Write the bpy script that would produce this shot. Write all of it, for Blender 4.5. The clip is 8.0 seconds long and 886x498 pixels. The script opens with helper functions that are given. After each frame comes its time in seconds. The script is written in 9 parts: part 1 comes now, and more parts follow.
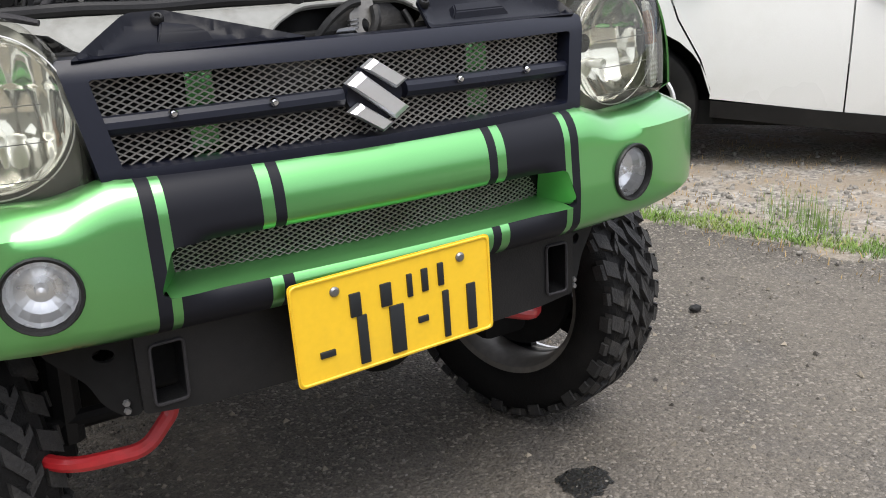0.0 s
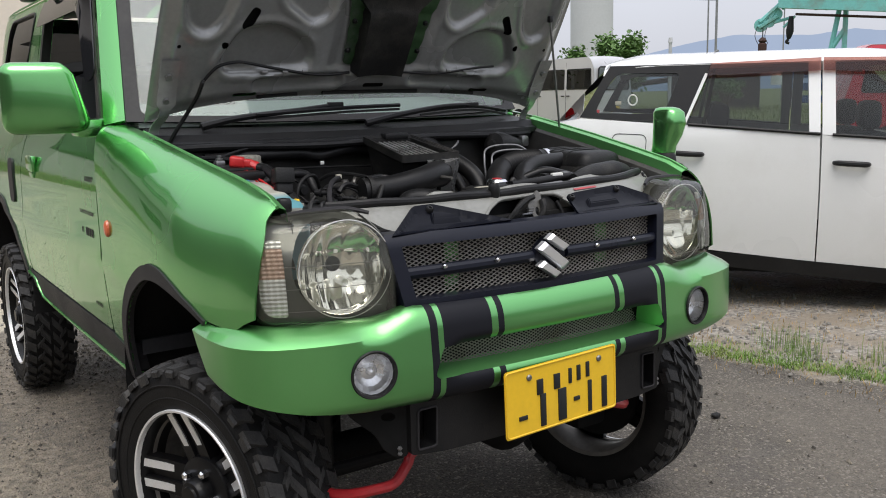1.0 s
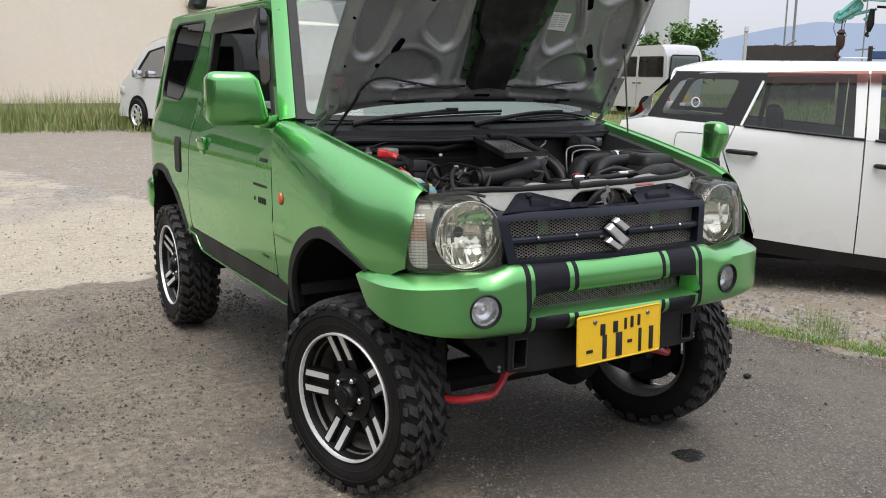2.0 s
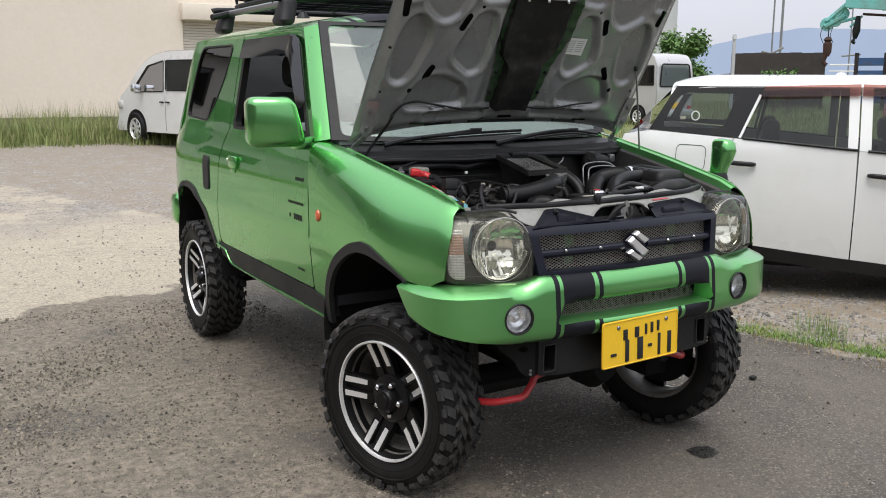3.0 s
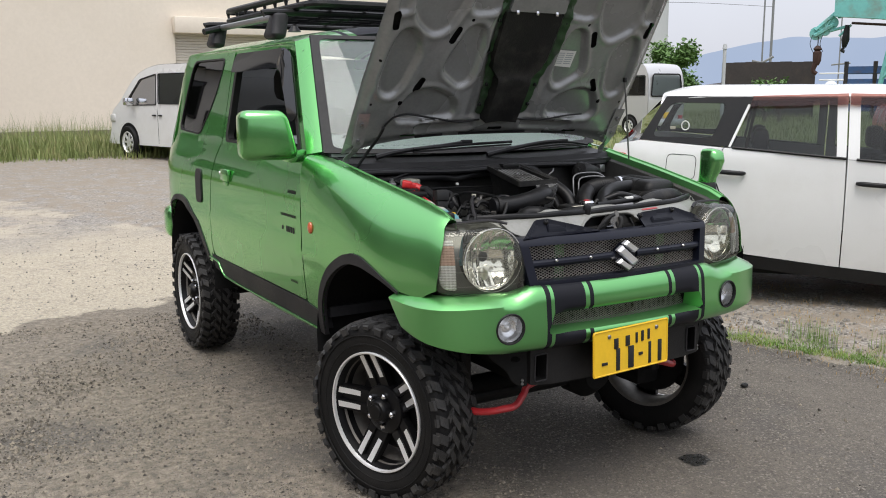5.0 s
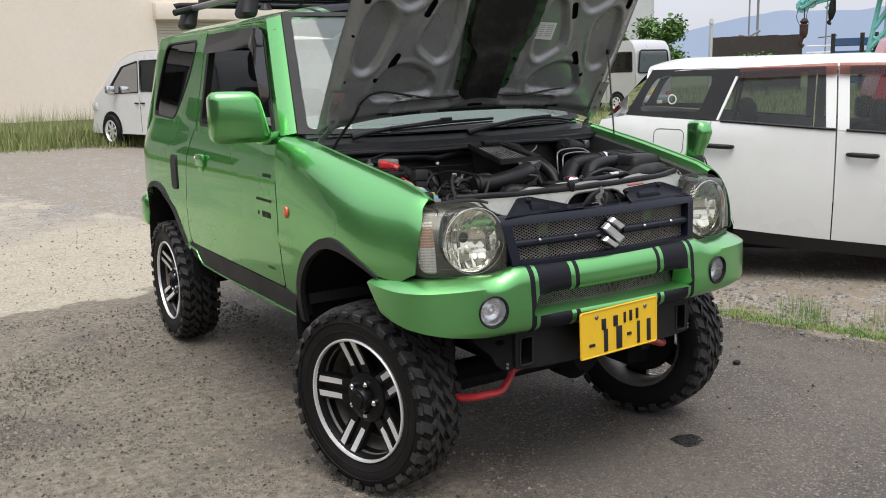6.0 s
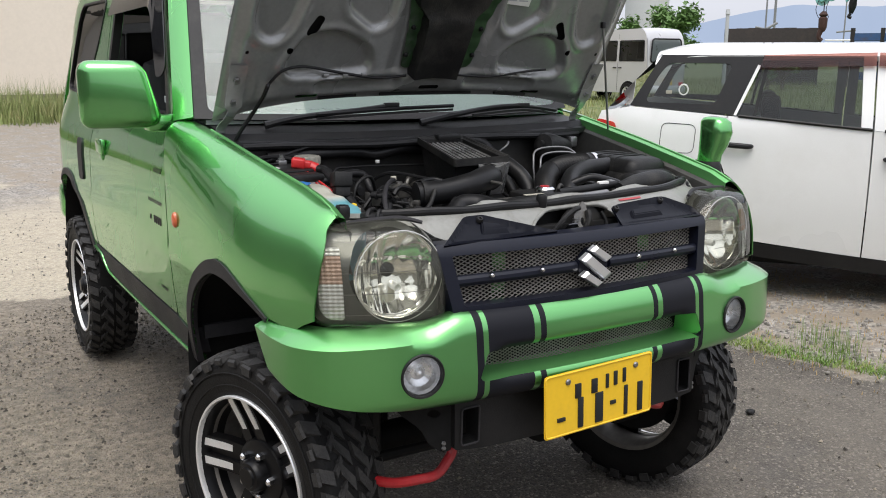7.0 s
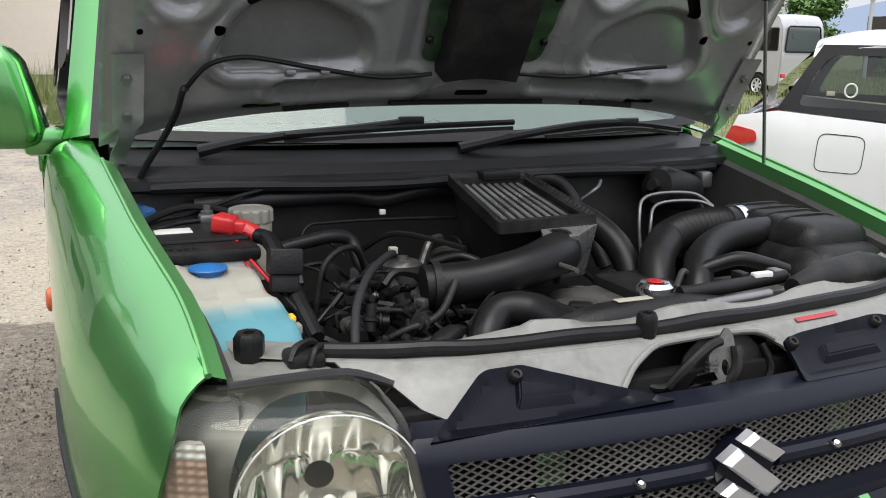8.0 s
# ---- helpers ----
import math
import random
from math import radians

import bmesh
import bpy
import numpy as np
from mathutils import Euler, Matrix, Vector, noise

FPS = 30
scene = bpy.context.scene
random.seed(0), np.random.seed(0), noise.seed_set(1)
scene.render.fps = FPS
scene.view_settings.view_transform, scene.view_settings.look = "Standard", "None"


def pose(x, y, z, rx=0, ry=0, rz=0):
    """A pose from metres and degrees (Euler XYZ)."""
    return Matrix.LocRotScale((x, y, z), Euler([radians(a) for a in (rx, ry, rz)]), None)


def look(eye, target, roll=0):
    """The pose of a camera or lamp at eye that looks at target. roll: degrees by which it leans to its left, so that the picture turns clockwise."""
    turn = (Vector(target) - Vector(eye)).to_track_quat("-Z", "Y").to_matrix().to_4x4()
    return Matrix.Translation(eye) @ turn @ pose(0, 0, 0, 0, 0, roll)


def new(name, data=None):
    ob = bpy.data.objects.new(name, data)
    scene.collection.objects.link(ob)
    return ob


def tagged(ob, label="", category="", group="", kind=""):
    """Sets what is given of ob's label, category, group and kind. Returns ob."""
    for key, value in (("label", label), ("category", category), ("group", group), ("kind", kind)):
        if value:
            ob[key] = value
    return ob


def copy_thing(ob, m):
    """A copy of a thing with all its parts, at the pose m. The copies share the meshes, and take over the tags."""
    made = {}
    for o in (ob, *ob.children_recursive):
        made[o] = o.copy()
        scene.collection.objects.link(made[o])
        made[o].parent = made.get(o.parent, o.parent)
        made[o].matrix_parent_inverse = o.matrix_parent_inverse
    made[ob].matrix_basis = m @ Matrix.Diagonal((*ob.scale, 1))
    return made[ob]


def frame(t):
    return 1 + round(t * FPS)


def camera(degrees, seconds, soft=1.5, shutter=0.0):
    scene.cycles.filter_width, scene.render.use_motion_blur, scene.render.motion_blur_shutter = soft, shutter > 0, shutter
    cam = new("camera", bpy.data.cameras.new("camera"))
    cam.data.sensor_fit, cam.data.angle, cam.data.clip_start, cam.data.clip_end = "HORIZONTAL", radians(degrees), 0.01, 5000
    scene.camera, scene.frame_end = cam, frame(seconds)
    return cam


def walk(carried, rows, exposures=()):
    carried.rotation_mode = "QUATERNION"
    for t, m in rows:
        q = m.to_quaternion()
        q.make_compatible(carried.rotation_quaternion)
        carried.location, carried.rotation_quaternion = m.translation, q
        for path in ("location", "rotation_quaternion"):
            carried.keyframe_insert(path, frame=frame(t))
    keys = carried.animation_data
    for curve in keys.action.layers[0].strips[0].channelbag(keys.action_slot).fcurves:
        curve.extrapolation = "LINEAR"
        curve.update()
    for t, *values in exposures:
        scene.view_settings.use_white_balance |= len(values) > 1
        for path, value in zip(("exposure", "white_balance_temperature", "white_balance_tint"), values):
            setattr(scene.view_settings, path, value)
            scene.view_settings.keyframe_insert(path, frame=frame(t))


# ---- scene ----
cam = camera(52.1, 8.0, soft=1.0)
PATH = [
    (0, (-0.603, -1.594, 1.109), (0.383, 0.028, 0.48), -2.4),
    (0.5, (-0.958, -1.856, 1.231), (0.239, -0.316, 0.792), -1.3),
    (0.7, (-1.104, -1.918, 1.277), (0.064, -0.346, 0.877), -1.4),
    (1, (-1.35, -2.006, 1.282), (-0.253, -0.368, 0.948), -1.3),
    (1.5, (-1.616, -2.333, 1.341), (-0.644, -0.627, 0.96), 0.9),
    (2.8, (-2.072, -2.693, 1.447), (-1.079, -0.997, 1.075), 0.2),
    (3, (-2.074, -2.686, 1.452), (-1.077, -0.991, 1.089), 0.2),
    (3.5, (-2.072, -2.688, 1.45), (-1.073, -0.992, 1.098), -0.1),
    (4, (-2.07, -2.701, 1.457), (-1.063, -1.007, 1.116), -0.1),
    (5.5, (-2.082, -2.71, 1.457), (-1.065, -1.022, 1.115), -0.4),
    (6, (-1.993, -2.639, 1.435), (-0.97, -0.963, 1.057), -1.5),
    (6.5, (-1.701, -2.42, 1.433), (-0.703, -0.735, 1.031), -1.1),
    (7, (-1.409, -2.078, 1.4), (-0.402, -0.399, 0.99), 0.2),
    (7.5, (-1.071, -1.633, 1.389), (-0.159, 0.089, 0.941), -0.1),
    (8, (-0.747, -1.211, 1.407), (0.04, 0.573, 0.964), 1.0),
]
walk(cam, [(t, look(eye, target, roll)) for t, eye, target, roll in PATH], [(0, 0.50), (0.5, 0.32), (1.0, -0.07), (1.5, 0.06), (3, 0.04), (5.5, 0.04), (7, 0.12), (8, 0.20)])

# ---- world and light: a bright overcast noon ----
SUN_EL, SUN_AZ = radians(66), radians(205)
world = bpy.data.worlds.new("world")
scene.world = world
world.use_nodes = True
wn, wl = world.node_tree.nodes, world.node_tree.links
wn.clear()
sky = wn.new("ShaderNodeTexSky")
sky.sky_type = "NISHITA"
sky.sun_disc = False
sky.sun_elevation, sky.sun_rotation = SUN_EL, SUN_AZ
sky.air_density, sky.dust_density, sky.ozone_density = 1.0, 4.0, 1.0
pale = wn.new("ShaderNodeMix")
pale.data_type = "RGBA"
pale.inputs["Factor"].default_value = 0.82
pale.inputs["B"].default_value = (8.3, 8.5, 9.4, 1)
cover = wn.new("ShaderNodeTexNoise")
cover.inputs["Scale"].default_value = 2.2
cover.inputs["Detail"].default_value = 5
span = wn.new("ShaderNodeMapRange")
span.inputs["To Min"].default_value, span.inputs["To Max"].default_value = 0.118, 0.150
back = wn.new("ShaderNodeBackground")
wout = wn.new("ShaderNodeOutputWorld")
wl.new(sky.outputs[0], pale.inputs["A"])
wl.new(pale.outputs["Result"], back.inputs["Color"])
wl.new(cover.outputs["Fac"], span.inputs["Value"])
way = wn.new("ShaderNodeSeparateXYZ")
wl.new(wn.new("ShaderNodeTexCoord").outputs["Generated"], way.inputs[0])
dome = wn.new("ShaderNodeMapRange")
dome.inputs["To Min"].default_value, dome.inputs["To Max"].default_value = 0.70, 1.55
wl.new(way.outputs[2], dome.inputs["Value"])
both = wn.new("ShaderNodeMath")
both.operation = "MULTIPLY"
wl.new(span.outputs["Result"], both.inputs[0])
wl.new(dome.outputs["Result"], both.inputs[1])
wl.new(both.outputs[0], back.inputs["Strength"])
wl.new(back.outputs[0], wout.inputs["Surface"])
sun = new("sun", bpy.data.lights.new("sun", "SUN"))
sun.data.energy, sun.data.angle, sun.data.color = 2.1, radians(42), (1.0, 0.96, 0.9)
sun.matrix_world = look((0, 0, 30), (30 * math.sin(SUN_AZ + math.pi) / math.tan(SUN_EL), 30 * math.cos(SUN_AZ + math.pi) / math.tan(SUN_EL), 0))

# ---- materials ----


def mat(name, col, rough=0.5, metal=0.0, var=0.12, scales=(3.0, 60.0), bump=0.0, bump_scale=120.0, coat=0.0, dirt=None, dirt_amount=0.5, dirt_scale=5.0, coat_rough=0.03, rough_var=0.08, spec=0.5, edge=(1, 1, 1)):
    """Paint, rubber, metal, stone: a base colour with variation at two scales, a rough bump and shaped stains."""
    m = bpy.data.materials.new(name)
    m.use_nodes = True
    n, l = m.node_tree.nodes, m.node_tree.links
    b = n["Principled BSDF"]
    b.inputs["Metallic"].default_value = metal
    b.inputs["Specular IOR Level"].default_value = spec
    b.inputs["Coat Weight"].default_value = coat
    b.inputs["Specular Tint"].default_value = (*edge, 1)
    b.inputs["Coat Roughness"].default_value = coat_rough
    at = n.new("ShaderNodeTexCoord").outputs["Object"]
    big, small = n.new("ShaderNodeTexNoise"), n.new("ShaderNodeTexNoise")
    for t, s, d in ((big, scales[0], 4), (small, scales[1], 3)):
        t.inputs["Scale"].default_value, t.inputs["Detail"].default_value = s, d
        l.new(at, t.inputs["Vector"])
    both = n.new("ShaderNodeMath")
    both.operation = "ADD"
    l.new(big.outputs["Fac"], both.inputs[0])
    l.new(small.outputs["Fac"], both.inputs[1])
    level = n.new("ShaderNodeMapRange")
    level.inputs["From Min"].default_value, level.inputs["From Max"].default_value = 0.6, 1.4
    level.inputs["To Min"].default_value, level.inputs["To Max"].default_value = 1 - var, 1 + var
    l.new(both.outputs[0], level.inputs["Value"])
    tone = n.new("ShaderNodeVectorMath")
    tone.operation = "SCALE"
    tone.inputs[0].default_value = col
    l.new(level.outputs["Result"], tone.inputs["Scale"])
    colour = tone.outputs[0]
    if dirt:
        spot = n.new("ShaderNodeTexNoise")
        spot.inputs["Scale"].default_value, spot.inputs["Detail"].default_value = dirt_scale, 6
        spot.inputs["Roughness"].default_value = 0.65
        l.new(at, spot.inputs["Vector"])
        cut = n.new("ShaderNodeMapRange")
        cut.inputs["From Min"].default_value, cut.inputs["From Max"].default_value = 0.5, 0.68
        cut.inputs["To Max"].default_value = dirt_amount
        l.new(spot.outputs["Fac"], cut.inputs["Value"])
        mix = n.new("ShaderNodeMix")
        mix.data_type = "RGBA"
        l.new(cut.outputs["Result"], mix.inputs["Factor"])
        l.new(colour, mix.inputs["A"])
        mix.inputs["B"].default_value = (*dirt, 1)
        colour = mix.outputs["Result"]
    l.new(colour, b.inputs["Base Color"])
    rr = n.new("ShaderNodeMapRange")
    rr.inputs["From Min"].default_value, rr.inputs["From Max"].default_value = 0.3, 0.7
    rr.inputs["To Min"].default_value, rr.inputs["To Max"].default_value = max(0.02, rough - rough_var), min(1, rough + rough_var)
    l.new(big.outputs["Fac"], rr.inputs["Value"])
    l.new(rr.outputs["Result"], b.inputs["Roughness"])
    if bump:
        grain = n.new("ShaderNodeTexNoise")
        grain.inputs["Scale"].default_value, grain.inputs["Detail"].default_value = bump_scale, 3
        l.new(at, grain.inputs["Vector"])
        bp = n.new("ShaderNodeBump")
        bp.inputs["Strength"].default_value, bp.inputs["Distance"].default_value = bump, 0.01
        l.new(grain.outputs["Fac"], bp.inputs["Height"])
        l.new(bp.outputs["Normal"], b.inputs["Normal"])
    return m


def glass(name, tint, gloss=0.02, ior=1.5, haze=0.0, film_col=(0.55, 0.55, 0.45)):
    """A thin pane: clear in its tint, with a mirror gloss by angle and, where old or to paint glare, a dull film."""
    m = bpy.data.materials.new(name)
    m.use_nodes = True
    n, l = m.node_tree.nodes, m.node_tree.links
    n.clear()
    out, clear, shine, fr, mix = (n.new(k) for k in ("ShaderNodeOutputMaterial", "ShaderNodeBsdfTransparent", "ShaderNodeBsdfGlossy", "ShaderNodeFresnel", "ShaderNodeMixShader"))
    clear.inputs["Color"].default_value = (*tint, 1)
    shine.inputs["Roughness"].default_value = gloss
    fr.inputs["IOR"].default_value = ior
    body = clear.outputs[0]
    if haze:
        film, old = n.new("ShaderNodeBsdfDiffuse"), n.new("ShaderNodeMixShader")
        film.inputs["Color"].default_value = (*film_col, 1)
        spots = n.new("ShaderNodeTexNoise")
        spots.inputs["Scale"].default_value, spots.inputs["Detail"].default_value = 1.2, 0
        k = n.new("ShaderNodeMath")
        k.operation, k.inputs[1].default_value = "MULTIPLY", haze * 2
        l.new(spots.outputs["Fac"], k.inputs[0])
        l.new(k.outputs[0], old.inputs[0])
        l.new(body, old.inputs[1])
        l.new(film.outputs[0], old.inputs[2])
        body = old.outputs[0]
    l.new(fr.outputs[0], mix.inputs[0])
    l.new(body, mix.inputs[1])
    l.new(shine.outputs[0], mix.inputs[2])
    l.new(mix.outputs[0], out.inputs["Surface"])
    return m


def banded(m, edges, col, rough, axis=0):
    """Painted stripes over a material: |coordinate| between pairs of edges takes the stripe's paint."""
    n, l = m.node_tree.nodes, m.node_tree.links
    b = n["Principled BSDF"]
    sep = n.new("ShaderNodeSeparateXYZ")
    l.new(n.new("ShaderNodeTexCoord").outputs["Object"], sep.inputs[0])
    ab = n.new("ShaderNodeMath")
    ab.operation = "ABSOLUTE"
    l.new(sep.outputs[axis], ab.inputs[0])
    total = None
    for lo, hi in edges:
        mid = n.new("ShaderNodeMath")
        mid.operation = "COMPARE"
        mid.inputs[1].default_value, mid.inputs[2].default_value = (lo + hi) / 2, (hi - lo) / 2
        l.new(ab.outputs[0], mid.inputs[0])
        if total:
            add = n.new("ShaderNodeMath")
            add.operation = "MAXIMUM"
            l.new(total, add.inputs[0])
            l.new(mid.outputs[0], add.inputs[1])
            total = add.outputs[0]
        else:
            total = mid.outputs[0]
    for socket, value in (("Base Color", (*col, 1)), ("Metallic", 0.0), ("Roughness", rough), ("Coat Weight", 0.0), ("Specular IOR Level", 0.2)):
        mix = n.new("ShaderNodeMix")
        mix.data_type = "RGBA" if socket == "Base Color" else "FLOAT"
        a, c, r = mix.inputs["A"], mix.inputs["B"], mix.outputs["Result"]
        if socket != "Base Color":
            a, c, r = mix.inputs[2], mix.inputs[3], mix.outputs[0]
        else:
            a, c, r = mix.inputs[6], mix.inputs[7], mix.outputs[2]
        s = b.inputs[socket]
        if s.is_linked:
            l.new(s.links[0].from_socket, a)
        else:
            a.default_value = s.default_value
        c.default_value = value
        l.new(total, mix.inputs[0])
        l.new(r, s)
    return m


GREEN = (0.165, 0.485, 0.155)
M_PAINT = mat("green_paint", GREEN, 0.27, 0.96, 0.05, (1.5, 900), coat=1.0, coat_rough=0.012, edge=(0.55, 0.85, 0.55), dirt=(0.16, 0.41, 0.15), dirt_amount=0.2, dirt_scale=2.0)
STRIPES = [(0.167, 0.183), (0.2, 0.322), (0.335, 0.353)]
M_SHELF = mat("satin_green_paint", GREEN, 0.42, 0.8, 0.05, (1.5, 900), coat=0.3, coat_rough=0.25)
M_BUMPER = banded(mat("striped_paint", GREEN, 0.36, 0.92, 0.05, (1.5, 900), coat=0.9), STRIPES, (0.008, 0.0085, 0.012), 0.5)
M_ROOF = banded(mat("striped_roof_paint", GREEN, 0.36, 0.85, 0.05, (1.5, 900), coat=0.8), [(0.02, 0.4), (0.43, 0.45)], (0.018, 0.019, 0.024), 0.5)
M_NAVY = mat("dark_navy_plastic", (0.0050, 0.0062, 0.0135), 0.34, 0, 0.15, (4, 90), 0.02, 700, dirt=(0.012, 0.013, 0.020), dirt_amount=0.25, spec=0.32)
M_SHROUD = mat("smooth_black_shroud_plastic", (0.0042, 0.0048, 0.0085), 0.30, 0, 0.15, (5, 90), 0.02, 500, dirt=(0.012, 0.012, 0.014), dirt_amount=0.25, spec=0.14)
M_BLACK = mat("black_plastic", (0.010, 0.010, 0.0105), 0.42, 0, 0.2, (5, 90), 0.1, 300, dirt=(0.027, 0.025, 0.022), dirt_amount=0.3, spec=0.28)
M_TRIM = mat("faded_black_trim", (0.022, 0.021, 0.023), 0.55, 0, 0.2, (4, 80), 0.15, 500, dirt=(0.055, 0.05, 0.046), dirt_amount=0.3, spec=0.3)
M_TYRE = mat("tyre_rubber", (0.0075, 0.0073, 0.0072), 0.62, 0, 0.25, (6, 90), 0.25, 260, dirt=(0.022, 0.020, 0.018), dirt_amount=0.4, dirt_scale=7, spec=0.25)
M_TREAD = mat("tread_rubber", (0.027, 0.0265, 0.026), 0.6, 0, 0.3, (10, 120), 0.3, 200, dirt=(0.065, 0.060, 0.053), dirt_amount=0.6, dirt_scale=16, spec=0.4)
M_SILVER = mat("machined_aluminium", (0.88, 0.88, 0.87), 0.36, 0.6, 0.08, (8, 200))
M_RIMBLACK = mat("black_wheel_paint", (0.0045, 0.0045, 0.005), 0.40, 0, 0.2, (6, 80), coat=0.08, dirt=(0.012, 0.011, 0.010), dirt_amount=0.3, spec=0.22)
M_RIMBACK = mat("dusty_wheel_barrel", (0.21, 0.195, 0.175), 0.55, 0.4, 0.2, (6, 60), dirt=(0.05, 0.042, 0.035), dirt_amount=0.6)
M_CHROME = mat("chrome", (0.74, 0.75, 0.77), 0.13, 1.0, 0.03, (5, 60), rough_var=0.03)
M_BADGE = mat("satin_chrome", (0.86, 0.87, 0.88), 0.33, 0.85, 0.03, (9, 120))
M_STEEL = mat("grey_steel", (0.24, 0.24, 0.24), 0.4, 0.8, 0.15, (6, 90))
M_MESH = mat("galvanised_mesh", (0.36, 0.345, 0.32), 0.45, 0.6, 0.2, (9, 120), dirt=(0.16, 0.13, 0.1), dirt_amount=0.5, dirt_scale=12)
M_RED = mat("red_rod_paint", (0.40, 0.016, 0.02), 0.4, 0, 0.15, (9, 90), coat=0.3, dirt=(0.1, 0.03, 0.03), dirt_amount=0.4)
M_YELLOW = mat("yellow_plate", (0.80, 0.50, 0.022), 0.4, 0, 0.05, (6, 90), coat=0.2, dirt=(0.5, 0.33, 0.03), dirt_amount=0.25)
M_INK = mat("plate_black", (0.012, 0.014, 0.016), 0.45, 0, 0.1)
M_PRIMER = mat("grey_underside_paint", (0.26, 0.265, 0.26), 0.26, 0.25, 0.1, (3, 90), coat=0.5, coat_rough=0.12, dirt=(0.15, 0.15, 0.142), dirt_amount=0.4, dirt_scale=4)
M_PALE = mat("pale_grey_body_paint", (0.215, 0.217, 0.198), 0.40, 0.0, 0.12, (4, 90), coat=0.15, dirt=(0.11, 0.10, 0.085), dirt_amount=0.65, dirt_scale=11)
M_BAY = mat("dusty_bay_paint", (0.055, 0.054, 0.051), 0.5, 0.1, 0.25, (4, 60), dirt=(0.10, 0.092, 0.078), dirt_amount=0.5, dirt_scale=9, spec=0.35)
M_ENGINE = mat("dusty_engine_black", (0.010, 0.010, 0.010), 0.48, 0, 0.3, (8, 90), 0.12, 220, dirt=(0.055, 0.051, 0.045), dirt_amount=0.45, dirt_scale=10, spec=0.28)
M_HOSE = mat("rubber_hose", (0.010, 0.010, 0.0105), 0.40, 0, 0.2, (8, 90), 0.06, 260, dirt=(0.028, 0.026, 0.024), dirt_amount=0.35, dirt_scale=12, spec=0.26)
M_ALLOY = mat("cast_alloy", (0.15, 0.145, 0.133), 0.42, 0.6, 0.25, (9, 120), 0.05, 200, dirt=(0.035, 0.03, 0.026), dirt_amount=0.6, dirt_scale=14)
M_NECK = mat("bare_cast_neck", (0.50, 0.50, 0.49), 0.30, 0.75, 0.15, (9, 120), dirt=(0.12, 0.11, 0.10), dirt_amount=0.5, dirt_scale=14)
M_TANK = mat("milky_tank", (0.40, 0.38, 0.31), 0.4, 0, 0.1, (6, 60), dirt=(0.30, 0.27, 0.20), dirt_amount=0.5)
M_BULK = mat("dusty_grey_bulkhead", (0.036, 0.035, 0.033), 0.45, 0.05, 0.25, (4, 60), dirt=(0.085, 0.078, 0.066), dirt_amount=0.4, dirt_scale=9, spec=0.35)
M_TANKS = mat("milky_tank_with_fluid", (0.40, 0.39, 0.33), 0.36, 0, 0.1, (6, 60), dirt=(0.30, 0.27, 0.20), dirt_amount=0.6, dirt_scale=9)


def fluid_line(m, level, soft, col):
    """Fluid seen through cloudy plastic: below its level the wall takes the fluid's colour, with a blurred edge."""
    n, l = m.node_tree.nodes, m.node_tree.links
    b = n["Principled BSDF"]
    sep, cut, mix = n.new("ShaderNodeSeparateXYZ"), n.new("ShaderNodeMapRange"), n.new("ShaderNodeMix")
    l.new(n.new("ShaderNodeTexCoord").outputs["Object"], sep.inputs[0])
    cut.inputs["From Min"].default_value, cut.inputs["From Max"].default_value = level + soft, level - soft
    cut.inputs["To Max"].default_value = 0.85
    l.new(sep.outputs[2], cut.inputs["Value"])
    mix.data_type = "RGBA"
    l.new(cut.outputs["Result"], mix.inputs[0])
    l.new(b.inputs["Base Color"].links[0].from_socket, mix.inputs[6])
    mix.inputs[7].default_value = (*col, 1)
    l.new(mix.outputs[2], b.inputs["Base Color"])


fluid_line(M_TANKS, 1.060, 0.006, (0.06, 0.27, 0.33))
M_BLUE = mat("blue_cap", (0.02, 0.15, 0.42), 0.4, 0, 0.1)
M_BATT = mat("battery_case", (0.42, 0.44, 0.46), 0.45, 0, 0.1, (7, 60), dirt=(0.25, 0.24, 0.22), dirt_amount=0.4)
M_LABELBLUE = mat("thin_blue_film", (0.006, 0.062, 0.20), 0.3, 0, 0.2, (20, 90), dirt=(0.02, 0.10, 0.25), dirt_amount=0.5, dirt_scale=30)
M_CAPGREY = mat("aged_grey_cap", (0.27, 0.26, 0.22), 0.5, 0, 0.15, (9, 90), dirt=(0.12, 0.11, 0.09), dirt_amount=0.5, dirt_scale=14)
M_COVERRED = mat("red_rubber_cover", (0.52, 0.022, 0.024), 0.38, 0, 0.15, (15, 120), 0.1, 150, dirt=(0.20, 0.03, 0.03), dirt_amount=0.5, dirt_scale=20)
M_WHITE = mat("white_label", (0.75, 0.75, 0.72), 0.5, 0, 0.06)
M_ORANGE = mat("amber_lens", (0.62, 0.13, 0.05), 0.25, 0, 0.1, coat=0.5)
# Pale blue-grey film painted over the windshield for the sky's glare.
M_GLASS = glass("car_glass", (0.80, 0.89, 0.87), 0.02, 1.55, 0.19, (0.62, 0.70, 0.70))
M_DARKGLASS = glass("dark_glass", (0.05, 0.052, 0.055), 0.015, 1.85)
# Faint grey film put in for sky reflected off the visor.
M_VISOR = glass("smoked_visor", (0.07, 0.07, 0.078), 0.04, 1.7, 0.04, (0.12, 0.12, 0.14))
M_LENS = glass("aged_lamp_lens", (0.93, 0.93, 0.87), 0.03, 1.4, 0.045)
M_CLEAR = glass("clear_lens", (0.93, 0.94, 0.95), 0.03, 1.5, 0.03)
M_BOWL = mat("lamp_reflector", (0.86, 0.85, 0.80), 0.10, 0.90, 0.03, (20, 90), rough_var=0.04)
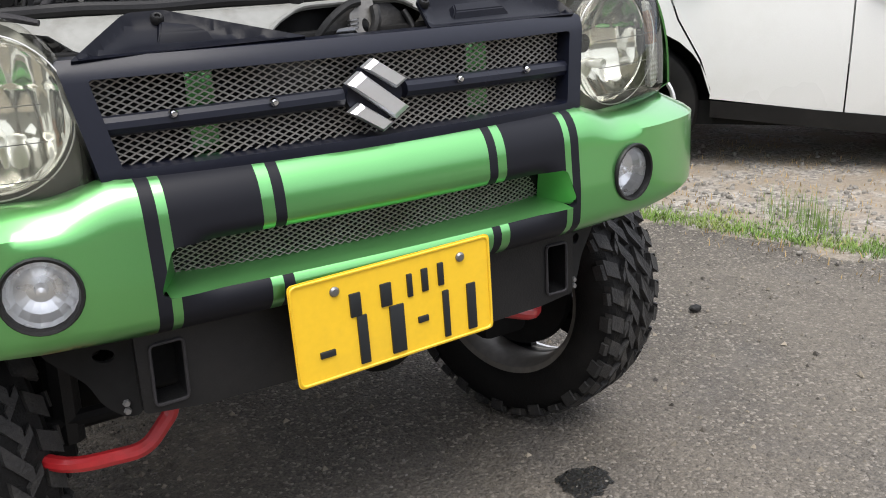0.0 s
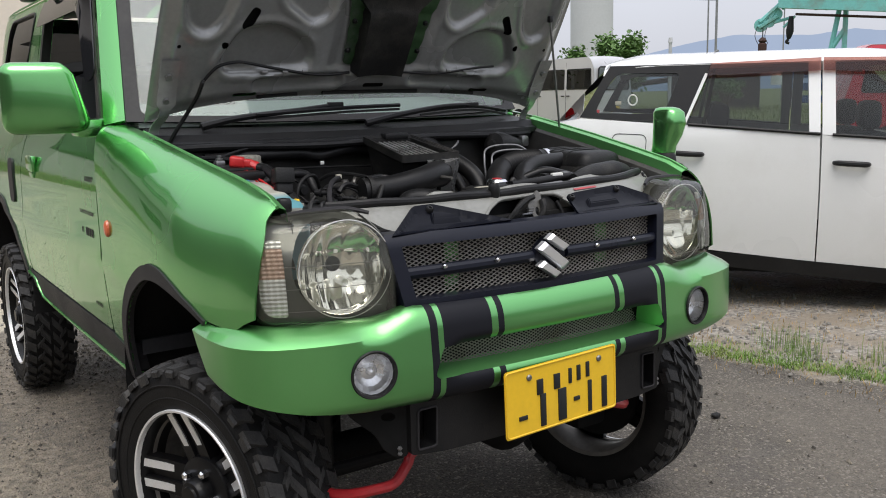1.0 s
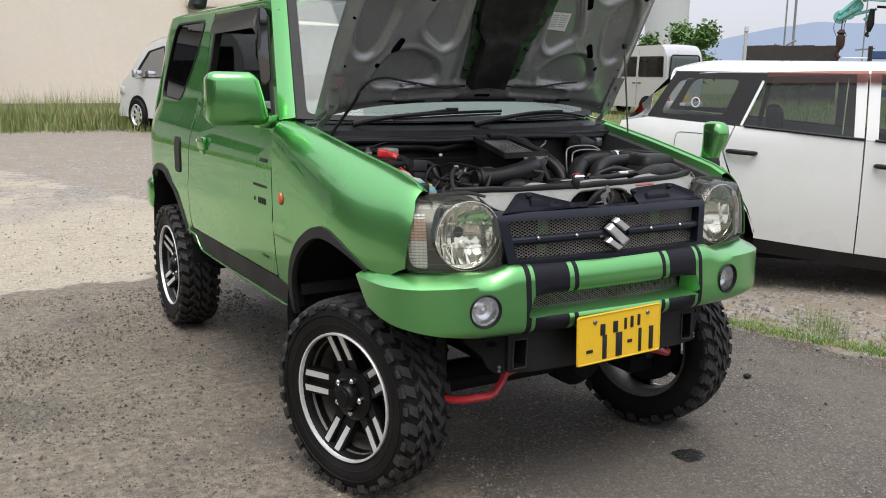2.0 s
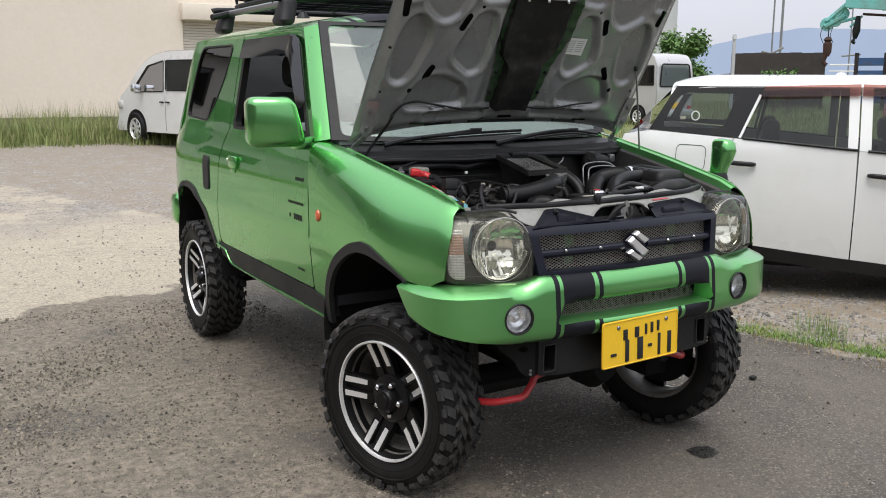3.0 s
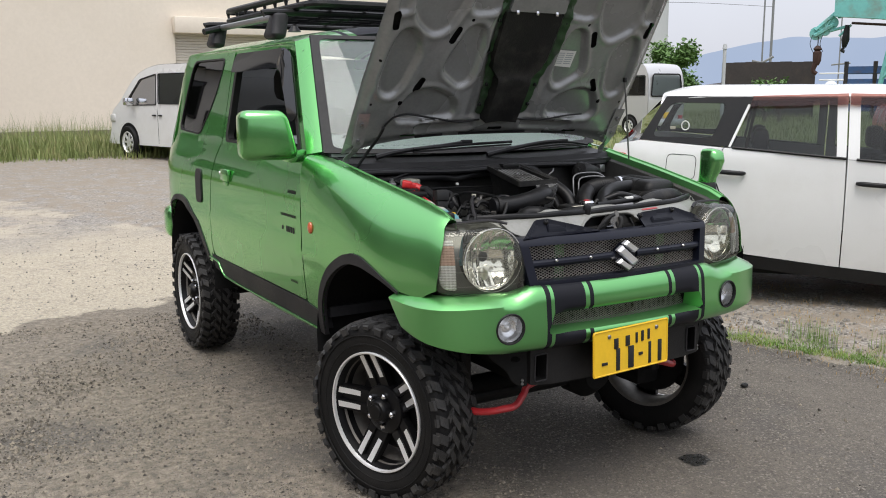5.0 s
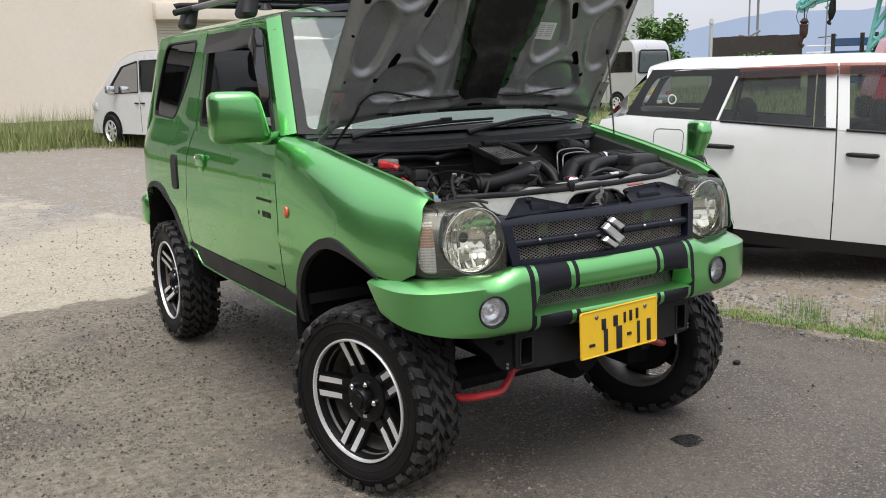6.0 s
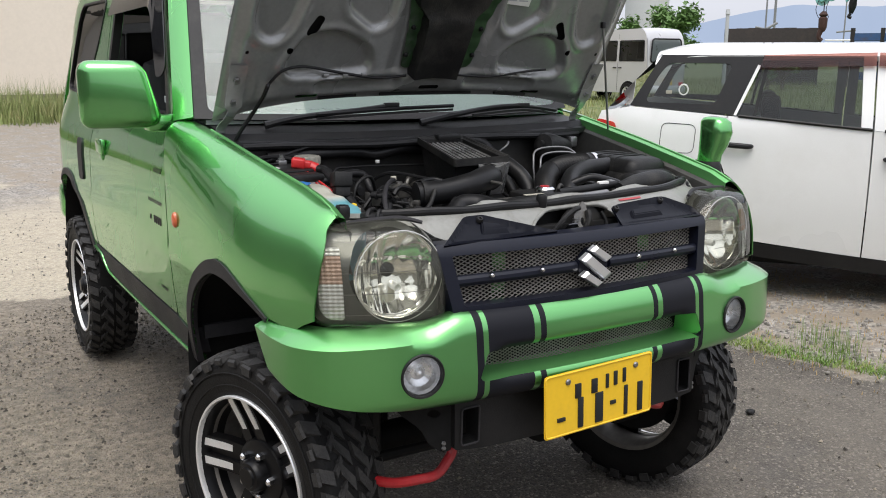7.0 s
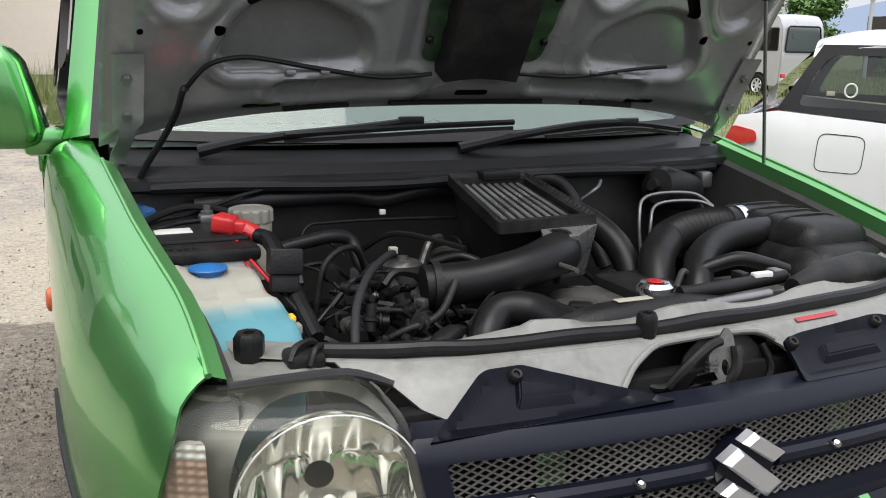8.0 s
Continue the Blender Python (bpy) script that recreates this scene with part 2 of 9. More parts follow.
M_FOGBOWL = mat("fog_lamp_mirror", (0.92, 0.92, 0.92), 0.28, 0.75, 0.03, (20, 90))
M_LAMPIN = mat("lamp_bezel", (0.10, 0.102, 0.097), 0.28, 0.5, 0.1)
M_OVERSPRAY = mat("thin_green_overspray", (0.030, 0.075, 0.028), 0.5, 0.2, 0.25, (12, 90), dirt=(0.09, 0.10, 0.09), dirt_amount=0.8, dirt_scale=14)
M_DASH = mat("pale_dash_top", (0.42, 0.46, 0.45), 0.7, 0, 0.06, (4, 80))
M_SEAT = mat("dark_cabin_cloth", (0.03, 0.03, 0.032), 0.8, 0, 0.2)
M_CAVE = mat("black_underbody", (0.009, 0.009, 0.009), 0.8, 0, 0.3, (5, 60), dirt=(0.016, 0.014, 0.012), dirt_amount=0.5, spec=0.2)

# ---- building helpers ----
from mathutils import geometry


def finish(bm, name, materials, smooth=35):
    me = bpy.data.meshes.new(name)
    bmesh.ops.recalc_face_normals(bm, faces=bm.faces[:])
    bm.to_mesh(me)
    bm.free()
    for m in materials if isinstance(materials, (list, tuple)) else [materials]:
        me.materials.append(m)
    if smooth:
        me.polygons.foreach_set("use_smooth", [True] * len(me.polygons))
        me.set_sharp_from_angle(angle=radians(smooth))
    return me


def part(name, bm, materials, parent, label="", smooth=35):
    ob = new(name, finish(bm, name, materials, smooth))
    ob.parent = parent
    return tagged(ob, label)


def thing(name, label, category, group="", m=None):
    ob = new(name)
    ob.empty_display_size = 0.1
    if m:
        ob.matrix_basis = m
    return tagged(ob, label, category, group)


def solid(name, bm, materials, label, category, group="", m=None, kind="", smooth=35):
    ob = new(name, finish(bm, name, materials, smooth))
    if m:
        ob.matrix_basis = m
    return tagged(ob, label, category, group, kind)


def mesh():
    return bmesh.new()


def box(bm, lo, hi, bevel=0.0, m=None, seg=2, mi=0):
    c = [(a + b) / 2 for a, b in zip(lo, hi)]
    s = [abs(b - a) for a, b in zip(lo, hi)]
    made = bmesh.ops.create_cube(bm, size=1, matrix=Matrix.Translation(c) @ Matrix.Diagonal((*s, 1)))["verts"]
    if bevel:
        edges = list({e for v in made for e in v.link_edges})
        out = bmesh.ops.bevel(bm, geom=edges, offset=min(bevel, min(s) * 0.45), segments=seg, affect="EDGES", profile=0.5)
        made = list({v for f in out["faces"] for v in f.verts})
        faces = {f for v in made for f in v.link_faces}
        made = list({v for f in faces for v in f.verts})
    if mi:
        for f in {f for v in made for f in v.link_faces}:
            f.material_index = mi
    if m:
        bmesh.ops.transform(bm, matrix=m, verts=made)
    return made


def curve(points, steps=6):
    """A smooth line through the points."""
    p = [Vector(q) for q in points]
    out = []
    for i in range(len(p) - 1):
        a, b, c, d = p[max(i - 1, 0)], p[i], p[i + 1], p[min(i + 2, len(p) - 1)]
        for k in range(steps):
            t = k / steps
            out.append(0.5 * (2 * b + (c - a) * t + (2 * a - 5 * b + 4 * c - d) * t * t + (3 * b - a - 3 * c + d) * t ** 3))
    return out + [p[-1]]


def tube(bm, points, r, n=10, steps=6, caps=True, ribs=0.0, mi=0):
    """A round bar or hose along a smooth line; r may be a number or a list along the points; ribs: the depth of bellows."""
    line = curve(points, steps) if steps > 1 else [Vector(q) for q in points]
    N = len(line)
    radii = [r] * N if isinstance(r, (int, float)) else [float(np.interp(i / (N - 1), np.linspace(0, 1, len(r)), r)) for i in range(N)]
    t0 = (line[1] - line[0]).normalized()
    side = t0.orthogonal().normalized()
    rings = []
    for i, q in enumerate(line):
        t = (line[min(i + 1, N - 1)] - line[max(i - 1, 0)]).normalized()
        side = (side - t * side.dot(t)).normalized()
        up = t.cross(side)
        rad = radii[i] + (ribs if i % 2 else 0)
        rings.append([bm.verts.new(q + (side * math.cos(a) + up * math.sin(a)) * rad) for a in (2 * math.pi * k / n for k in range(n))])
    for a, b in zip(rings, rings[1:]):
        for k in range(n):
            bm.faces.new((a[k], a[(k + 1) % n], b[(k + 1) % n], b[k])).material_index = mi
    if caps:
        bm.faces.new(rings[0][::-1]).material_index = mi
        bm.faces.new(rings[-1]).material_index = mi
    return rings


def revolve(bm, profile, m=None, n=32, mi=0, close=False):
    """Turns a line of (radius, height) round the z axis of m."""
    m = m or Matrix()
    rings = []
    for r, h in profile:
        rings.append([bm.verts.new(m @ Vector((r * math.cos(a), r * math.sin(a), h))) for a in (2 * math.pi * k / n for k in range(n))] if r > 1e-6 else [bm.verts.new(m @ Vector((0, 0, h)))])
    pairs = list(zip(rings, rings[1:])) + ([(rings[-1], rings[0])] if close else [])
    for a, b in pairs:
        for k in range(n):
            q = [a[k % len(a)], a[(k + 1) % len(a)], b[(k + 1) % len(b)], b[k % len(b)]]
            q = [v for i, v in enumerate(q) if v not in q[:i]]
            if len(q) > 2:
                bm.faces.new(q).material_index = mi


def rounded(points, r=0.02, n=5):
    """A closed outline with its corners rounded; a point may carry its own radius as third number."""
    out = []
    N = len(points)
    for i in range(N):
        p, a, b = Vector(points[i][:2]), Vector(points[i - 1][:2]), Vector(points[(i + 1) % N][:2])
        rad = points[i][2] if len(points[i]) > 2 else r
        da, db = a - p, b - p
        if rad <= 0:
            out.append(tuple(p))
            continue
        k = min(rad, da.length * 0.49, db.length * 0.49)
        s, e = p + da.normalized() * k, p + db.normalized() * k
        for j in range(n + 1):
            t = j / n
            out.append(tuple(s * (1 - t) ** 2 + p * 2 * t * (1 - t) + e * t * t))
    return out


def dense(loop, step):
    out = []
    for i, p in enumerate(loop):
        a, b = Vector(p), Vector(loop[(i + 1) % len(loop)])
        k = max(1, math.ceil((b - a).length / step))
        out += [tuple(a.lerp(b, j / k)) for j in range(k)]
    return out


def inside(x, y, loop):
    hit = False
    for i in range(len(loop)):
        (x1, y1), (x2, y2) = loop[i - 1], loop[i]
        if (y1 > y) != (y2 > y) and x < (x2 - x1) * (y - y1) / (y2 - y1) + x1:
            hit = not hit
    return hit


def signed(px, py, loop):
    best = 9.0
    for i in range(len(loop)):
        ax, ay = loop[i - 1]
        bx, by = loop[i]
        dx, dy = bx - ax, by - ay
        t = max(0, min(1, ((px - ax) * dx + (py - ay) * dy) / (dx * dx + dy * dy + 1e-12)))
        best = min(best, (px - ax - t * dx) ** 2 + (py - ay - t * dy) ** 2)
    d = math.sqrt(best)
    return -d if inside(px, py, loop) else d


def sheet(bm, outline, holes=(), place=None, step=0.05, thick=0.0, mi=0, back=None, wall_mi=None):
    """A sheet cut to an outline, with holes through it, bent by place(u, v) into the world. thick: its depth, away from back (a direction) or along its normal."""
    loops = [dense(outline, step)] + [dense(h, step) for h in holes]
    pts, edges = [], []
    for lp in loops:
        s = len(pts)
        pts += [Vector(p) for p in lp]
        edges += [(s + i, s + (i + 1) % len(lp)) for i in range(len(lp))]
    us, vs = [p.x for p in pts], [p.y for p in pts]
    near = {(round(p.x / step * 2), round(p.y / step * 2)) for p in pts}
    v = min(vs) + step / 2
    row = 0
    while v < max(vs):
        u = min(us) + step / 2 * (1 + row % 2)
        while u < max(us):
            if (round(u / step * 2), round(v / step * 2)) not in near and inside(u, v, loops[0]) and not any(inside(u, v, h) for h in loops[1:]):
                pts.append(Vector((u, v)))
            u += step
        v += step * 0.87
        row += 1
    co, _, faces, *_ = geometry.delaunay_2d_cdt(pts, edges, [], 0, 1e-6)
    keep = []
    for f in faces:
        cx, cy = sum(co[i].x for i in f) / 3, sum(co[i].y for i in f) / 3
        if inside(cx, cy, loops[0]) and not any(inside(cx, cy, h) for h in loops[1:]):
            keep.append(f)
    place = place or (lambda u, v: (u, v, 0))
    used = sorted({i for f in keep for i in f})
    vert = {i: bm.verts.new(place(co[i].x, co[i].y)) for i in used}
    made = []
    for f in keep:
        q = bm.faces.new([vert[i] for i in f])
        q.material_index = mi
        made.append(q)
    if thick:
        bmesh.ops.recalc_face_normals(bm, faces=made)
        rim = [e for e in {e for f in made for e in f.edges} if len(e.link_faces) == 1]
        for q in made:
            q.normal_update()
        shift = {}
        for i in used:
            v = vert[i]
            v.normal_update()
            shift[v] = Vector(back) * thick if back else -v.normal * thick
        inner = {v: bm.verts.new(v.co + d) for v, d in shift.items()}
        for q in list(made):
            bm.faces.new([inner[v] for v in reversed(q.verts)]).material_index = mi
        for e in rim:
            a, b = e.verts
            bm.faces.new((a, b, inner[b], inner[a])).material_index = mi if wall_mi is None else wall_mi
    return made


def strip_mesh(bm, u0, u1, v0, v1, du, dv, place, w=0.0022, d=0.002, keep=None):
    """Expanded metal: two families of slanting strands, each a thin bar, clipped to a field."""
    slope = dv / du
    for sign in (1, -1):
        span = (u1 - u0) * slope
        k = -math.ceil(span / dv) - 1
        while v0 + k * dv < v1 + span:
            c = v0 + k * dv if sign > 0 else v0 + k * dv
            line = []
            m = max(2, int((u1 - u0) / (du * 1.0)))
            prev = None
            for i in range(m + 1):
                u = u0 + (u1 - u0) * i / m
                v = c + sign * slope * (u - u0) if sign > 0 else c - slope * (u - u0) + 0
                ok = v0 <= v <= v1 and (keep is None or keep(u, v))
                p = Vector(place(u, v)) if ok else None
                if p is not None and prev is not None:
                    t = (p - prev).normalized()
                    nrm = Vector((0, -1, 0))
                    s = t.cross(nrm).normalized() * w / 2
                    f = nrm * d
                    q = [bm.verts.new(x) for x in (prev - s, prev + s, prev + s * 0.5 + f, prev - s * 0.5 + f, p - s, p + s, p + s * 0.5 + f, p - s * 0.5 + f)]
                    for idx in ((0, 1, 2, 3), (0, 1, 5, 4), (1, 2, 6, 5), (2, 3, 7, 6), (3, 0, 4, 7), (4, 5, 6, 7)):
                        bm.faces.new([q[j] for j in idx])
                prev = p
            k += 1


def ellipse(cx, cy, a, b, turn=0, n=16):
    c, s = math.cos(turn), math.sin(turn)
    return [(cx + a * math.cos(t) * c - b * math.sin(t) * s, cy + a * math.cos(t) * s + b * math.sin(t) * c) for t in (2 * math.pi * k / n for k in range(n))]


def mirrored(bm_fn, *args):
    """Runs a builder for the near side (-1) and the far side (1)."""
    return [bm_fn(s, *args) for s in (-1, 1)]

# ---- the green off-road car: x across (its right side at -x), its nose towards -y, front axle at y = 0 ----
car = thing("off_road_car", "lifted bright green compact off-road car with its hood open", "car")


def lerp_table(x, table):
    return float(np.interp(x, [a for a, _ in table], [b for _, b in table]))


def fender_top(y):
    return lerp_table(y, [(-0.40, 1.000), (-0.34, 1.026), (-0.315, 1.055), (-0.28, 1.080), (-0.15, 1.109), (0.1, 1.153), (0.45, 1.211), (0.62, 1.228)])


def half_width(y, z):
    """The body side below the shoulder."""
    w = 0.757 - 0.068 * max(0.0, (0.1 - y) / 0.45) ** 2
    w -= 0.024 * max(0.0, (0.96 - z) / 0.4) ** 2 + 0.008 * max(0.0, (0.74 - z) / 0.2) ** 2
    w += 0.006 * math.exp(-((z - 0.842) / 0.022) ** 2) * min(1, max(0, (y - 0.3) / 0.15))
    return w


def fender_place(s):
    def place(y, v):
        zt = fender_top(y)
        zs = zt - 0.26
        if v <= zs:
            return (s * half_width(y, v), y, v)
        most = lerp_table(y, [(-0.35, 0.92), (-0.1, 0.87), (0.25, 0.87), (0.6, 0.98)]) * math.pi / 2
        th = min(1.0, (v - zs) / 0.34) * most
        n = lerp_table(y, [(-0.35, 2.5), (-0.22, 2.3), (-0.08, 2.15), (0.1, 2.3), (0.4, 3.4), (0.6, 6.0)])
        low = math.cos(most) ** (2 / n)
        edge = lerp_table(y, [(-0.34, 0.610), (-0.15, 0.614), (0.1, 0.641), (0.45, 0.664), (0.62, 0.67)])
        wide = half_width(y, zs)
        return (s * (edge + (wide - edge) * (math.cos(th) ** (2 / n) - low) / (1 - low)), y, zs + (zt - zs) * (math.sin(th) / math.sin(most)) ** (2 / n))
    return place


def side_place(s):
    def place(y, z):
        if z < 1.02:
            x = half_width(y, z)
        elif z < 1.215:
            t = (z - 1.02) / 0.195
            x = half_width(y, 1.02) - 0.05 * t ** 1.8
        else:
            x = 0.707 - (z - 1.215) * 0.158 - 0.01 * max(0, (z - 1.55) / 0.12) ** 2
        x -= 0.05 * max(0.0, (y - 2.45) / 0.33) ** 2
        return (s * x, y, z)
    return place


FRONT_ARCH = [tuple(p)[:2] for p in curve([(-0.165, 0.812, 0), (-0.094, 0.838, 0), (-0.002, 0.860, 0), (0.083, 0.869, 0), (0.184, 0.857, 0), (0.302, 0.802, 0), (0.377, 0.736, 0), (0.425, 0.650, 0), (0.445, 0.535, 0)], 4)]
REAR_ARCH = [tuple(p)[:2] for p in curve([(1.925, 0.60, 0), (1.955, 0.655, 0), (2.02, 0.728, 0), (2.09, 0.785, 0), (2.237, 0.857, 0), (2.38, 0.875, 0), (2.50, 0.855, 0), (2.60, 0.78, 0), (2.64, 0.69, 0)], 4)]
DOOR = rounded([(0.583, 0.648), (0.592, 1.19, 0), (0.600, 1.222, 0.01), (0.855, 1.655, 0.05), (1.665, 1.662, 0.07), (1.70, 1.26, 0.1), (1.745, 1.08, 0.1), (1.815, 0.72, 0.1), (1.80, 0.648, 0.04)], 0.02)
DOOR_WINDOW = rounded([(0.70, 1.232, 0.02), (0.915, 1.612, 0.05), (1.600, 1.615, 0.05), (1.640, 1.232, 0.04)], 0.03)
QUARTER_WINDOW = rounded([(1.795, 1.632, 0.05), (1.855, 1.490, 0.10), (1.975, 1.352, 0.10), (2.10, 1.242, 0.05), (2.50, 1.258, 0.05), (2.42, 1.480, 0.12), (2.34, 1.634, 0.05)], 0.04)


def offset_line(line, d):
    out = []
    for i, p in enumerate(line):
        a, b = Vector(line[max(i - 1, 0)]), Vector(line[min(i + 1, len(line) - 1)])
        t = (b - a).normalized()
        out.append((p[0] - t.y * d, p[1] + t.x * d))
    return out


def arch_trim(s, line, base, front):
    line = [tuple(p)[:2] for p in curve([(y, z, 0) for y, z in line[::4]], 6)]
    tips = offset_line(line, 1.0)
    outer = []
    for i, (p, q) in enumerate(zip(line, tips)):
        t = i / (len(line) - 1)
        grow = min(1.0, (t if front else 1 - t) / 0.5)
        wide = 0.036 * (0.28 + 0.72 * grow * grow * (3 - 2 * grow))
        outer.append((p[0] + (q[0] - p[0]) * wide, p[1] + (q[1] - p[1]) * wide))

    def proud(y, z):
        x, yy, zz = base(y, z)
        return (x + s * 0.005, yy, zz)
    bm = mesh()
    sheet(bm, line + outer[::-1], (), proud, 0.03, 0.02, back=(-s, 0, 0))
    part("arch_trim", bm, M_TRIM, car, "faded black plastic wheel arch trim")


def body_side(s):
    fp, sp = fender_place(s), side_place(s)
    top = [(y, fender_top(y) - 0.26 + 0.34) for y in np.linspace(0.585, -0.300, 16)]
    bm = mesh()
    sheet(bm, [(-0.334, 0.824), (-0.25, 0.816), (-0.17, 0.822)] + FRONT_ARCH + [(0.468, 0.535), (0.573, 0.545)] + [(0.579, 0.9)] + top + [(-0.312, 1.07), (-0.324, 1.03), (-0.332, 0.98), (-0.336, 0.90)], (), fp, 0.03, 0.004)
    fender = part("front_fender", bm, M_PAINT, car)
    arch_trim(s, FRONT_ARCH, fp, True)
    # side marker
    bm = mesh()
    revolve(bm, [(0.0, 0.010), (0.009, 0.0095), (0.014, 0.006), (0.0155, 0)], Matrix.Translation((s * 0.757, 0.487, 0.951)) @ pose(0, 0, 0, 0, s * 90, 0) @ Matrix.Diagonal((1.5, 1, 1, 1)), 20)
    part("side_marker", bm, M_ORANGE, fender, "orange side marker lamp")
    bm = mesh()
    sheet(bm, DOOR, [DOOR_WINDOW], sp, 0.05, 0.03, back=(-s, 0, 0))
    door = part("door", bm, M_PAINT, car)
    bm = mesh()

    def frame_place(y, z):
        x, yy, zz = sp(y, z)
        return (x + s * 0.004, yy, zz)
    centre = Vector((1.17, 1.42))
    grow = [tuple(centre + (Vector(p) - centre) * 1.035) for p in DOOR_WINDOW]
    shrink = [tuple(centre + (Vector(p) - centre) * 0.965) for p in DOOR_WINDOW]
    sheet(bm, grow, [shrink], frame_place, 0.05, 0.03, back=(-s, 0, 0))
    part("window_seal", bm, M_BLACK, door, "black rubber window seal")
    if s > 0:
        bm = mesh()
        sheet(bm, DOOR_WINDOW, (), lambda y, z: (sp(y, z)[0] - 0.01, y, z), 0.1)
        part("window_pane", bm, M_DARKGLASS, door)
    # door handle with its recess
    bm = mesh()
    box(bm, (-0.012, -0.055, -0.028), (0.006, 0.055, 0.030), 0.012)
    hm = Matrix.Translation((s * 0.756, 1.515, 1.074))
    bmesh.ops.transform(bm, matrix=hm, verts=bm.verts)
    handle = part("door_handle", bm, M_PAINT, door, "green flap door handle")
    bm = mesh()
    box(bm, (-0.006, -0.03, -0.05), (0.0075, 0.035, -0.02), 0.008, hm)
    part("handle_recess", bm, M_PAINT, handle)
    bm = mesh()
    revolve(bm, [(0, 0.004), (0.008, 0.004), (0.009, 0)], Matrix.Translation((s * 0.757, 1.60, 1.08)) @ pose(0, 0, 0, 0, s * 90, 0), 12)
    part("key_lock", bm, M_CHROME, handle)
    # smoked rain visor, L-shaped over the window's top and front
    outer = rounded([(0.765, 1.345, 0.02), (0.80, 1.345, 0.01), (0.955, 1.565, 0.06), (1.60, 1.555, 0.02), (1.62, 1.645, 0.03), (0.905, 1.648, 0.08), (0.745, 1.37, 0.02)], 0.02)

    def visor_place(y, z):
        x, yy, zz = sp(y, z)
        inner = min(1.0, max(0.0, (1.645 - z) / 0.09)) if y > 0.98 else min(1.0, max(0.0, (y - 0.72 - (z - 1.345) * 0.55) / 0.10))
        return (x + s * (0.012 + 0.018 * inner), yy, zz)
    bm = mesh()
    sheet(bm, outer, (), visor_place, 0.025, 0.004, back=(-s, 0, 0))
    part("window_visor", bm, M_VISOR, door, "smoked plastic rain visor")
    # quarter panel, rear corner and its tinted window
    bm = mesh()
    rear = [(2.66, 0.66), (2.765, 0.80), (2.79, 1.0), (2.755, 1.2), (2.63, 1.43), (2.50, 1.665)]
    sheet(bm, [(1.808, 0.60)] + REAR_ARCH + rear + [(1.673, 1.665), (1.708, 1.26), (1.735, 1.17), (1.753, 1.08), (1.822, 0.72)], [QUARTER_WINDOW], sp, 0.05, 0.02, back=(-s, 0, 0))
    quarter = part("quarter_panel", bm, M_PAINT, car)
    arch_trim(s, REAR_ARCH, sp, False)
    bm = mesh()

    def pane_place(y, z):
        x, yy, zz = sp(y, z)
        return (x - s * 0.006, yy, zz)
    c2 = Vector((2.14, 1.45))
    sheet(bm, [tuple(c2 + (Vector(p) - c2) * 1.02) for p in QUARTER_WINDOW], (), pane_place, 0.08)
    pane = part("window_pane", bm, M_DARKGLASS, quarter, "dark tinted rear side window")
    bm = mesh()
    sheet(bm, [tuple(c2 + (Vector(p) - c2) * 1.0) for p in QUARTER_WINDOW], [[tuple(c2 + (Vector(p) - c2) * 0.955) for p in QUARTER_WINDOW]], lambda y, z: (sp(y, z)[0] + s * 0.003, y, z), 0.06, 0.012, back=(-s, 0, 0))
    part("pane_seal", bm, M_BLACK, quarter)
    # cabin air outlet
    bm = mesh()
    sheet(bm, rounded([(1.925, 0.90), (2.02, 0.90), (2.02, 1.075), (1.925, 1.075)], 0.03), (), lambda y, z: (sp(y, z)[0] + s * 0.006, y, z), 0.03, 0.02, back=(-s, 0, 0))
    part("air_outlet", bm, M_TRIM, quarter, "dark grey cabin air outlet cover")
    # grey lower sill with a green pinch below
    bm = mesh()
    sheet(bm, [(0.470, 0.552), (0.60, 0.552), (1.45, 0.545), (1.82, 0.575), (1.835, 0.645), (0.59, 0.642), (0.47, 0.63)], (), lambda y, z: (sp(y, z)[0] + s * 0.004, y, z), 0.05, 0.05, back=(-s, 0, 0))
    part("sill_panel", bm, M_TRIM, car, "grey lower sill panel")
    bm = mesh()
    tube(bm, [(s * (half_width(y, z) + 0.006), y, z) for y, z in ((0.50, 0.552), (1.2, 0.549), (1.62, 0.552), (1.69, 0.562), (1.722, 0.590), (1.75, 0.618), (1.87, 0.628))], 0.0055, 8, 5)
    tube(bm, [(s * 0.700, 0.48, 0.537), (s * 0.700, 1.2, 0.531), (s * 0.700, 1.80, 0.556)], 0.011, 8, 3)
    part("sill_edge", bm, M_PAINT, car)
    # A-pillar
    bm = mesh()
    a0, a1, b0, b1 = (Vector(q) for q in ((0.716, 0.606, 1.222), (0.670, 0.558, 1.234), (0.640, 0.880, 1.668), (0.598, 0.826, 1.680)))

    def pillar_place(u, v):
        p = a0.lerp(a1, u).lerp(b0.lerp(b1, u), v)
        bulge = 0.004 * max(0.0, math.sin(math.pi * u / 1.1))
        return (s * (p.x + bulge * 0.7), p.y - bulge * 0.7, p.z)
    sheet(bm, [(0, 0), (1.1, 0), (1.1, 1), (0, 1)], (), pillar_place, 0.1, 0.012)
    part("windshield_pillar", bm, M_PAINT, car)
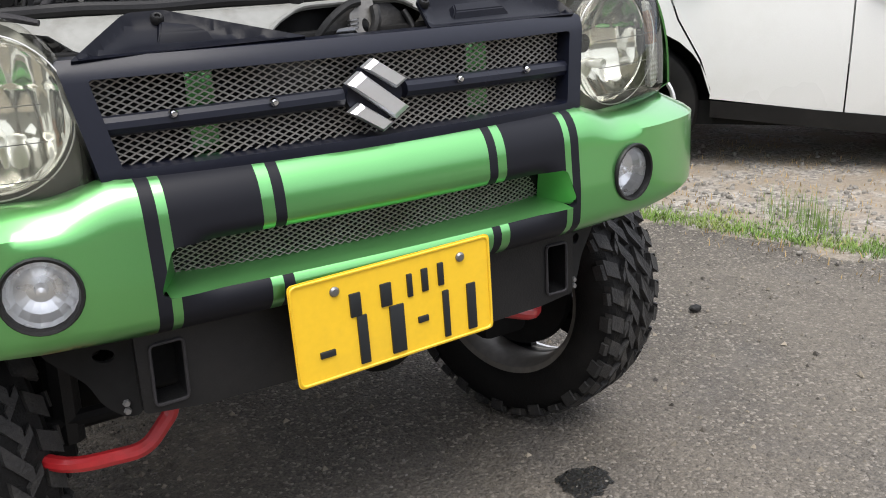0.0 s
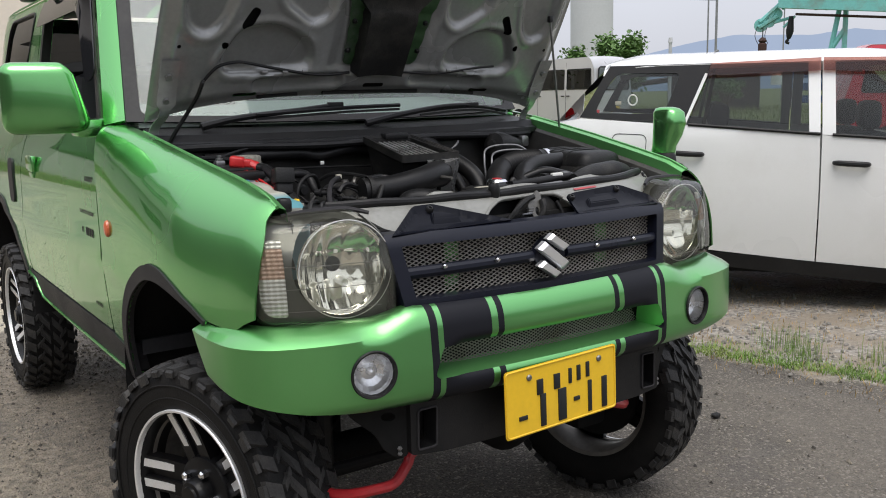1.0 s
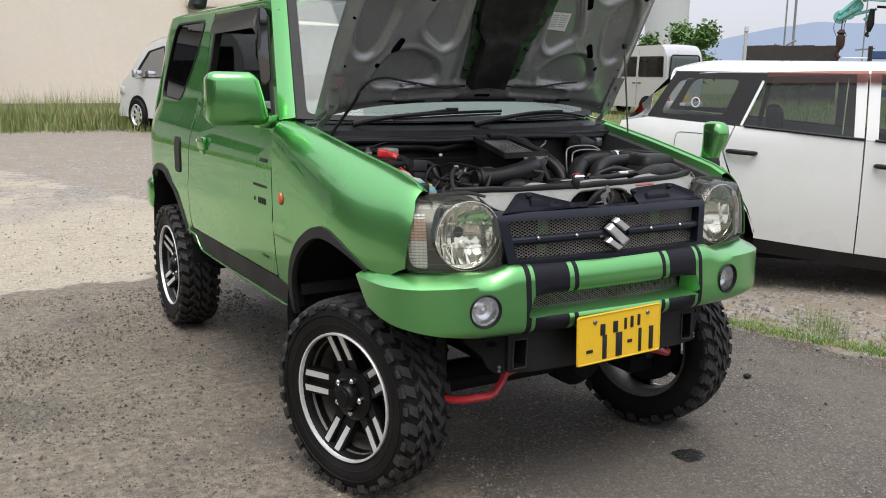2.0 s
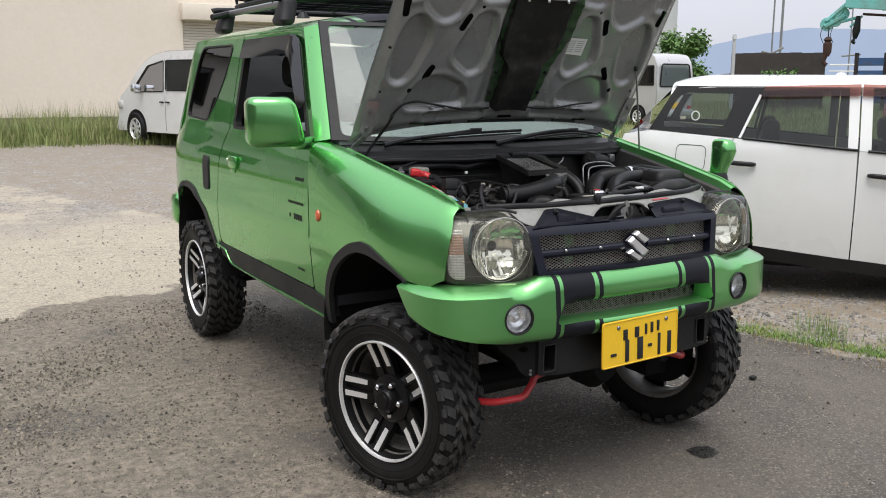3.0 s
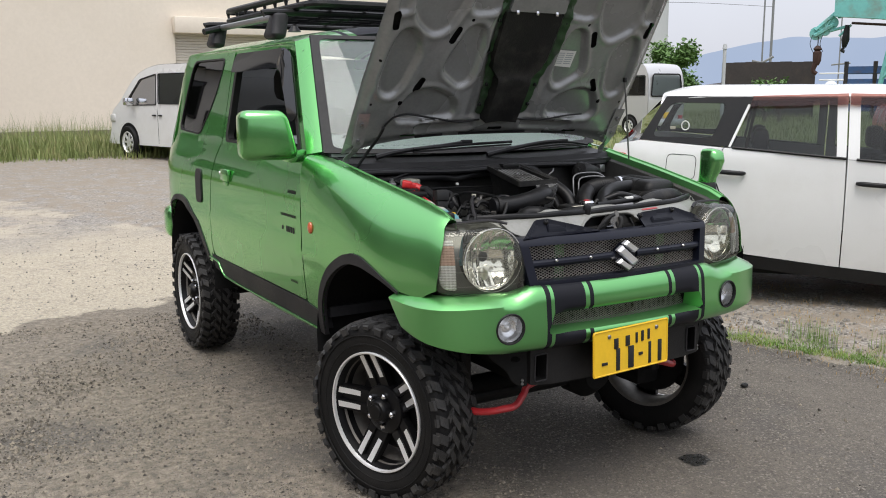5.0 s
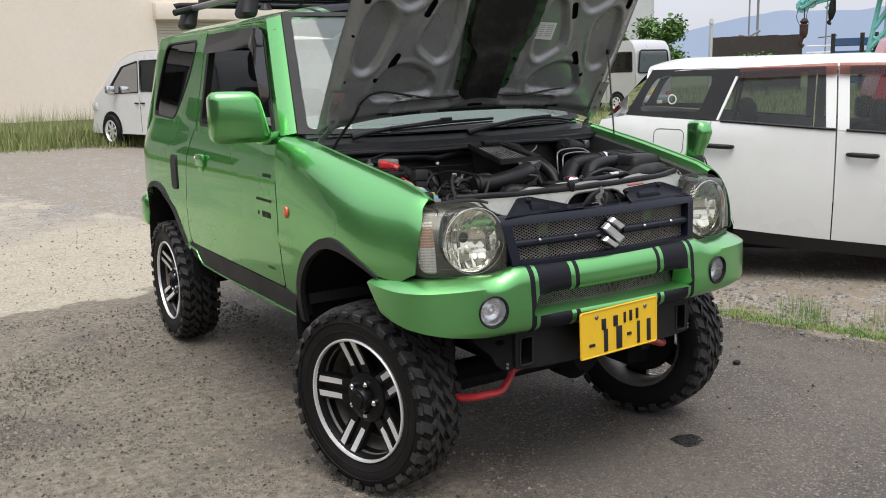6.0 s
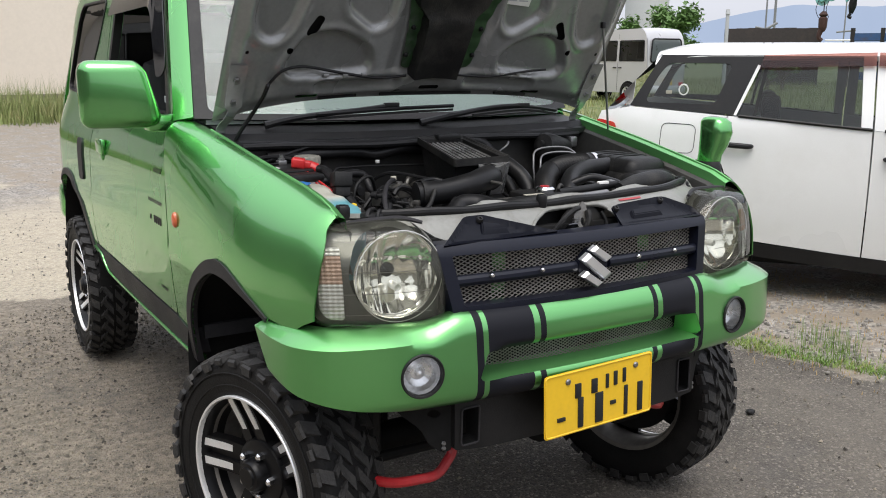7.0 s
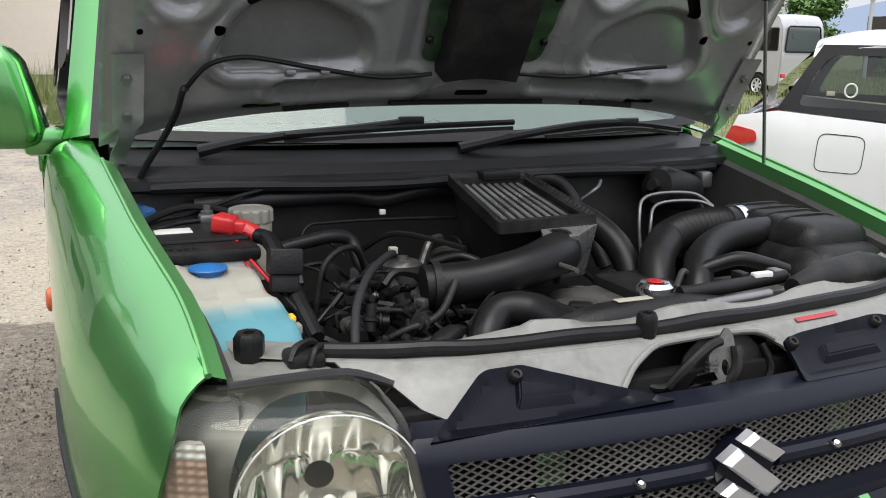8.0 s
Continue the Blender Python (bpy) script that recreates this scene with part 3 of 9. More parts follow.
    # lettering on the door, not to be read: plain bars
    for y0, pitch, count, z0, tall in ((0.640, 0.0125, 7, 1.064, 0.014), (0.638, 0.0125, 13, 0.968, 0.011), (0.655, 0.0235, 4, 0.905, 0.024), (0.775, 0.020, 1, 0.910, 0.016), (0.66, 0.011, 7, 0.700, 0.010)):
        for k in range(count):
            y = y0 + k * pitch
            bm = mesh()
            p = [sp(a, z) for a, z in ((y, z0), (y + pitch * 0.66, z0), (y + pitch * 0.66, z0 + tall), (y, z0 + tall))]
            bm.faces.new([bm.verts.new((q[0] + s * 0.0015, q[1], q[2])) for q in p])
            part("lettering_bar", bm, M_TRIM, door, "small dark sticker bar", 0)


mirrored(body_side)

# roof, with its painted stripes
bm = mesh()


def roof_place(u, y):
    x = 0.632 * math.sin(u * math.pi / 2)
    z = 1.662 + 0.085 * (1 - abs(math.sin(u * math.pi / 2)) ** 3.4)
    z -= 0.050 * max(0.0, (1.02 - y) / 0.24) ** 2 + 0.05 * max(0.0, (y - 2.25) / 0.27) ** 2
    return (x, y - 0.05 * (1 - (x / 0.632) ** 2) * max(0, min(1, (1.3 - y) / 0.5)), z)


sheet(bm, [(-1, 0.82), (1, 0.82), (1, 2.51), (-1, 2.51)], (), roof_place, 0.07, 0.02)
roof = part("roof", bm, M_ROOF, car, "green roof with broad black stripes")
for s in (-1, 1):
    bm = mesh()
    tube(bm, [(s * 0.628, 0.88, 1.667), (s * 0.630, 1.2, 1.670), (s * 0.630, 2.2, 1.670), (s * 0.624, 2.48, 1.664)], 0.004, 8, 5)
    part("roof_gutter", bm, M_PAINT, roof)
# rear wall and tailgate glass
bm = mesh()
sheet(bm, rounded([(-0.72, 0.68), (0.72, 0.68), (0.71, 1.2), (0.63, 1.66), (-0.63, 1.66), (-0.71, 1.2)], 0.06), [rounded([(-0.6, 1.22), (0.6, 1.22), (0.54, 1.6), (-0.54, 1.6)], 0.05)], lambda x, z: (x, 2.78 - max(0, z - 1.0) * 0.40 - 0.06 * (x / 0.7) ** 2, z), 0.1, 0.03, back=(0, -1, 0))
tail = part("tailgate", bm, M_PAINT, car)
bm = mesh()
sheet(bm, rounded([(-0.61, 1.21), (0.61, 1.21), (0.55, 1.61), (-0.55, 1.61)], 0.05), (), lambda x, z: (x, 2.765 - max(0, z - 1.0) * 0.40 - 0.06 * (x / 0.7) ** 2, z), 0.15)
part("window_pane", bm, M_DARKGLASS, tail, "dark tinted rear window")
bm = mesh()
box(bm, (-0.74, 2.69, 0.60), (0.74, 2.86, 0.80), 0.05, None, 3)
part("rear_bumper", bm, M_PAINT, car, "green rear bumper")

# windshield: bowed glass in a black seal
W0, W1 = (0.672, 0.550, 1.236), (0.598, 0.826, 1.688)


def shield_place(u, v):
    hw = W0[0] + (W1[0] - W0[0]) * v
    x = u * hw
    return (x, W0[1] + (W1[1] - W0[1]) * v - 0.103 * (1 - u * u) * (1 - 0.4 * v), W0[2] + (W1[2] - W0[2]) * v - 0.014 * (1 - u * u) * (1 - v))


bm = mesh()
sheet(bm, [(-1, 0), (1, 0), (1, 1), (-1, 1)], (), shield_place, 0.05)
shield = part("windshield", bm, M_GLASS, car, "clear windshield reflecting the sky", 60)
bm = mesh()
sheet(bm, [(-1, -0.02), (1, -0.02), (1, 1.0), (-1, 1.0)], [rounded([(-0.945, 0.018), (0.945, 0.018), (0.945, 0.968), (-0.945, 0.968)], 0.05)], lambda u, v: tuple(Vector(shield_place(u, v)) + Vector((0, -0.008, 0.004))), 0.1, 0.012, back=(0, 1, -0.3))
part("windshield_seal", bm, M_TRIM, shield, "dark rubber windshield border")

# cabin: floor, dash, seats, steering wheel
bm = mesh()
box(bm, (-0.60, 0.58, 0.92), (0.60, 0.92, 1.19), 0.05)
box(bm, (-0.70, 0.45, 0.60), (0.70, 2.65, 0.64))
dash = part("dashboard", bm, M_SEAT, car, "dark grey dashboard")
bm = mesh()
sheet(bm, [(-0.64, 0.0), (0.64, 0.0), (0.64, 0.46), (-0.64, 0.46)], (), lambda x, d: (x, 0.47 + 0.06 * (x / 0.6) ** 2 + d, 1.232 + 0.10 * d), 0.1, 0.02, back=(0, 0, -1))
part("dash_top", bm, M_DASH, dash, "pale grey dashboard top")
bm = mesh()
box(bm, (-0.69, 2.0, 1.0), (0.69, 2.65, 1.05), 0.02)
box(bm, (-0.66, 1.9, 0.62), (0.66, 2.0, 1.35), 0.05)
part("rear_seat", bm, M_SEAT, car)
for x in (-0.34, 0.34):
    bm = mesh()
    box(bm, (x - 0.24, 1.05, 0.70), (x + 0.24, 1.55, 0.90), 0.06)
    box(bm, (x - 0.24, 1.50, 0.80), (x + 0.24, 1.65, 1.40), 0.06)
    box(bm, (x - 0.13, 1.54, 1.42), (x + 0.13, 1.64, 1.58), 0.05)
    part("front_seat", bm, M_SEAT, car, "dark cloth front seat")
bm = mesh()
sm = Matrix.Translation((-0.34, 0.93, 1.13)) @ pose(0, 0, 0, -62, 0, 0)
tube(bm, [sm @ Vector((0.18 * math.cos(a), 0.18 * math.sin(a), 0)) for a in np.linspace(0, 2 * math.pi, 25)], 0.014, 8, 1, False)
box(bm, (-0.17, -0.02, -0.02), (0.17, 0.02, 0.02), 0.01, sm)
part("steering_wheel", bm, M_BLACK, car)
bm = mesh()
box(bm, (-0.06, 0.70, 1.55), (0.06, 0.73, 1.61), 0.015)
part("inner_mirror", bm, M_BLACK, shield)

# door mirror on the near side
bm = mesh()
box(bm, (-0.218, -0.050, -0.098), (0.004, 0.070, 0.094), 0.034, None, 4)
for v in bm.verts:
    v.co.y += 0.18 * v.co.x * v.co.x
    if v.co.z > 0:
        if v.co.x > -0.12:
            v.co.x -= v.co.z * 0.55 * (1 + v.co.x / 0.12)
bmesh.ops.transform(bm, matrix=Matrix.Translation((-0.745, 0.647, 1.300)) @ pose(0, 0, 0, 0, 0, -8), verts=bm.verts)
dm = part("door_mirror", bm, M_PAINT, car, "large green door mirror")
bm = mesh()
box(bm, (-0.785, 0.618, 1.190), (-0.70, 0.705, 1.240), 0.012)
part("mirror_foot", bm, M_PAINT, dm)
# fender mirror on the far side
bm = mesh()
rings = []
for z, cx, cy, rx, ry in ((1.055, 0.690, -0.135, 0.032, 0.044), (1.085, 0.692, -0.136, 0.028, 0.036), (1.12, 0.697, -0.138, 0.028, 0.035), (1.15, 0.705, -0.142, 0.034, 0.042), (1.185, 0.710, -0.145, 0.038, 0.047), (1.218, 0.708, -0.143, 0.036, 0.044), (1.230, 0.705, -0.140, 0.026, 0.034), (1.234, 0.704, -0.139, 0.012, 0.018)):
    rings.append([bm.verts.new((cx + rx * math.copysign(abs(math.cos(a)) ** 0.7, math.cos(a)), cy + ry * math.copysign(abs(math.sin(a)) ** 0.7, math.sin(a)), z)) for a in (2 * math.pi * k / 20 for k in range(20))])
for a, b in zip(rings, rings[1:]):
    for k in range(20):
        bm.faces.new((a[k], a[(k + 1) % 20], b[(k + 1) % 20], b[k]))
bm.faces.new(rings[-1])
fm = part("fender_mirror", bm, M_PAINT, car, "small green mirror standing on the fender", 50)
bm = mesh()
revolve(bm, [(0.055, -0.02), (0.054, 0.012), (0.050, 0.034), (0.044, 0.046)], Matrix.Translation((0.690, -0.135, 1.056)) @ Matrix.Diagonal((0.62, 0.95, 1, 1)), 24)
part("mirror_gasket", bm, M_BLACK, fm)

# front bumper: a bent sheet with rolled edges and the intake let into it
PLAN = curve([(-0.752, -0.150, 0), (-0.752, -0.250, 0), (-0.735, -0.335, 0), (-0.680, -0.400, 0), (-0.58, -0.438, 0), (-0.48, -0.455, 0), (-0.36, -0.470, 0), (-0.18, -0.482, 0), (0, -0.486, 0)], 6)
PLAN = PLAN + [Vector((-p.x, p.y, 0)) for p in PLAN[-2::-1]]
ARC = [0.0]
for a, b in zip(PLAN, PLAN[1:]):
    ARC.append(ARC[-1] + (b - a).length)
HALF = ARC[-1] / 2
PLAN_X, PLAN_Y = [p.x for p in PLAN], [p.y for p in PLAN]


def bumper_span(s):
    """From x of the plan to the length along the bumper, from its middle."""
    return float(np.interp(s, PLAN_X[20:-20], ARC[20:-20])) - HALF


def bumper_place(s, z, low=0.640, high=None):
    q = s + HALF
    x, y = float(np.interp(q, ARC, PLAN_X)), float(np.interp(q, ARC, PLAN_Y))
    x2, y2 = float(np.interp(q + 0.01, ARC, PLAN_X)), float(np.interp(q + 0.01, ARC, PLAN_Y))
    x1, y1 = float(np.interp(q - 0.01, ARC, PLAN_X)), float(np.interp(q - 0.01, ARC, PLAN_Y))
    n = Vector((y2 - y1, -(x2 - x1), 0)).normalized()
    top = bumper_top(s)
    wing = max(0.0, min(1.0, (abs(s) - 0.37) / 0.20))
    wing = wing * wing * (3 - 2 * wing)
    tall, deep = 0.052 - 0.024 * wing, 0.036 + 0.024 * wing
    a, b = max(0.0, 1 - (top - z) / tall), max(0.0, 1 - (z - low) / 0.03)
    roll = (1 - math.sqrt(max(0.0, 1 - a * a))) * (1 - wing) + (a if a > 0.12 else a * a / 0.24 + a * 0.5) * wing
    ends = max(0.0, min(1.0, (0.33 - abs(s)) / 0.06))
    under = ends * max(0.0, 1 - abs(z - 0.758) / 0.020) if z > 0.75 else 0.0
    lip = ends * max(0.0, 1 - abs(0.692 - z) / 0.012) if z < 0.70 else 0.0
    inset = deep * roll + 0.022 * b * b + 0.10 * max(0, (z - 0.72)) * (1 - 0.7 * wing) + 0.05 * max(0, 0.69 - z) + 0.014 * under ** 2 + 0.007 * lip ** 2
    return (x - n.x * inset, y - n.y * inset, z)


def bumper_top(s):
    k = abs(s)
    if k < 0.375:
        return 0.850
    t = min(1.0, (k - 0.375) / 0.10)
    return 0.850 - 0.020 * t * t * (3 - 2 * t)


edge_top = [(s, bumper_top(s)) for s in np.linspace(HALF, -HALF, 121)]
end = bumper_top(HALF)
outline = [(-HALF, end - 0.03), (-HALF + 0.028, 0.775), (-HALF + 0.09, 0.722), (-HALF + 0.20, 0.690), (-HALF + 0.34, 0.660), (-0.50, 0.642), (-0.36, 0.638), (-0.3, 0.641), (0.3, 0.641), (0.36, 0.638), (0.50, 0.642), (HALF - 0.34, 0.660), (HALF - 0.20, 0.690), (HALF - 0.09, 0.722), (HALF - 0.028, 0.775)] + edge_top[:-1]
INTAKE = rounded([(-0.350, 0.692, 0.02), (0.350, 0.692, 0.02), (0.325, 0.758, 0.01), (-0.325, 0.758, 0.01)], 0.02)
FOG = 0.485


def disc(cx, cy, r, n=28):
    return [(cx + r * math.cos(2 * math.pi * k / n), cy + r * math.sin(2 * math.pi * k / n)) for k in range(n)]


fog_holes = [disc(bumper_span(s * FOG), 0.726, 0.050) for s in (-1, 1)]
bm = mesh()
sheet(bm, outline, [INTAKE] + fog_holes, bumper_place, 0.0105, 0.014, back=(0, 1, 0))
bumper = part("front_bumper", bm, M_BUMPER, car, "green front bumper with painted black stripes")
bm = mesh()
lower = [(s, 0.692) for s in np.linspace(-0.335, 0.335, 20)]
grid = []
for s, z in lower:
    p = Vector(bumper_place(s, z))
    grid.append([bm.verts.new(p + Vector((0, d, h))) for d, h in ((0.0, 0), (0.03, 0.004), (0.075, 0.012))])
for a, b in zip(grid, grid[1:]):
    for k in range(2):
        bm.faces.new((a[k], b[k], b[k + 1], a[k + 1]))
part("intake_floor", bm, M_SHELF, bumper)
for s in (-1, 1):
    bm = mesh()
    e = [bumper_place(s * 0.350, 0.692), bumper_place(s * 0.325, 0.758)]
    q = [Vector(e[0]), Vector(e[1]), Vector(e[1]) + Vector((-s * 0.012, 0.06, 0.0)), Vector(e[0]) + Vector((-s * 0.040, 0.065, 0.010))]
    bm.faces.new([bm.verts.new(v) for v in q])
    part("intake_cheek", bm, M_SHELF, bumper)
bm = mesh()
strip_mesh(bm, -0.318, 0.318, 0.690, 0.775, 0.0135, 0.0072, lambda u, v: (u, -0.425 + 0.25 * u * u + (v - 0.69) * 0.1, v), 0.0020, 0.0022)
part("intake_mesh", bm, M_MESH, bumper, "rusty grey expanded metal mesh", 0)
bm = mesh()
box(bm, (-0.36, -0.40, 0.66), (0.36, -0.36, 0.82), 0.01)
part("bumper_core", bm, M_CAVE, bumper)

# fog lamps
for s in (-1, 1):
    lamp = new("fog_lamp")
    lamp.parent = bumper
    p = Vector(bumper_place(bumper_span(s * FOG), 0.726))
    lm = Matrix.Translation(p) @ pose(0, 0, 0, 90, 0, s * 9)
    bm = mesh()
    revolve(bm, [(0.0485, -0.02), (0.0510, 0.002), (0.0490, 0.005), (0.0455, 0.004), (0.0435, -0.004), (0.0435, -0.02)], lm, 32)
    fog = part("fog_lamp_ring", bm, M_BLACK, bumper, "black ring round a fog lamp")
    bm = mesh()
    revolve(bm, [(0.0435, -0.006), (0.040, -0.016), (0.032, -0.026), (0.018, -0.032), (0.009, -0.030), (0.006, -0.018), (0, -0.016)], lm, 18)
    part("fog_reflector", bm, M_FOGBOWL, fog, "", 0)
    bm = mesh()
    revolve(bm, [(0.0, 0.006), (0.02, 0.0045), (0.034, 0.001), (0.0440, -0.005)], lm, 32)
    part("fog_lens", bm, M_CLEAR, fog, "clear round fog lamp lens")
    bpy.data.objects.remove(lamp)

# number plate with bars for its characters
plate = new("number_plate", None)
plate.parent = car
tagged(plate, "yellow number plate with black bars for characters")
plate.matrix_basis = Matrix.Translation((-0.019, -0.499, 0.6085)) @ pose(0, 0, 0, 0, -1.8, 0)
bm = mesh()
sheet(bm, rounded([(-0.167, -0.079), (0.167, -0.079), (0.167, 0.079), (-0.167, 0.079)], 0.010), (), lambda u, v: (u, 0.0, v), 0.05, 0.002, back=(0, 1, 0))
part("plate_panel", bm, M_YELLOW, plate)
bm = mesh()
rim = dense(rounded([(-0.1635, -0.0755), (0.1635, -0.0755), (0.1635, 0.0755), (-0.1635, 0.0755)], 0.010), 0.02)
tube(bm, [(u, -0.0005, v) for u, v in rim + rim[:1]], 0.0022, 6, 1, False)
part("plate_rim", bm, M_YELLOW, plate)
BARS = [(-0.068, 0.026, 0.018, 0.036), (-0.018, 0.028, 0.018, 0.036), (0.022, 0.032, 0.009, 0.036), (0.048, 0.034, 0.011, 0.036), (0.076, 0.036, 0.010, 0.036),
        (-0.118, -0.036, 0.024, 0.010), (-0.060, -0.030, 0.016, 0.076), (-0.003, -0.030, 0.024, 0.076), (0.041, -0.027, 0.018, 0.010), (0.082, -0.030, 0.011, 0.076), (0.128, -0.030, 0.016, 0.076)]
for u, v, w, h in BARS:
    bm = mesh()
    box(bm, (u - w / 2, -0.0032, v - h / 2), (u + w / 2, 0.001, v + h / 2), 0.0012)
    part("character_bar", bm, M_INK, plate)
for u in (-0.098, 0.112):
    bm = mesh()
    revolve(bm, [(0, 0.005), (0.005, 0.0045), (0.0075, 0.002), (0.0075, 0)], Matrix.Translation((u, 0, 0.054)) @ pose(0, 0, 0, 90), 14)
    part("plate_bolt", bm, M_STEEL, plate)
bm = mesh()
box(bm, (-0.10, -0.495, 0.56), (0.10, -0.42, 0.64), 0.005)
part("plate_bracket", bm, M_BLACK, car)

# grille: navy frame, round bar with studs, mesh, emblem


def grille_y(x, z):
    return -0.446 + 0.20 * x * x + (z - 0.82) * 0.16


grille = new("grille", None)
grille.parent = car
tagged(grille, "dark navy grille frame with metal mesh")
bm = mesh()
FR = rounded([(-0.384, 0.822, 0.006), (0.384, 0.822, 0.006), (0.417, 0.997, 0.008), (-0.417, 0.997, 0.008)], 0.02)
OPEN = rounded([(-0.360, 0.858, 0.006), (0.360, 0.858, 0.006), (0.382, 0.972, 0.006), (-0.382, 0.972, 0.006)], 0.006)


def frame_face(x, z):
    d = min(abs(z - 0.822), abs(z - 0.998), 0.02)
    return (x, grille_y(x, z) - 0.012 * math.sin(min(1, d / 0.02) * math.pi / 2), z)


sheet(bm, FR, [OPEN], frame_face, 0.016, 0.045, back=(0, 1, 0))
part("grille_frame", bm, M_NAVY, grille, "dark navy grille frame")
bm = mesh()
for a, b in ((-0.38, -0.05), (0.05, 0.38)):
    tube(bm, [(x, grille_y(x, 0.916) + 0.004, 0.9165 - 0.004 * (abs(x) / 0.3)) for x in np.linspace(a, b, 12)], 0.0135, 10, 1)
part("grille_bar", bm, M_NAVY, grille)
bm = mesh()
strip_mesh(bm, -0.384, 0.384, 0.854, 0.976, 0.0165, 0.0088, lambda u, v: (u, grille_y(u, v) + 0.022, v), 0.0024, 0.0022)
part("grille_mesh", bm, M_MESH, grille, "grey expanded metal mesh", 0)
for x in (-0.288, -0.155, 0.142, 0.275):
    bm = mesh()
    revolve(bm, [(0, 0.009), (0.0035, 0.0085), (0.006, 0.005), (0.0065, 0)], Matrix.Translation((x, grille_y(x, 0.9165) - 0.009, 0.922)) @ pose(0, 0, 0, 90), 14)
    part("stud", bm, M_CHROME, grille)
bm = mesh()
sheet(bm, rounded([(-0.058, 0.915), (-0.004, 0.862), (0.052, 0.915), (-0.004, 0.968)], 0.028, 6), (), lambda x, z: (x, grille_y(0, 0.9) - 0.004, z), 0.02, 0.02, back=(0, 1, 0))
part("emblem_base", bm, M_NAVY, grille)
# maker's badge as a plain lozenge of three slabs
bm = mesh()
for slab in ([(-0.004, 0.052), (0.047, 0.019), (0.029, 0.008), (-0.021, 0.041)], [(-0.048, 0.021), (-0.026, 0.036), (0.048, -0.021), (0.026, -0.036)], [(0.004, -0.052), (-0.047, -0.019), (-0.029, -0.008), (0.021, -0.041)]):
    c = sum((Vector(q) for q in slab), Vector((0, 0))) / 4
    top = [bm.verts.new((c.x + (u - c.x) * 0.82, -0.013, c.y + (v - c.y) * 0.78)) for u, v in slab]
    mid = [bm.verts.new((u, -0.007, v)) for u, v in slab]
    low = [bm.verts.new((u, 0.006, v)) for u, v in slab]
    bm.faces.new(top)
    for k in range(4):
        j = (k + 1) % 4
        bm.faces.new((top[k], top[j], mid[j], mid[k]))
        bm.faces.new((mid[k], mid[j], low[j], low[k]))
bmesh.ops.transform(bm, matrix=Matrix.Translation((-0.004, grille_y(0, 0.9) - 0.012, 0.915)), verts=bm.verts)
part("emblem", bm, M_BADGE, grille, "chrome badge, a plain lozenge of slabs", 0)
# green painted brackets and radiator seen through the mesh
for x in (-0.235, 0.215):
    bm = mesh()
    box(bm, (x - 0.02, -0.375, 0.80), (x + 0.02, -0.368, 1.0), 0.003)
    part("grille_bracket", bm, M_PAINT, grille)
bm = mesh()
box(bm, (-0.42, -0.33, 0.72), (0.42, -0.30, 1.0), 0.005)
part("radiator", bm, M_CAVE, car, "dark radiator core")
# black shroud pieces on the grille's top edge
def shroud_at(u, v, out=0.0):
    return (u, -0.400 + 0.10 * u * u + (v - 0.996) * 1.25 - out * 0.6, v + out * 0.8)


for shape, pocket, pins in (
        ([(-0.398, 0.990, 0.004), (-0.085, 0.996, 0.004), (-0.235, 1.034, 0.02), (-0.262, 1.041), (-0.312, 1.040, 0.012)], [(-0.285, 1.006), (-0.205, 1.004), (-0.225, 1.020), (-0.275, 1.030)], [(-0.272, 1.034)]),
        ([(0.112, 0.992, 0.004), (0.402, 0.992, 0.004), (0.392, 1.012, 0.012), (0.315, 1.041, 0.012), (0.290, 1.042), (0.150, 1.036), (0.118, 1.032, 0.006)], [(0.165, 1.004), (0.285, 1.006), (0.270, 1.026), (0.172, 1.022)], [(0.132, 1.029), (0.298, 1.036)])):
    edge = rounded(shape, 0.006)
    bm = mesh()

    def shroud_face(u, v, edge=edge):
        d = max(0.0, -signed(u, v, edge))
        return shroud_at(u, v, 0.007 * (1 - min(1.0, d / 0.007) ** 2) - 0.004 * min(1.0, d / 0.02))
    sheet(bm, edge, (), shroud_face, 0.007, 0.006, back=(0, 0.6, -0.8))
    shroud = part("grille_shroud", bm, M_SHROUD, grille, "dark plastic shroud above the grille", 25)
    bm = mesh()
    lo = [Vector(shroud_at(u, v, -0.006)) for u, v in pocket]
    hi = [Vector(shroud_at(u * 0.8 + 0.2 * sum(q[0] for q in pocket) / 4, v * 0.6 + 0.4 * max(q[1] for q in pocket), 0.004)) for u, v in pocket]
    a, b = [bm.verts.new(p) for p in lo], [bm.verts.new(p) for p in hi]
    bm.faces.new(b)
    for k in range(4):
        bm.faces.new((a[k], a[(k + 1) % 4], b[(k + 1) % 4], b[k]))
    bmesh.ops.bevel(bm, geom=bm.edges[:], offset=0.002, segments=2, affect="EDGES")
    part("shroud_flap", bm, M_SHROUD, shroud)
    for u, v in pins:
        bm = mesh()
        revolve(bm, [(0, 0.003), (0.003, 0.003), (0.004, 0.006), (0.0065, 0.0065), (0.009, 0.003), (0.009, -0.004)], Matrix.Translation(shroud_at(u, v, 0.002)) @ pose(0, 0, 0, 38), 14)
        part("push_pin", bm, M_BLACK, shroud)

# headlamps


def lamp_y(x, z):
    k = abs(x)
    return -0.422 + 0.082 * max(0, (k - 0.42) / 0.255) ** 2 + (z - 0.83) * 0.15 - 0.006 * math.sin(max(0, min(1, (z - 0.83) / 0.2)) * math.pi)


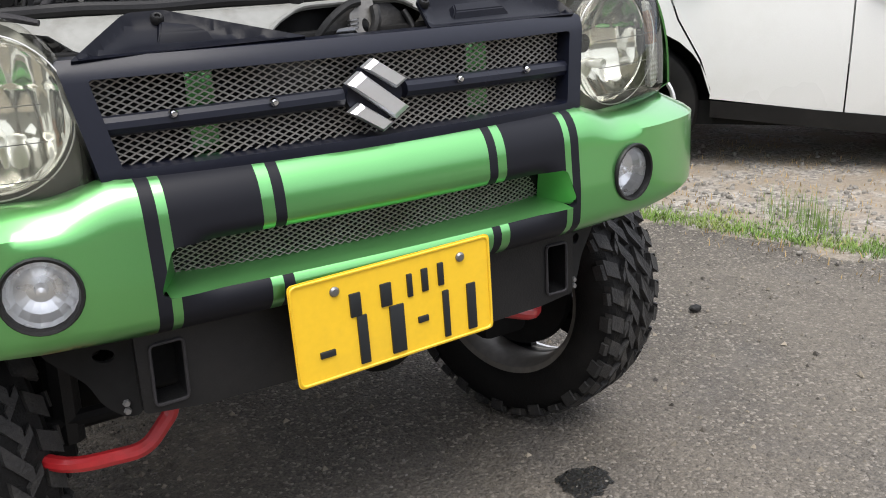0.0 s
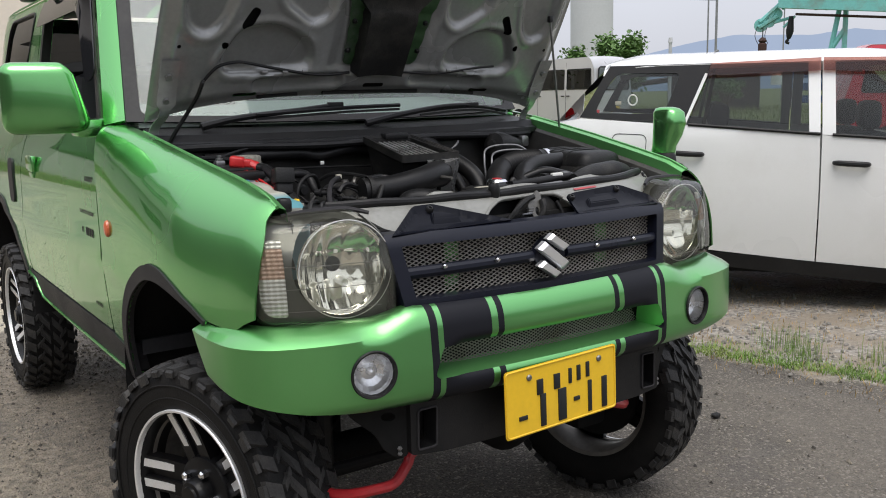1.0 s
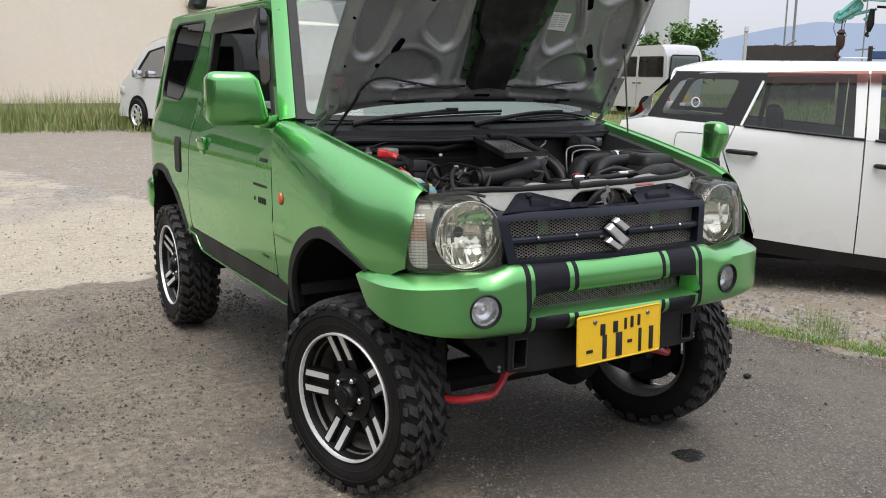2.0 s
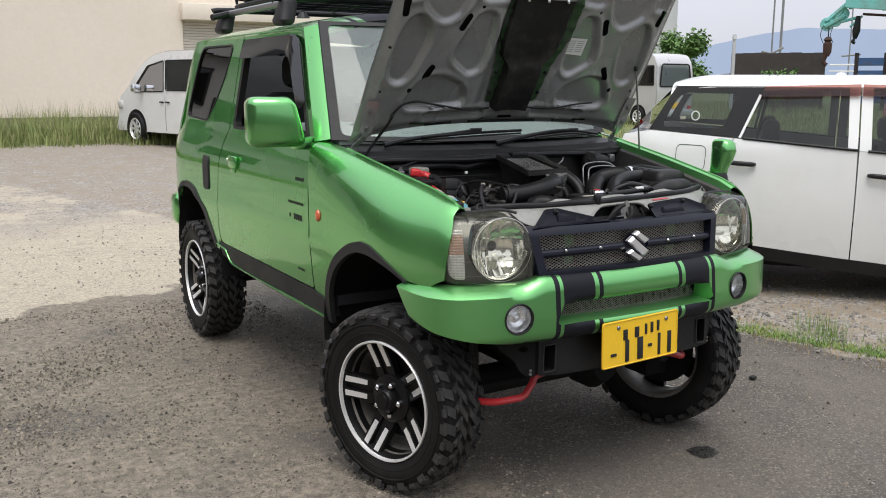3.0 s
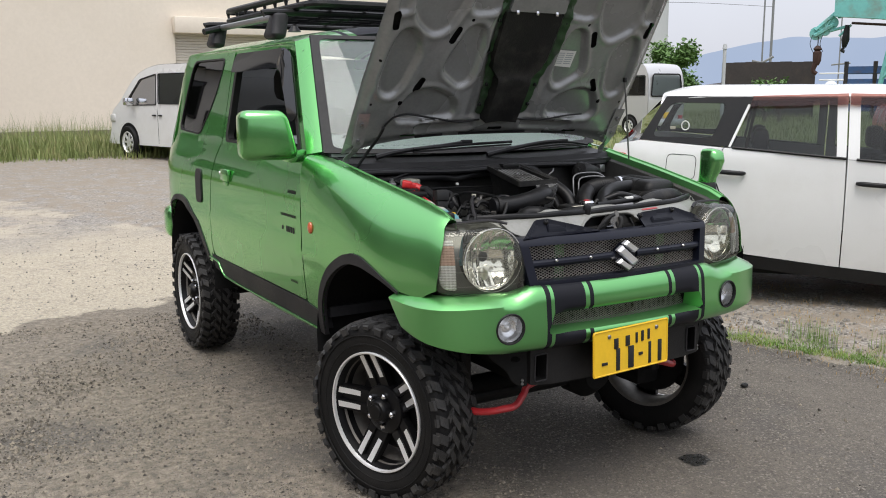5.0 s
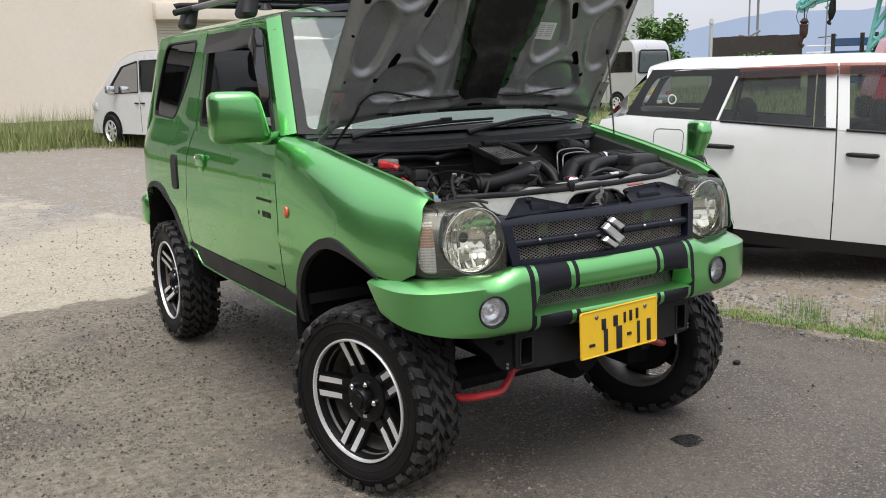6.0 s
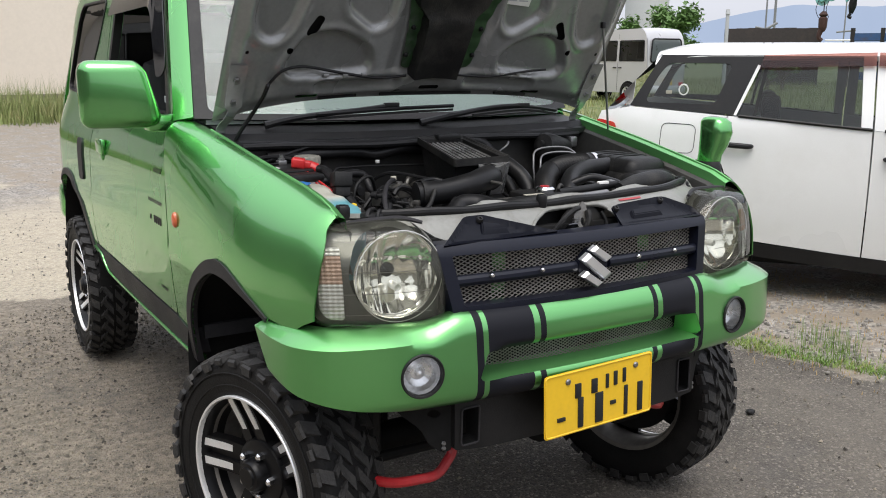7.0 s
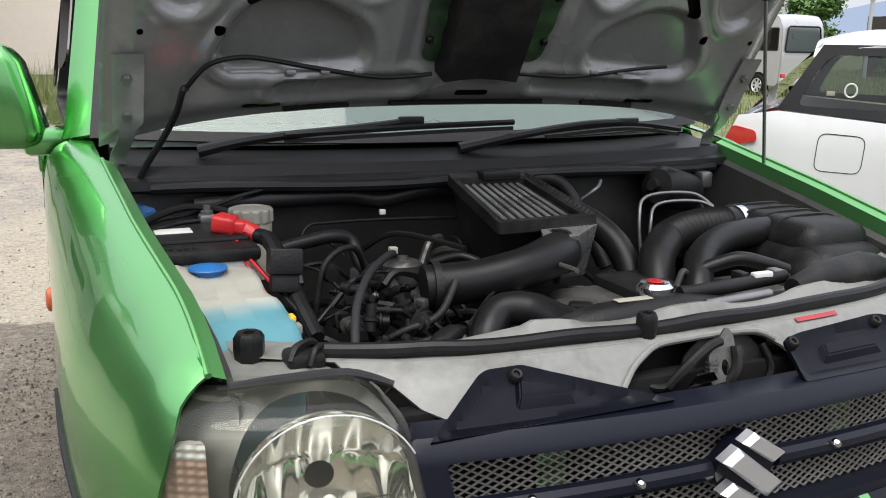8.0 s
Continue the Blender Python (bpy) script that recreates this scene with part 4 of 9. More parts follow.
def headlamp(s):
    lamp = new("headlight", None)
    lamp.parent = car
    tagged(lamp, "large clear headlight, its lens slightly yellowed")
    shape = rounded([(0.394, 0.818, 0.030), (0.672, 0.826, 0.030), (0.691, 0.94, 0.03), (0.672, 1.044, 0.10), (0.58, 1.050, 0.03), (0.446, 1.052, 0.06), (0.400, 1.0, 0.05), (0.389, 0.90, 0.03)], 0.03)
    shape = [(s * u, v) for u, v in shape]
    c = Vector((s * 0.545, 0.943))
    bm = mesh()
    def roll(u, v):
        d = max(0.0, -signed(u, v, shape))
        deep = 0.026 + 0.030 * max(0.0, min(1.0, (v - 0.98) / 0.05))
        return lamp_y(u, v) + deep * (1 - min(1.0, d / 0.034)) ** 2.4
    sheet(bm, shape, (), lambda u, v: (u, roll(u, v), v), 0.011, 0.0)
    rimline = dense(shape, 0.011)
    ring0 = [bm.verts.new((u, roll(u, v), v)) for u, v in rimline]
    ring1 = [bm.verts.new((u * 0.995, roll(u, v) + 0.030, v)) for u, v in rimline]
    for k in range(len(ring0)):
        j = (k + 1) % len(ring0)
        bm.faces.new((ring0[k], ring0[j], ring1[j], ring1[k]))
    bmesh.ops.remove_doubles(bm, verts=bm.verts, dist=0.0008)
    part("lamp_lens", bm, M_LENS, lamp, "slightly yellowed clear lens", 40)
    bowl = Vector((s * 0.500, 0.936))
    hole = disc(bowl.x, bowl.y, 0.098, 40)
    bm = mesh()
    inner = dense([tuple(c + (Vector(p) - c) * 0.945) for p in shape], 0.02)
    sheet(bm, inner, [hole], lambda u, v: (u, lamp_y(u, v) + 0.044 + 0.036 * max(0.0, min(1.0, (v - 0.975) / 0.05)), v), 0.03, 0.004, back=(0, 1, 0))
    can = [[bm.verts.new((c.x + (u - c.x) * k, lamp_y(u, v) + 0.046 + 0.036 * max(0.0, min(1.0, (v - 0.975) / 0.05)) + d, c.y + (v - c.y) * k)) for u, v in inner] for k, d in ((1.0, 0.0), (0.96, 0.02), (0.7, 0.07))]
    for a, b in zip(can, can[1:]):
        for k in range(len(inner)):
            bm.faces.new((a[k], a[(k + 1) % len(inner)], b[(k + 1) % len(inner)], b[k]))
    part("lamp_housing", bm, M_LAMPIN, lamp, "dark lamp housing")
    y0 = lamp_y(bowl.x, bowl.y) + 0.042
    lm = Matrix.Translation((bowl.x, y0, bowl.y)) @ pose(0, 0, 0, 90, 0, s * 6)
    bm = mesh()
    prof = [(0.0995, 0.002), (0.098, -0.002)] + [(0.096 * math.sqrt(1 - t), -0.005 - 0.052 * t) for t in np.linspace(0, 0.97, 26)]
    revolve(bm, prof, lm, 96)
    # upright flutes and a step across the middle
    flat = lm.inverted()
    for v in bm.verts:
        q = flat @ v.co
        if q.z < -0.008:
            q.z += 0.0014 * math.copysign(abs(math.sin(q.x / 0.0055)) ** 0.7, math.sin(q.x / 0.0055)) * min(1.0, abs(q.x) / 0.02) + (0.0025 if q.y > 0.028 else -0.0015 if q.y < -0.035 else 0.0)
            v.co = lm @ q
    part("lamp_reflector", bm, M_BOWL, lamp, "bright fluted reflector", 24)
    bm = mesh()
    revolve(bm, [(0.0, 0.003), (0.003, 0.003), (0.004, 0.006), (0.0075, 0.007), (0.0095, 0.003), (0.0095, -0.03)], lm @ Matrix.Translation((0.010, -0.034, -0.022)), 20)
    part("bulb_shade", bm, M_SILVER, lamp)
    bm = mesh()
    tube(bm, [lm @ Vector((0.1015 * math.cos(a), 0.1015 * math.sin(a), 0.022)) for a in np.linspace(0, 2 * math.pi, 61)], 0.0011, 6, 1, False)
    part("reflector_rim", bm, M_CLEARBOX, lamp)
    # position lamp and turn signal at the outer edge
    bm = mesh()
    pane = [(s * u, v) for u, v in rounded([(0.620, 0.846, 0.006), (0.655, 0.848, 0.015), (0.667, 0.875, 0.02), (0.667, 0.975, 0.03), (0.645, 1.002, 0.02), (0.620, 1.003, 0.004)], 0.01)]
    sheet(bm, pane, (), lambda u, v: (u, lamp_y(u, v) + 0.020 - 0.0012 * math.sin(v * 2 * math.pi / 0.0085) - 0.0008 * math.sin(u * 2 * math.pi / 0.0105), v), 0.0024, 0.008, back=(0, 1, 0))
    for f in bm.faces:
        f.material_index = 1 if 0.925 < f.calc_center_median().z < 0.985 else 0
    part("turn_signal", bm, [M_CLEARBOX, M_AMBERBOX], lamp, "ribbed clear and amber turn signal", 60)
    bm = mesh()
    for z in (0.86, 0.905, 0.95):
        tube(bm, [(s * u, lamp_y(u, z) + 0.004, z) for u in np.linspace(0.44, 0.63, 6)], 0.0008, 4, 1)
    part("lamp_line", bm, M_STEEL, lamp)


M_CLEARBOX = mat("ribbed_clear_plastic", (0.68, 0.68, 0.66), 0.12, 0.25, 0.06, coat=0.8)
M_AMBERBOX = mat("pale_amber_plastic", (0.56, 0.36, 0.27), 0.12, 0.15, 0.06, coat=0.8)
mirrored(headlamp)

# ---- wheels: axle along local x, outer face towards -x ----
R, HUB_Z = 0.325, 0.363


def tyre_r(r):
    """Radii of the tyre beyond the rim's lip, squeezed to its low profile."""
    return r if r <= 0.2145 else 0.2145 + (r - 0.2145) * 0.749


def build_wheel():
    wheel = new("wheel", None)
    wheel.parent = car
    tagged(wheel, "chunky mud-terrain tyre on a black and silver five-spoke rim")
    ax = pose(0, 0, 0, 0, -90, 0) @ Matrix.Diagonal((1, 1, 0.88, 1))  # local z to -x
    bm = mesh()
    prof = [(0.205, 0.080), (0.212, 0.092), (0.226, 0.100), (0.262, 0.107), (0.300, 0.108), (0.328, 0.100), (0.343, 0.088), (0.348, 0.04), (0.349, 0.0)]
    prof = prof + [(r, -h) for r, h in prof[-2::-1]]
    revolve(bm, [(tyre_r(r), h) for r, h in prof], ax, 72)
    tyre = part("tyre", bm, M_TYRE, wheel, "black rubber tyre", 40)
    # tread: staggered blocks, shoulder lugs that reach over the sidewall
    bm = mesh()
    N = 33

    def block(a, h0, h1, da, skew, r0, r1, drop0=0.0, drop1=0.0):
        q = []
        for r, shrink in ((r0, 1.0), (r1, 0.90)):
            for h, side in ((h0, -1), (h1, 1)):
                for e in (-1, 1):
                    ang = a + e * da * shrink / 2 + skew * side / 2
                    rr = r - (drop0 if side < 0 else drop1)
                    hm = (h0 + h1) / 2 + (h - (h0 + h1) / 2) * shrink
                    q.append(bm.verts.new(ax @ Vector((rr * math.cos(ang), rr * math.sin(ang), hm))))
        for idx in ((0, 1, 3, 2), (4, 5, 7, 6), (0, 1, 5, 4), (1, 3, 7, 5), (3, 2, 6, 7), (2, 0, 4, 6)):
            bm.faces.new([q[i] for i in idx])
    step = 2 * math.pi / N
    for k in range(N):
        a = k * step
        for sgn in (-1, 1):
            off = 0 if sgn < 0 else step / 2
            block(a + off, sgn * 0.005, sgn * 0.052, step * 0.60, 0.16 * sgn, R - 0.014, R)
            block(a + off + step * 0.46, sgn * 0.034, sgn * 0.066, step * 0.30, -0.10 * sgn, R - 0.014, R - 0.001)
            long = k % 2
            block(a + off + step * 0.24, sgn * 0.070, sgn * (0.112 if long else 0.106), step * 0.62, 0.06 * sgn, R - 0.020, R - 0.003, 0.0, 0.008)
            # side lug
            q = []
            w = step * (0.56 if long else 0.44)
            for r, h in ((R - 0.013, 0.1095), (R - (0.040 if long else 0.030), 0.1085), (R - (0.040 if long else 0.030), 0.1145), (R - 0.018, 0.1165)):
                for e in (-1, 1):
                    ang = a + off + step * 0.24 + e * w / 2
                    q.append(bm.verts.new(ax @ Vector((r * math.cos(ang), r * math.sin(ang), sgn * h))))
            for idx in ((0, 1, 3, 2), (2, 3, 5, 4), (4, 5, 7, 6), (6, 7, 1, 0), (0, 2, 4, 6), (1, 3, 5, 7)):
                bm.faces.new([q[i] for i in idx])
    part("tread", bm, M_TREAD, tyre, "worn mud-terrain tread blocks", 0)
    bm = mesh()
    for r, h in ((0.274, 0.1095), (0.243, 0.1045)):
        tube(bm, [ax @ Vector((r * math.cos(a), r * math.sin(a), h)) for a in np.linspace(0, 2 * math.pi, 61)], 0.0025, 6, 1, False)
    part("sidewall_ridge", bm, M_TYRE, tyre)
    # rim barrel, machined lip, spokes
    bm = mesh()
    revolve(bm, [(0.208, 0.085), (0.204, 0.070), (0.196, 0.055), (0.190, -0.05), (0.200, -0.085), (0.212, -0.092)], ax, 60)
    rim = part("rim_barrel", bm, M_RIMBACK, wheel, "dusty inner barrel of the rim")
    bm = mesh()
    revolve(bm, [(0.2145, 0.090), (0.2145, 0.101), (0.2125, 0.104), (0.2075, 0.103), (0.206, 0.097), (0.2055, 0.085)], ax, 84)
    part("rim_lip", bm, M_SILVER, rim, "machined silver rim lip")
    bm = mesh()
    revolve(bm, [(0.206, 0.090), (0.200, 0.072), (0.196, 0.050), (0.192, 0.02)], ax, 60)
    revolve(bm, [(0.0, 0.055), (0.070, 0.055), (0.085, 0.048), (0.092, 0.03), (0.092, 0.0)], ax, 40)
    for k in range(5):
        turn = pose(0, 0, 0, 0, 0, k * 72 + 8)
        for sgn in (-1, 1):
            p = [(0.070, 0.040), (0.14, 0.056), (0.205, 0.080)]
            for (r0, h0), (r1, h1) in zip(p, p[1:]):
                c0, c1 = sgn * 0.0275, sgn * 0.0275
                q = [bm.verts.new(ax @ turn @ Vector(v)) for v in ((r0, c0 - 0.017, h0), (r0, c0 + 0.017, h0), (r1, c1 + 0.017, h1), (r1, c1 - 0.017, h1), (r0, c0 - 0.020, h0 - 0.03), (r0, c0 + 0.020, h0 - 0.03), (r1, c1 + 0.020, h1 - 0.03), (r1, c1 - 0.020, h1 - 0.03))]
                for idx in ((0, 1, 2, 3), (4, 5, 6, 7), (0, 1, 5, 4), (1, 2, 6, 5), (2, 3, 7, 6), (3, 0, 4, 7)):
                    bm.faces.new([q[i] for i in idx])
        web = [(0.07, -0.02, 0.030), (0.07, 0.02, 0.030), (0.203, 0.02, 0.062), (0.203, -0.02, 0.062)]
        bm.faces.new([bm.verts.new(ax @ turn @ Vector(v)) for v in web])
    part("rim_spokes", bm, M_RIMBLACK, rim, "gloss black spokes")
    for k in range(5):
        turn = pose(0, 0, 0, 0, 0, k * 72 + 8)
        for sgn in (-1, 1):
            bm = mesh()
            c = sgn * 0.0265
            h = lambda r: 0.0575 + (r - 0.14) / 0.072 * 0.0245 + 0.002
            v8 = [(0.114, c - 0.0092, h(0.114)), (0.114, c + 0.0092, h(0.114)), (0.2035, c + 0.0105, h(0.2035)), (0.2035, c - 0.0105, h(0.2035))]
            q = [bm.verts.new(ax @ turn @ Vector(v)) for v in v8] + [bm.verts.new(ax @ turn @ (Vector(v) - Vector((0, 0, 0.006)))) for v in v8]
            for idx in ((0, 1, 2, 3), (0, 1, 5, 4), (1, 2, 6, 5), (2, 3, 7, 6), (3, 0, 4, 7)):
                bm.faces.new([q[i] for i in idx])
            part("spoke_face", bm, M_SILVER, rim, "machined silver spoke face", 0)
    for k in range(5):
        a = radians(k * 72 + 44)
        bm = mesh()
        nm = ax @ Matrix.Translation((0.057 * math.cos(a), 0.057 * math.sin(a), 0.054))
        revolve(bm, [(0.011, 0), (0.0105, 0.018), (0.006, 0.023), (0, 0.024)], nm, 6)
        part("wheel_nut", bm, M_CHROME, rim)
    bm = mesh()
    revolve(bm, [(0.045, 0.05), (0.044, 0.080), (0.036, 0.092), (0.028, 0.094), (0.026, 0.100), (0, 0.101)], ax, 24)
    part("hub", bm, M_RIMBLACK, rim, "black locking hub")
    bm = mesh()
    revolve(bm, [(0.0, -0.01), (0.150, -0.01), (0.158, -0.018), (0.155, -0.036), (0.07, -0.036), (0.06, -0.075), (0, -0.075)], ax, 40)
    part("brake_disc", bm, M_CAVE, wheel, "dirty black brake disc")
    return wheel


wheel_fr = build_wheel()
wheel_fr.matrix_basis = Matrix.Translation((-0.660, 0.022, HUB_Z)) @ pose(0, 0, 0, 0, 0, 18) @ pose(0, 0, 0, -7)
copy_thing(wheel_fr, Matrix.Translation((0.600, 0.037, HUB_Z)) @ pose(0, 0, 0, 0, 0, 180 + 16) @ pose(0, 0, 0, 30))
copy_thing(wheel_fr, Matrix.Translation((-0.665, 2.285, HUB_Z + 0.004)) @ pose(0, 0, 0, 25))
copy_thing(wheel_fr, Matrix.Translation((0.632, 2.285, HUB_Z + 0.004)) @ pose(0, 0, 0, 0, 0, 180))

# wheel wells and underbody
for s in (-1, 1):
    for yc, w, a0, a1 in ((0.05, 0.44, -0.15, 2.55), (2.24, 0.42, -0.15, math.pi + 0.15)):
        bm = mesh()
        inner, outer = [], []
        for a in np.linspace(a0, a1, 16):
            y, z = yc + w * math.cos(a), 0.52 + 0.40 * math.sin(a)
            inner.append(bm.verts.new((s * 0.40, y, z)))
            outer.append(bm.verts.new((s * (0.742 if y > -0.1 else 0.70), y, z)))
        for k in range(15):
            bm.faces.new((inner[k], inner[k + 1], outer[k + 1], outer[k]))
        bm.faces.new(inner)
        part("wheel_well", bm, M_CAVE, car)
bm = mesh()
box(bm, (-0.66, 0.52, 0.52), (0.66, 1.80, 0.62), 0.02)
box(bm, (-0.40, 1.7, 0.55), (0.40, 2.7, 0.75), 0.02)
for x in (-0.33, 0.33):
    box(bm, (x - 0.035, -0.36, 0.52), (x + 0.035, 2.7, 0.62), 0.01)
# Black masses added under the engine so the gap behind the bumper stays dark.
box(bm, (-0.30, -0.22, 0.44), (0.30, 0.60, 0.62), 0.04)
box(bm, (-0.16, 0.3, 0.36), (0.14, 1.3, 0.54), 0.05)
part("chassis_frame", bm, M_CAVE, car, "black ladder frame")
bm = mesh()
TOW = [[(s * x, z) for x, z in rounded([(0.318, 0.526), (0.364, 0.524), (0.362, 0.614), (0.316, 0.616)], 0.008)] for s in (-1, 1)]
sheet(bm, rounded([(-0.380, 0.515), (-0.30, 0.508), (0.30, 0.508), (0.380, 0.515), (0.380, 0.645), (-0.380, 0.645)], 0.008), TOW, lambda x, z: (x, -0.432 + 0.10 * x * x, z), 0.04, 0.05, back=(0, 1, 0))
cross = part("front_crossmember", bm, M_BLACK, car, "black painted steel crossmember")
for s in (-1, 1):
    bm = mesh()
    ring = [(x, z) for x, z in TOW[0 if s < 0 else 1]]
    tube(bm, [(x, -0.434 + 0.10 * x * x, z) for x, z in ring + ring[:1]], 0.0026, 6, 1, False)
    part("tow_opening_rim", bm, M_TRIM, cross, "scuffed rim of a tow opening")
    bm = mesh()
    sheet(bm, rounded([(s * 0.376, 0.640), (s * 0.505, 0.640), (s * 0.485, 0.600), (s * 0.440, 0.560), (s * 0.425, 0.525), (s * 0.400, 0.505), (s * 0.378, 0.508)], 0.012), [ellipse(s * 0.415, 0.600, 0.014, 0.010)], lambda x, z: (x, -0.405 + 0.5 * (abs(x) - 0.37), z), 0.03, 0.008, back=(0, 1, 0))
    part("tow_bracket", bm, M_CAVE, cross)
    for x, z in ((0.398, 0.530), (0.398, 0.518)):
        bm = mesh()
        revolve(bm, [(0, 0.005), (0.004, 0.005), (0.006, 0)], Matrix.Translation((s * x, -0.398, z)) @ pose(0, 0, 0, 90), 6)
        part("bracket_bolt", bm, M_STEEL, cross)
bm = mesh()
tube(bm, [(-0.60, 0.02, HUB_Z), (0.56, 0.03, HUB_Z)], 0.055, 14, 1)
box(bm, (-0.55, -0.06, 0.27), (-0.43, 0.09, 0.50), 0.02)
box(bm, (0.43, -0.06, 0.27), (0.55, 0.09, 0.50), 0.02)
revolve(bm, [(0, -0.11), (0.06, -0.10), (0.105, -0.04), (0.105, 0.04), (0.06, 0.10), (0, 0.11)], Matrix.Translation((0.20, 0.02, HUB_Z)) @ pose(0, 0, 0, 90), 20)
part("front_axle", bm, M_CAVE, car, "black axle housing")
bm = mesh()
tube(bm, [(-0.62, 2.285, HUB_Z), (0.60, 2.285, HUB_Z)], 0.042, 14, 1)
revolve(bm, [(0, -0.11), (0.06, -0.10), (0.105, -0.04), (0.105, 0.04), (0.06, 0.10), (0, 0.11)], Matrix.Translation((0.1, 2.285, HUB_Z)) @ pose(0, 0, 0, 90), 20)
part("rear_axle", bm, M_CAVE, car)
# Dark sheets added to put shade in the gap beside each front wheel.
for s in (-1, 1):
    bm = mesh()
    sheet(bm, rounded([(s * 0.27, 0.33), (s * 0.47, 0.33), (s * 0.48, 0.50), (s * 0.45, 0.74), (s * 0.27, 0.74)], 0.03), (), lambda x, z: (x, 0.10 + 0.04 * math.sin(x * 20), z), 0.04, 0.006)
    part("gap_shade_sheet", bm, M_CAVE, car)
# red suspension rod and links
bm = mesh()
tube(bm, [(-0.55, -0.16, 0.400), (-0.48, -0.27, 0.398), (-0.409, -0.313, 0.408), (-0.365, -0.318, 0.414), (-0.328, -0.311, 0.445), (-0.29, -0.305, 0.475), (-0.10, -0.30, 0.49), (0.15, -0.29, 0.49), (0.30, -0.30, 0.46), (0.40, -0.28, 0.43), (0.52, -0.08, 0.42)], 0.0125, 10, 6)
part("stabiliser_bar", bm, M_RED, car, "red painted stabiliser bar")
for s in (-1, 1):
    bm = mesh()
    tube(bm, [(s * 0.38, 0.02, 0.36), (s * 0.34, 0.62, 0.50)], 0.03, 8, 1)
    part("leading_arm", bm, M_RED, car, "red suspension arm")
    bm = mesh()
    coil = [(s * 0.40 + 0.055 * math.cos(a), 0.02 + 0.055 * math.sin(a), 0.42 + a / (2 * math.pi) * 0.055) for a in np.linspace(0, 2 * math.pi * 6, 73)]
    tube(bm, coil, 0.0075, 6, 1)
    part("coil_spring", bm, M_CAVE, car)
    bm = mesh()
    tube(bm, [(s * 0.45, -0.12, 0.36), (s * 0.44, -0.10, 0.60)], 0.028, 10, 1)
    tube(bm, [(s * 0.44, -0.10, 0.60), (s * 0.43, -0.08, 0.85)], 0.012, 8, 1)
    part("shock_absorber", bm, M_BLACK, car)
bm = mesh()
tube(bm, [(-0.50, -0.13, 0.40), (0.48, -0.13, 0.39)], 0.014, 8, 1)
part("steering_rod", bm, M_CAVE, car)

# ---- ground ----


def rise(x, y):
    t = max(0.0, min(1.0, (2.05 - x) / 0.7))
    return 0.006 + 0.032 * t * t * (3 - 2 * t) + 0.0105 * max(0.0, min(math.hypot(x, y), 45.0) - 3.0)


def far_edge(x):
    """The line where the worn asphalt ends, behind the car."""
    return 3.42 + 0.30 * (x + 1.6) + 0.10 * math.sin(x * 2.1)


